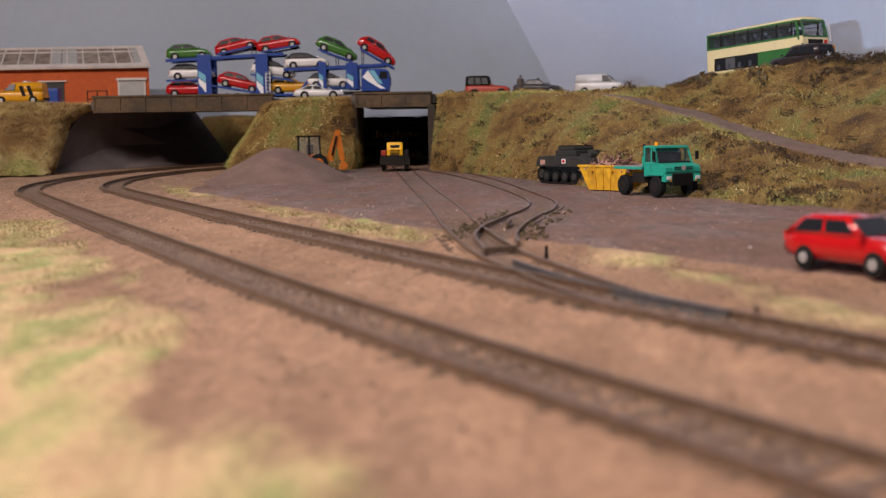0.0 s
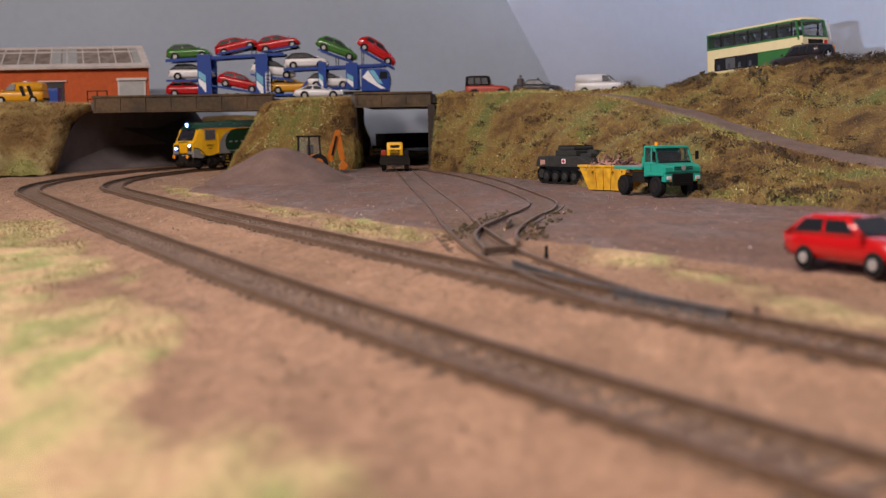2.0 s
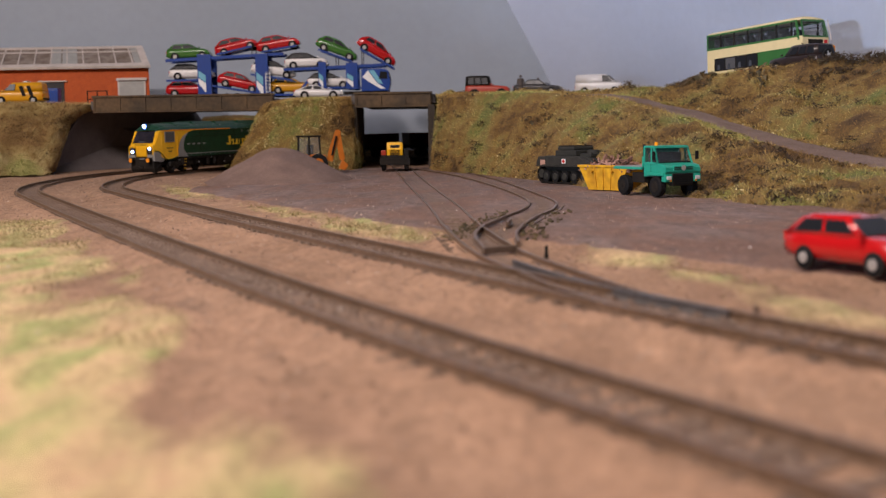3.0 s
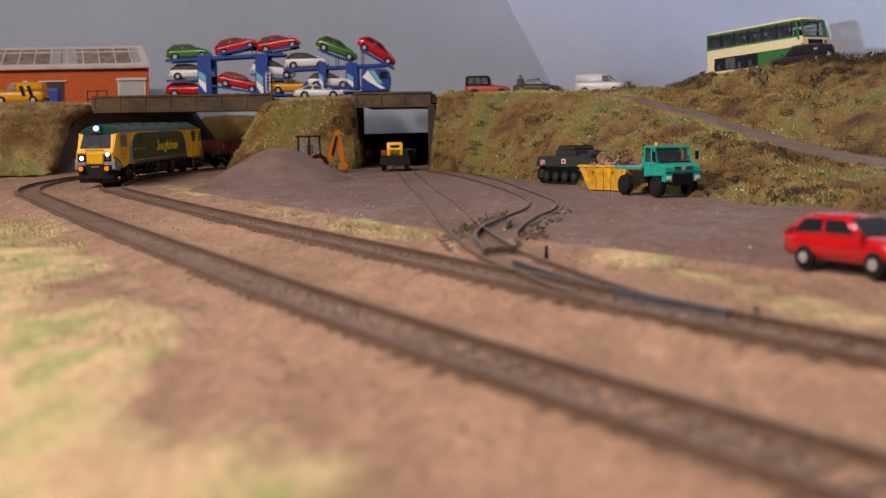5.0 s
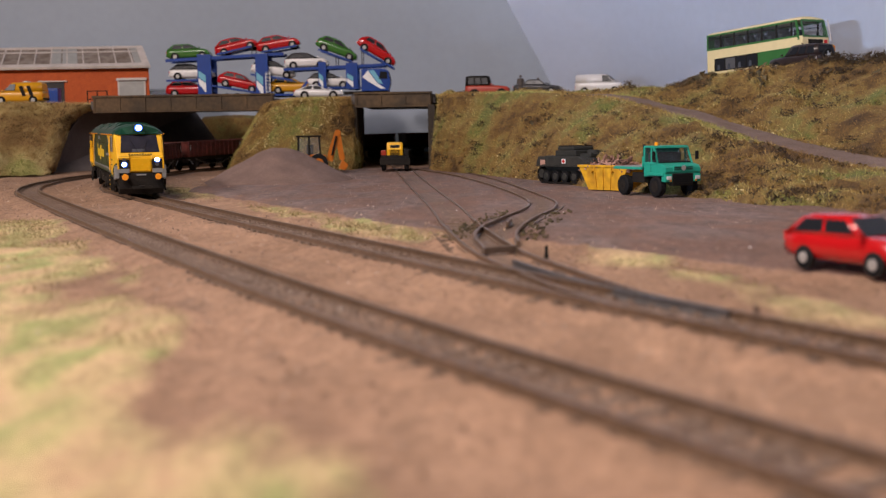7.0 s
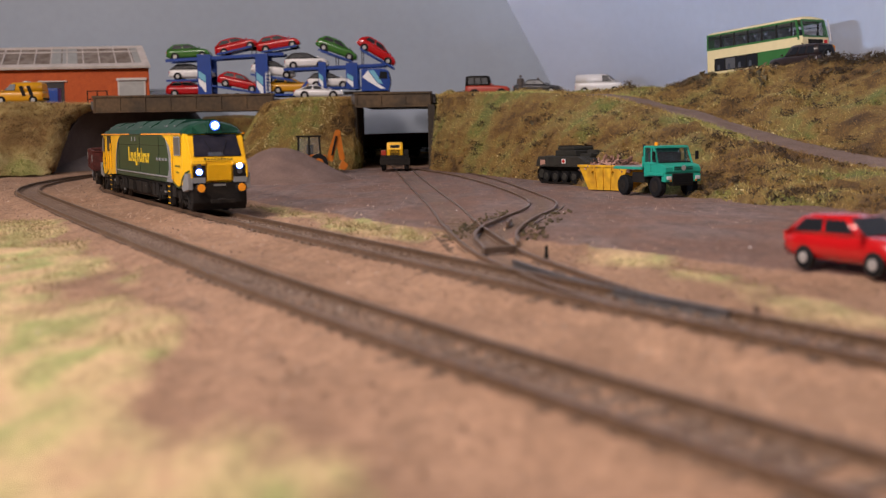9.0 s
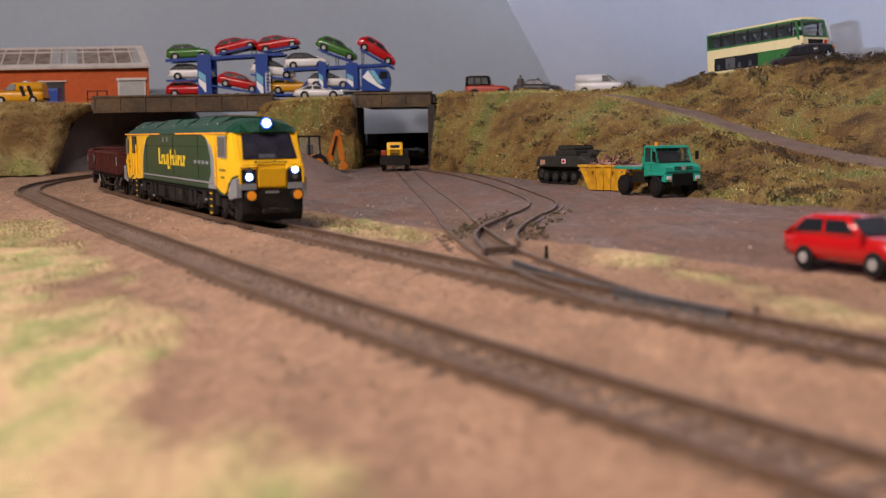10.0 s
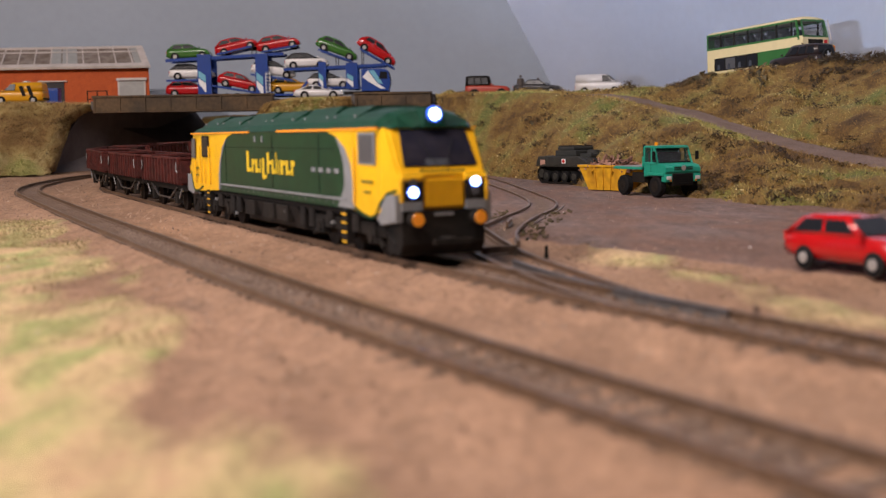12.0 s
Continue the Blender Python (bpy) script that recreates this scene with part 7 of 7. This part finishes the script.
STONES = island_stuff("grit", (0.10, 0.062, 0.042), (0.40, 0.29, 0.22), (0.25, 0.16, 0.11))
build_scenery()
ballast()
scrub_tufts()


def turnout_details():
    # blades, check rail and the cross tie of the turnout, a point lever stub
    t = thing("turnout_parts", pose(0, 0, 0), "worn turnout blades, check rails and wooden cross tie", "turnout", kind="structure")
    part("check_rail", rail_mesh([Vector(p) for p in ((0.0405, 0.520), (0.0500, 0.562), (0.0610, 0.606), (0.0690, 0.650))], 0.0006), RAIL, t, size=1)
    part("check_rail", rail_mesh([Vector(p) for p in ((0.0292, 0.520), (0.0325, 0.545))], -0.0004), RAIL, t, size=1)
    bm = bmesh.new()
    beam(bm, (0.0140, 0.4035, -0.0006), (0.0265, 0.4095, -0.0006), 0.0022, 0.0022)
    part("cross_tie", bm, SLEEPER, t, size=1)
    part("blade", rail_mesh([Vector(p) for p in ((0.0640, 0.2560), (0.0480, 0.2860), (0.0330, 0.3250), (0.0225, 0.3650))], -0.0002), RIM_WORN, t, "shiny worn blade", size=1)
    bm = bmesh.new()
    rod(bm, (0.0365, 0.4055, -0.004), (0.0365, 0.4055, 0.0006), 0.0006, 8)
    box(bm, 0.0358, 0.0372, 0.4045, 0.4065, -0.004, -0.0024, 0.0002)
    part("lever", bm, BLACK, t, size=1)
    bm = bmesh.new()
    rod(bm, (0.0700, 0.2560, -0.004), (0.0700, 0.2560, 0.0010), 0.0008, 8)
    box(bm, 0.0560, 0.0640, 0.2480, 0.2520, -0.0035, -0.0016, 0.0002)
    part("lever", bm, SLEEPER, t, size=1)


RIM_WORN = surface("worn_steel", (0.16, 0.15, 0.15), 0.4, 0.6, 0.15, 300)
turnout_details()


# ---------------------------------------------------------------- motion of the train
def train_place(t):
    """How far back along the line the middle of the locomotive is at t seconds."""
    w = (t - 6) / 6
    return 0.5489 - 0.5608 * w - 0.0221 * w * w + 0.0232 * w ** 3


def vehicle_pose(s, half):
    """Pose of a vehicle whose axles or pivots ride the line half metres before and behind s."""
    fx, fy, _ = line_at(s - half)
    bx, by, _ = line_at(s + half)
    f, b = Vector((fx, fy, grade(fy))), Vector((bx, by, grade(by)))
    d = f - b
    yaw, climb = math.atan2(d.y, d.x), math.atan2(d.z, math.hypot(d.x, d.y))
    mid = (f + b) / 2
    return Matrix.LocRotScale(mid, Euler((0, -climb, yaw)), None), yaw


def motions():
    pivot = 6.75 * S
    coarse = [k * 0.25 for k in range(49)]
    walk(LOCO, [(t, vehicle_pose(train_place(t), pivot)[0]) for t in coarse])
    for b, sgn in zip(BOGIES, (1, -1)):
        rows = []
        for t in coarse:
            s = train_place(t)
            a = line_at(s - sgn * pivot)[2] + math.pi
            d = (a - vehicle_pose(s, pivot)[1] + math.pi) % (2 * math.pi) - math.pi
            rows.append((t, pose(sgn * pivot, 0, 0, 0, 0, math.degrees(d))))
        walk(b, rows)
    for k, w in enumerate(WAGONS):
        back = (15.8 + k * WAGON_PITCH) * S
        walk(w, [(t, vehicle_pose(train_place(t) + back, 2.35 * S)[0]) for t in coarse])
    fine = [k / 15 for k in range(181)]
    rolled = [(train_place(0) - train_place(t)) for t in fine]

    def spin(ob, x, r):
        walk(ob, [(t, pose(x * S, 0, r * S, 0, math.degrees(d / (r * S)), 0)) for t, d in zip(fine, rolled)])

    for k, ws in enumerate(WHEELSETS):
        spin(ws, (-1.95, 0, 1.95)[k % 3], 0.53)
    for w in WAGONS:
        for c in w.children:
            if c.name.startswith("wheelset"):
                spin(c, 2.35 if c.location.x > 0 else -2.35, 0.46)


motions()
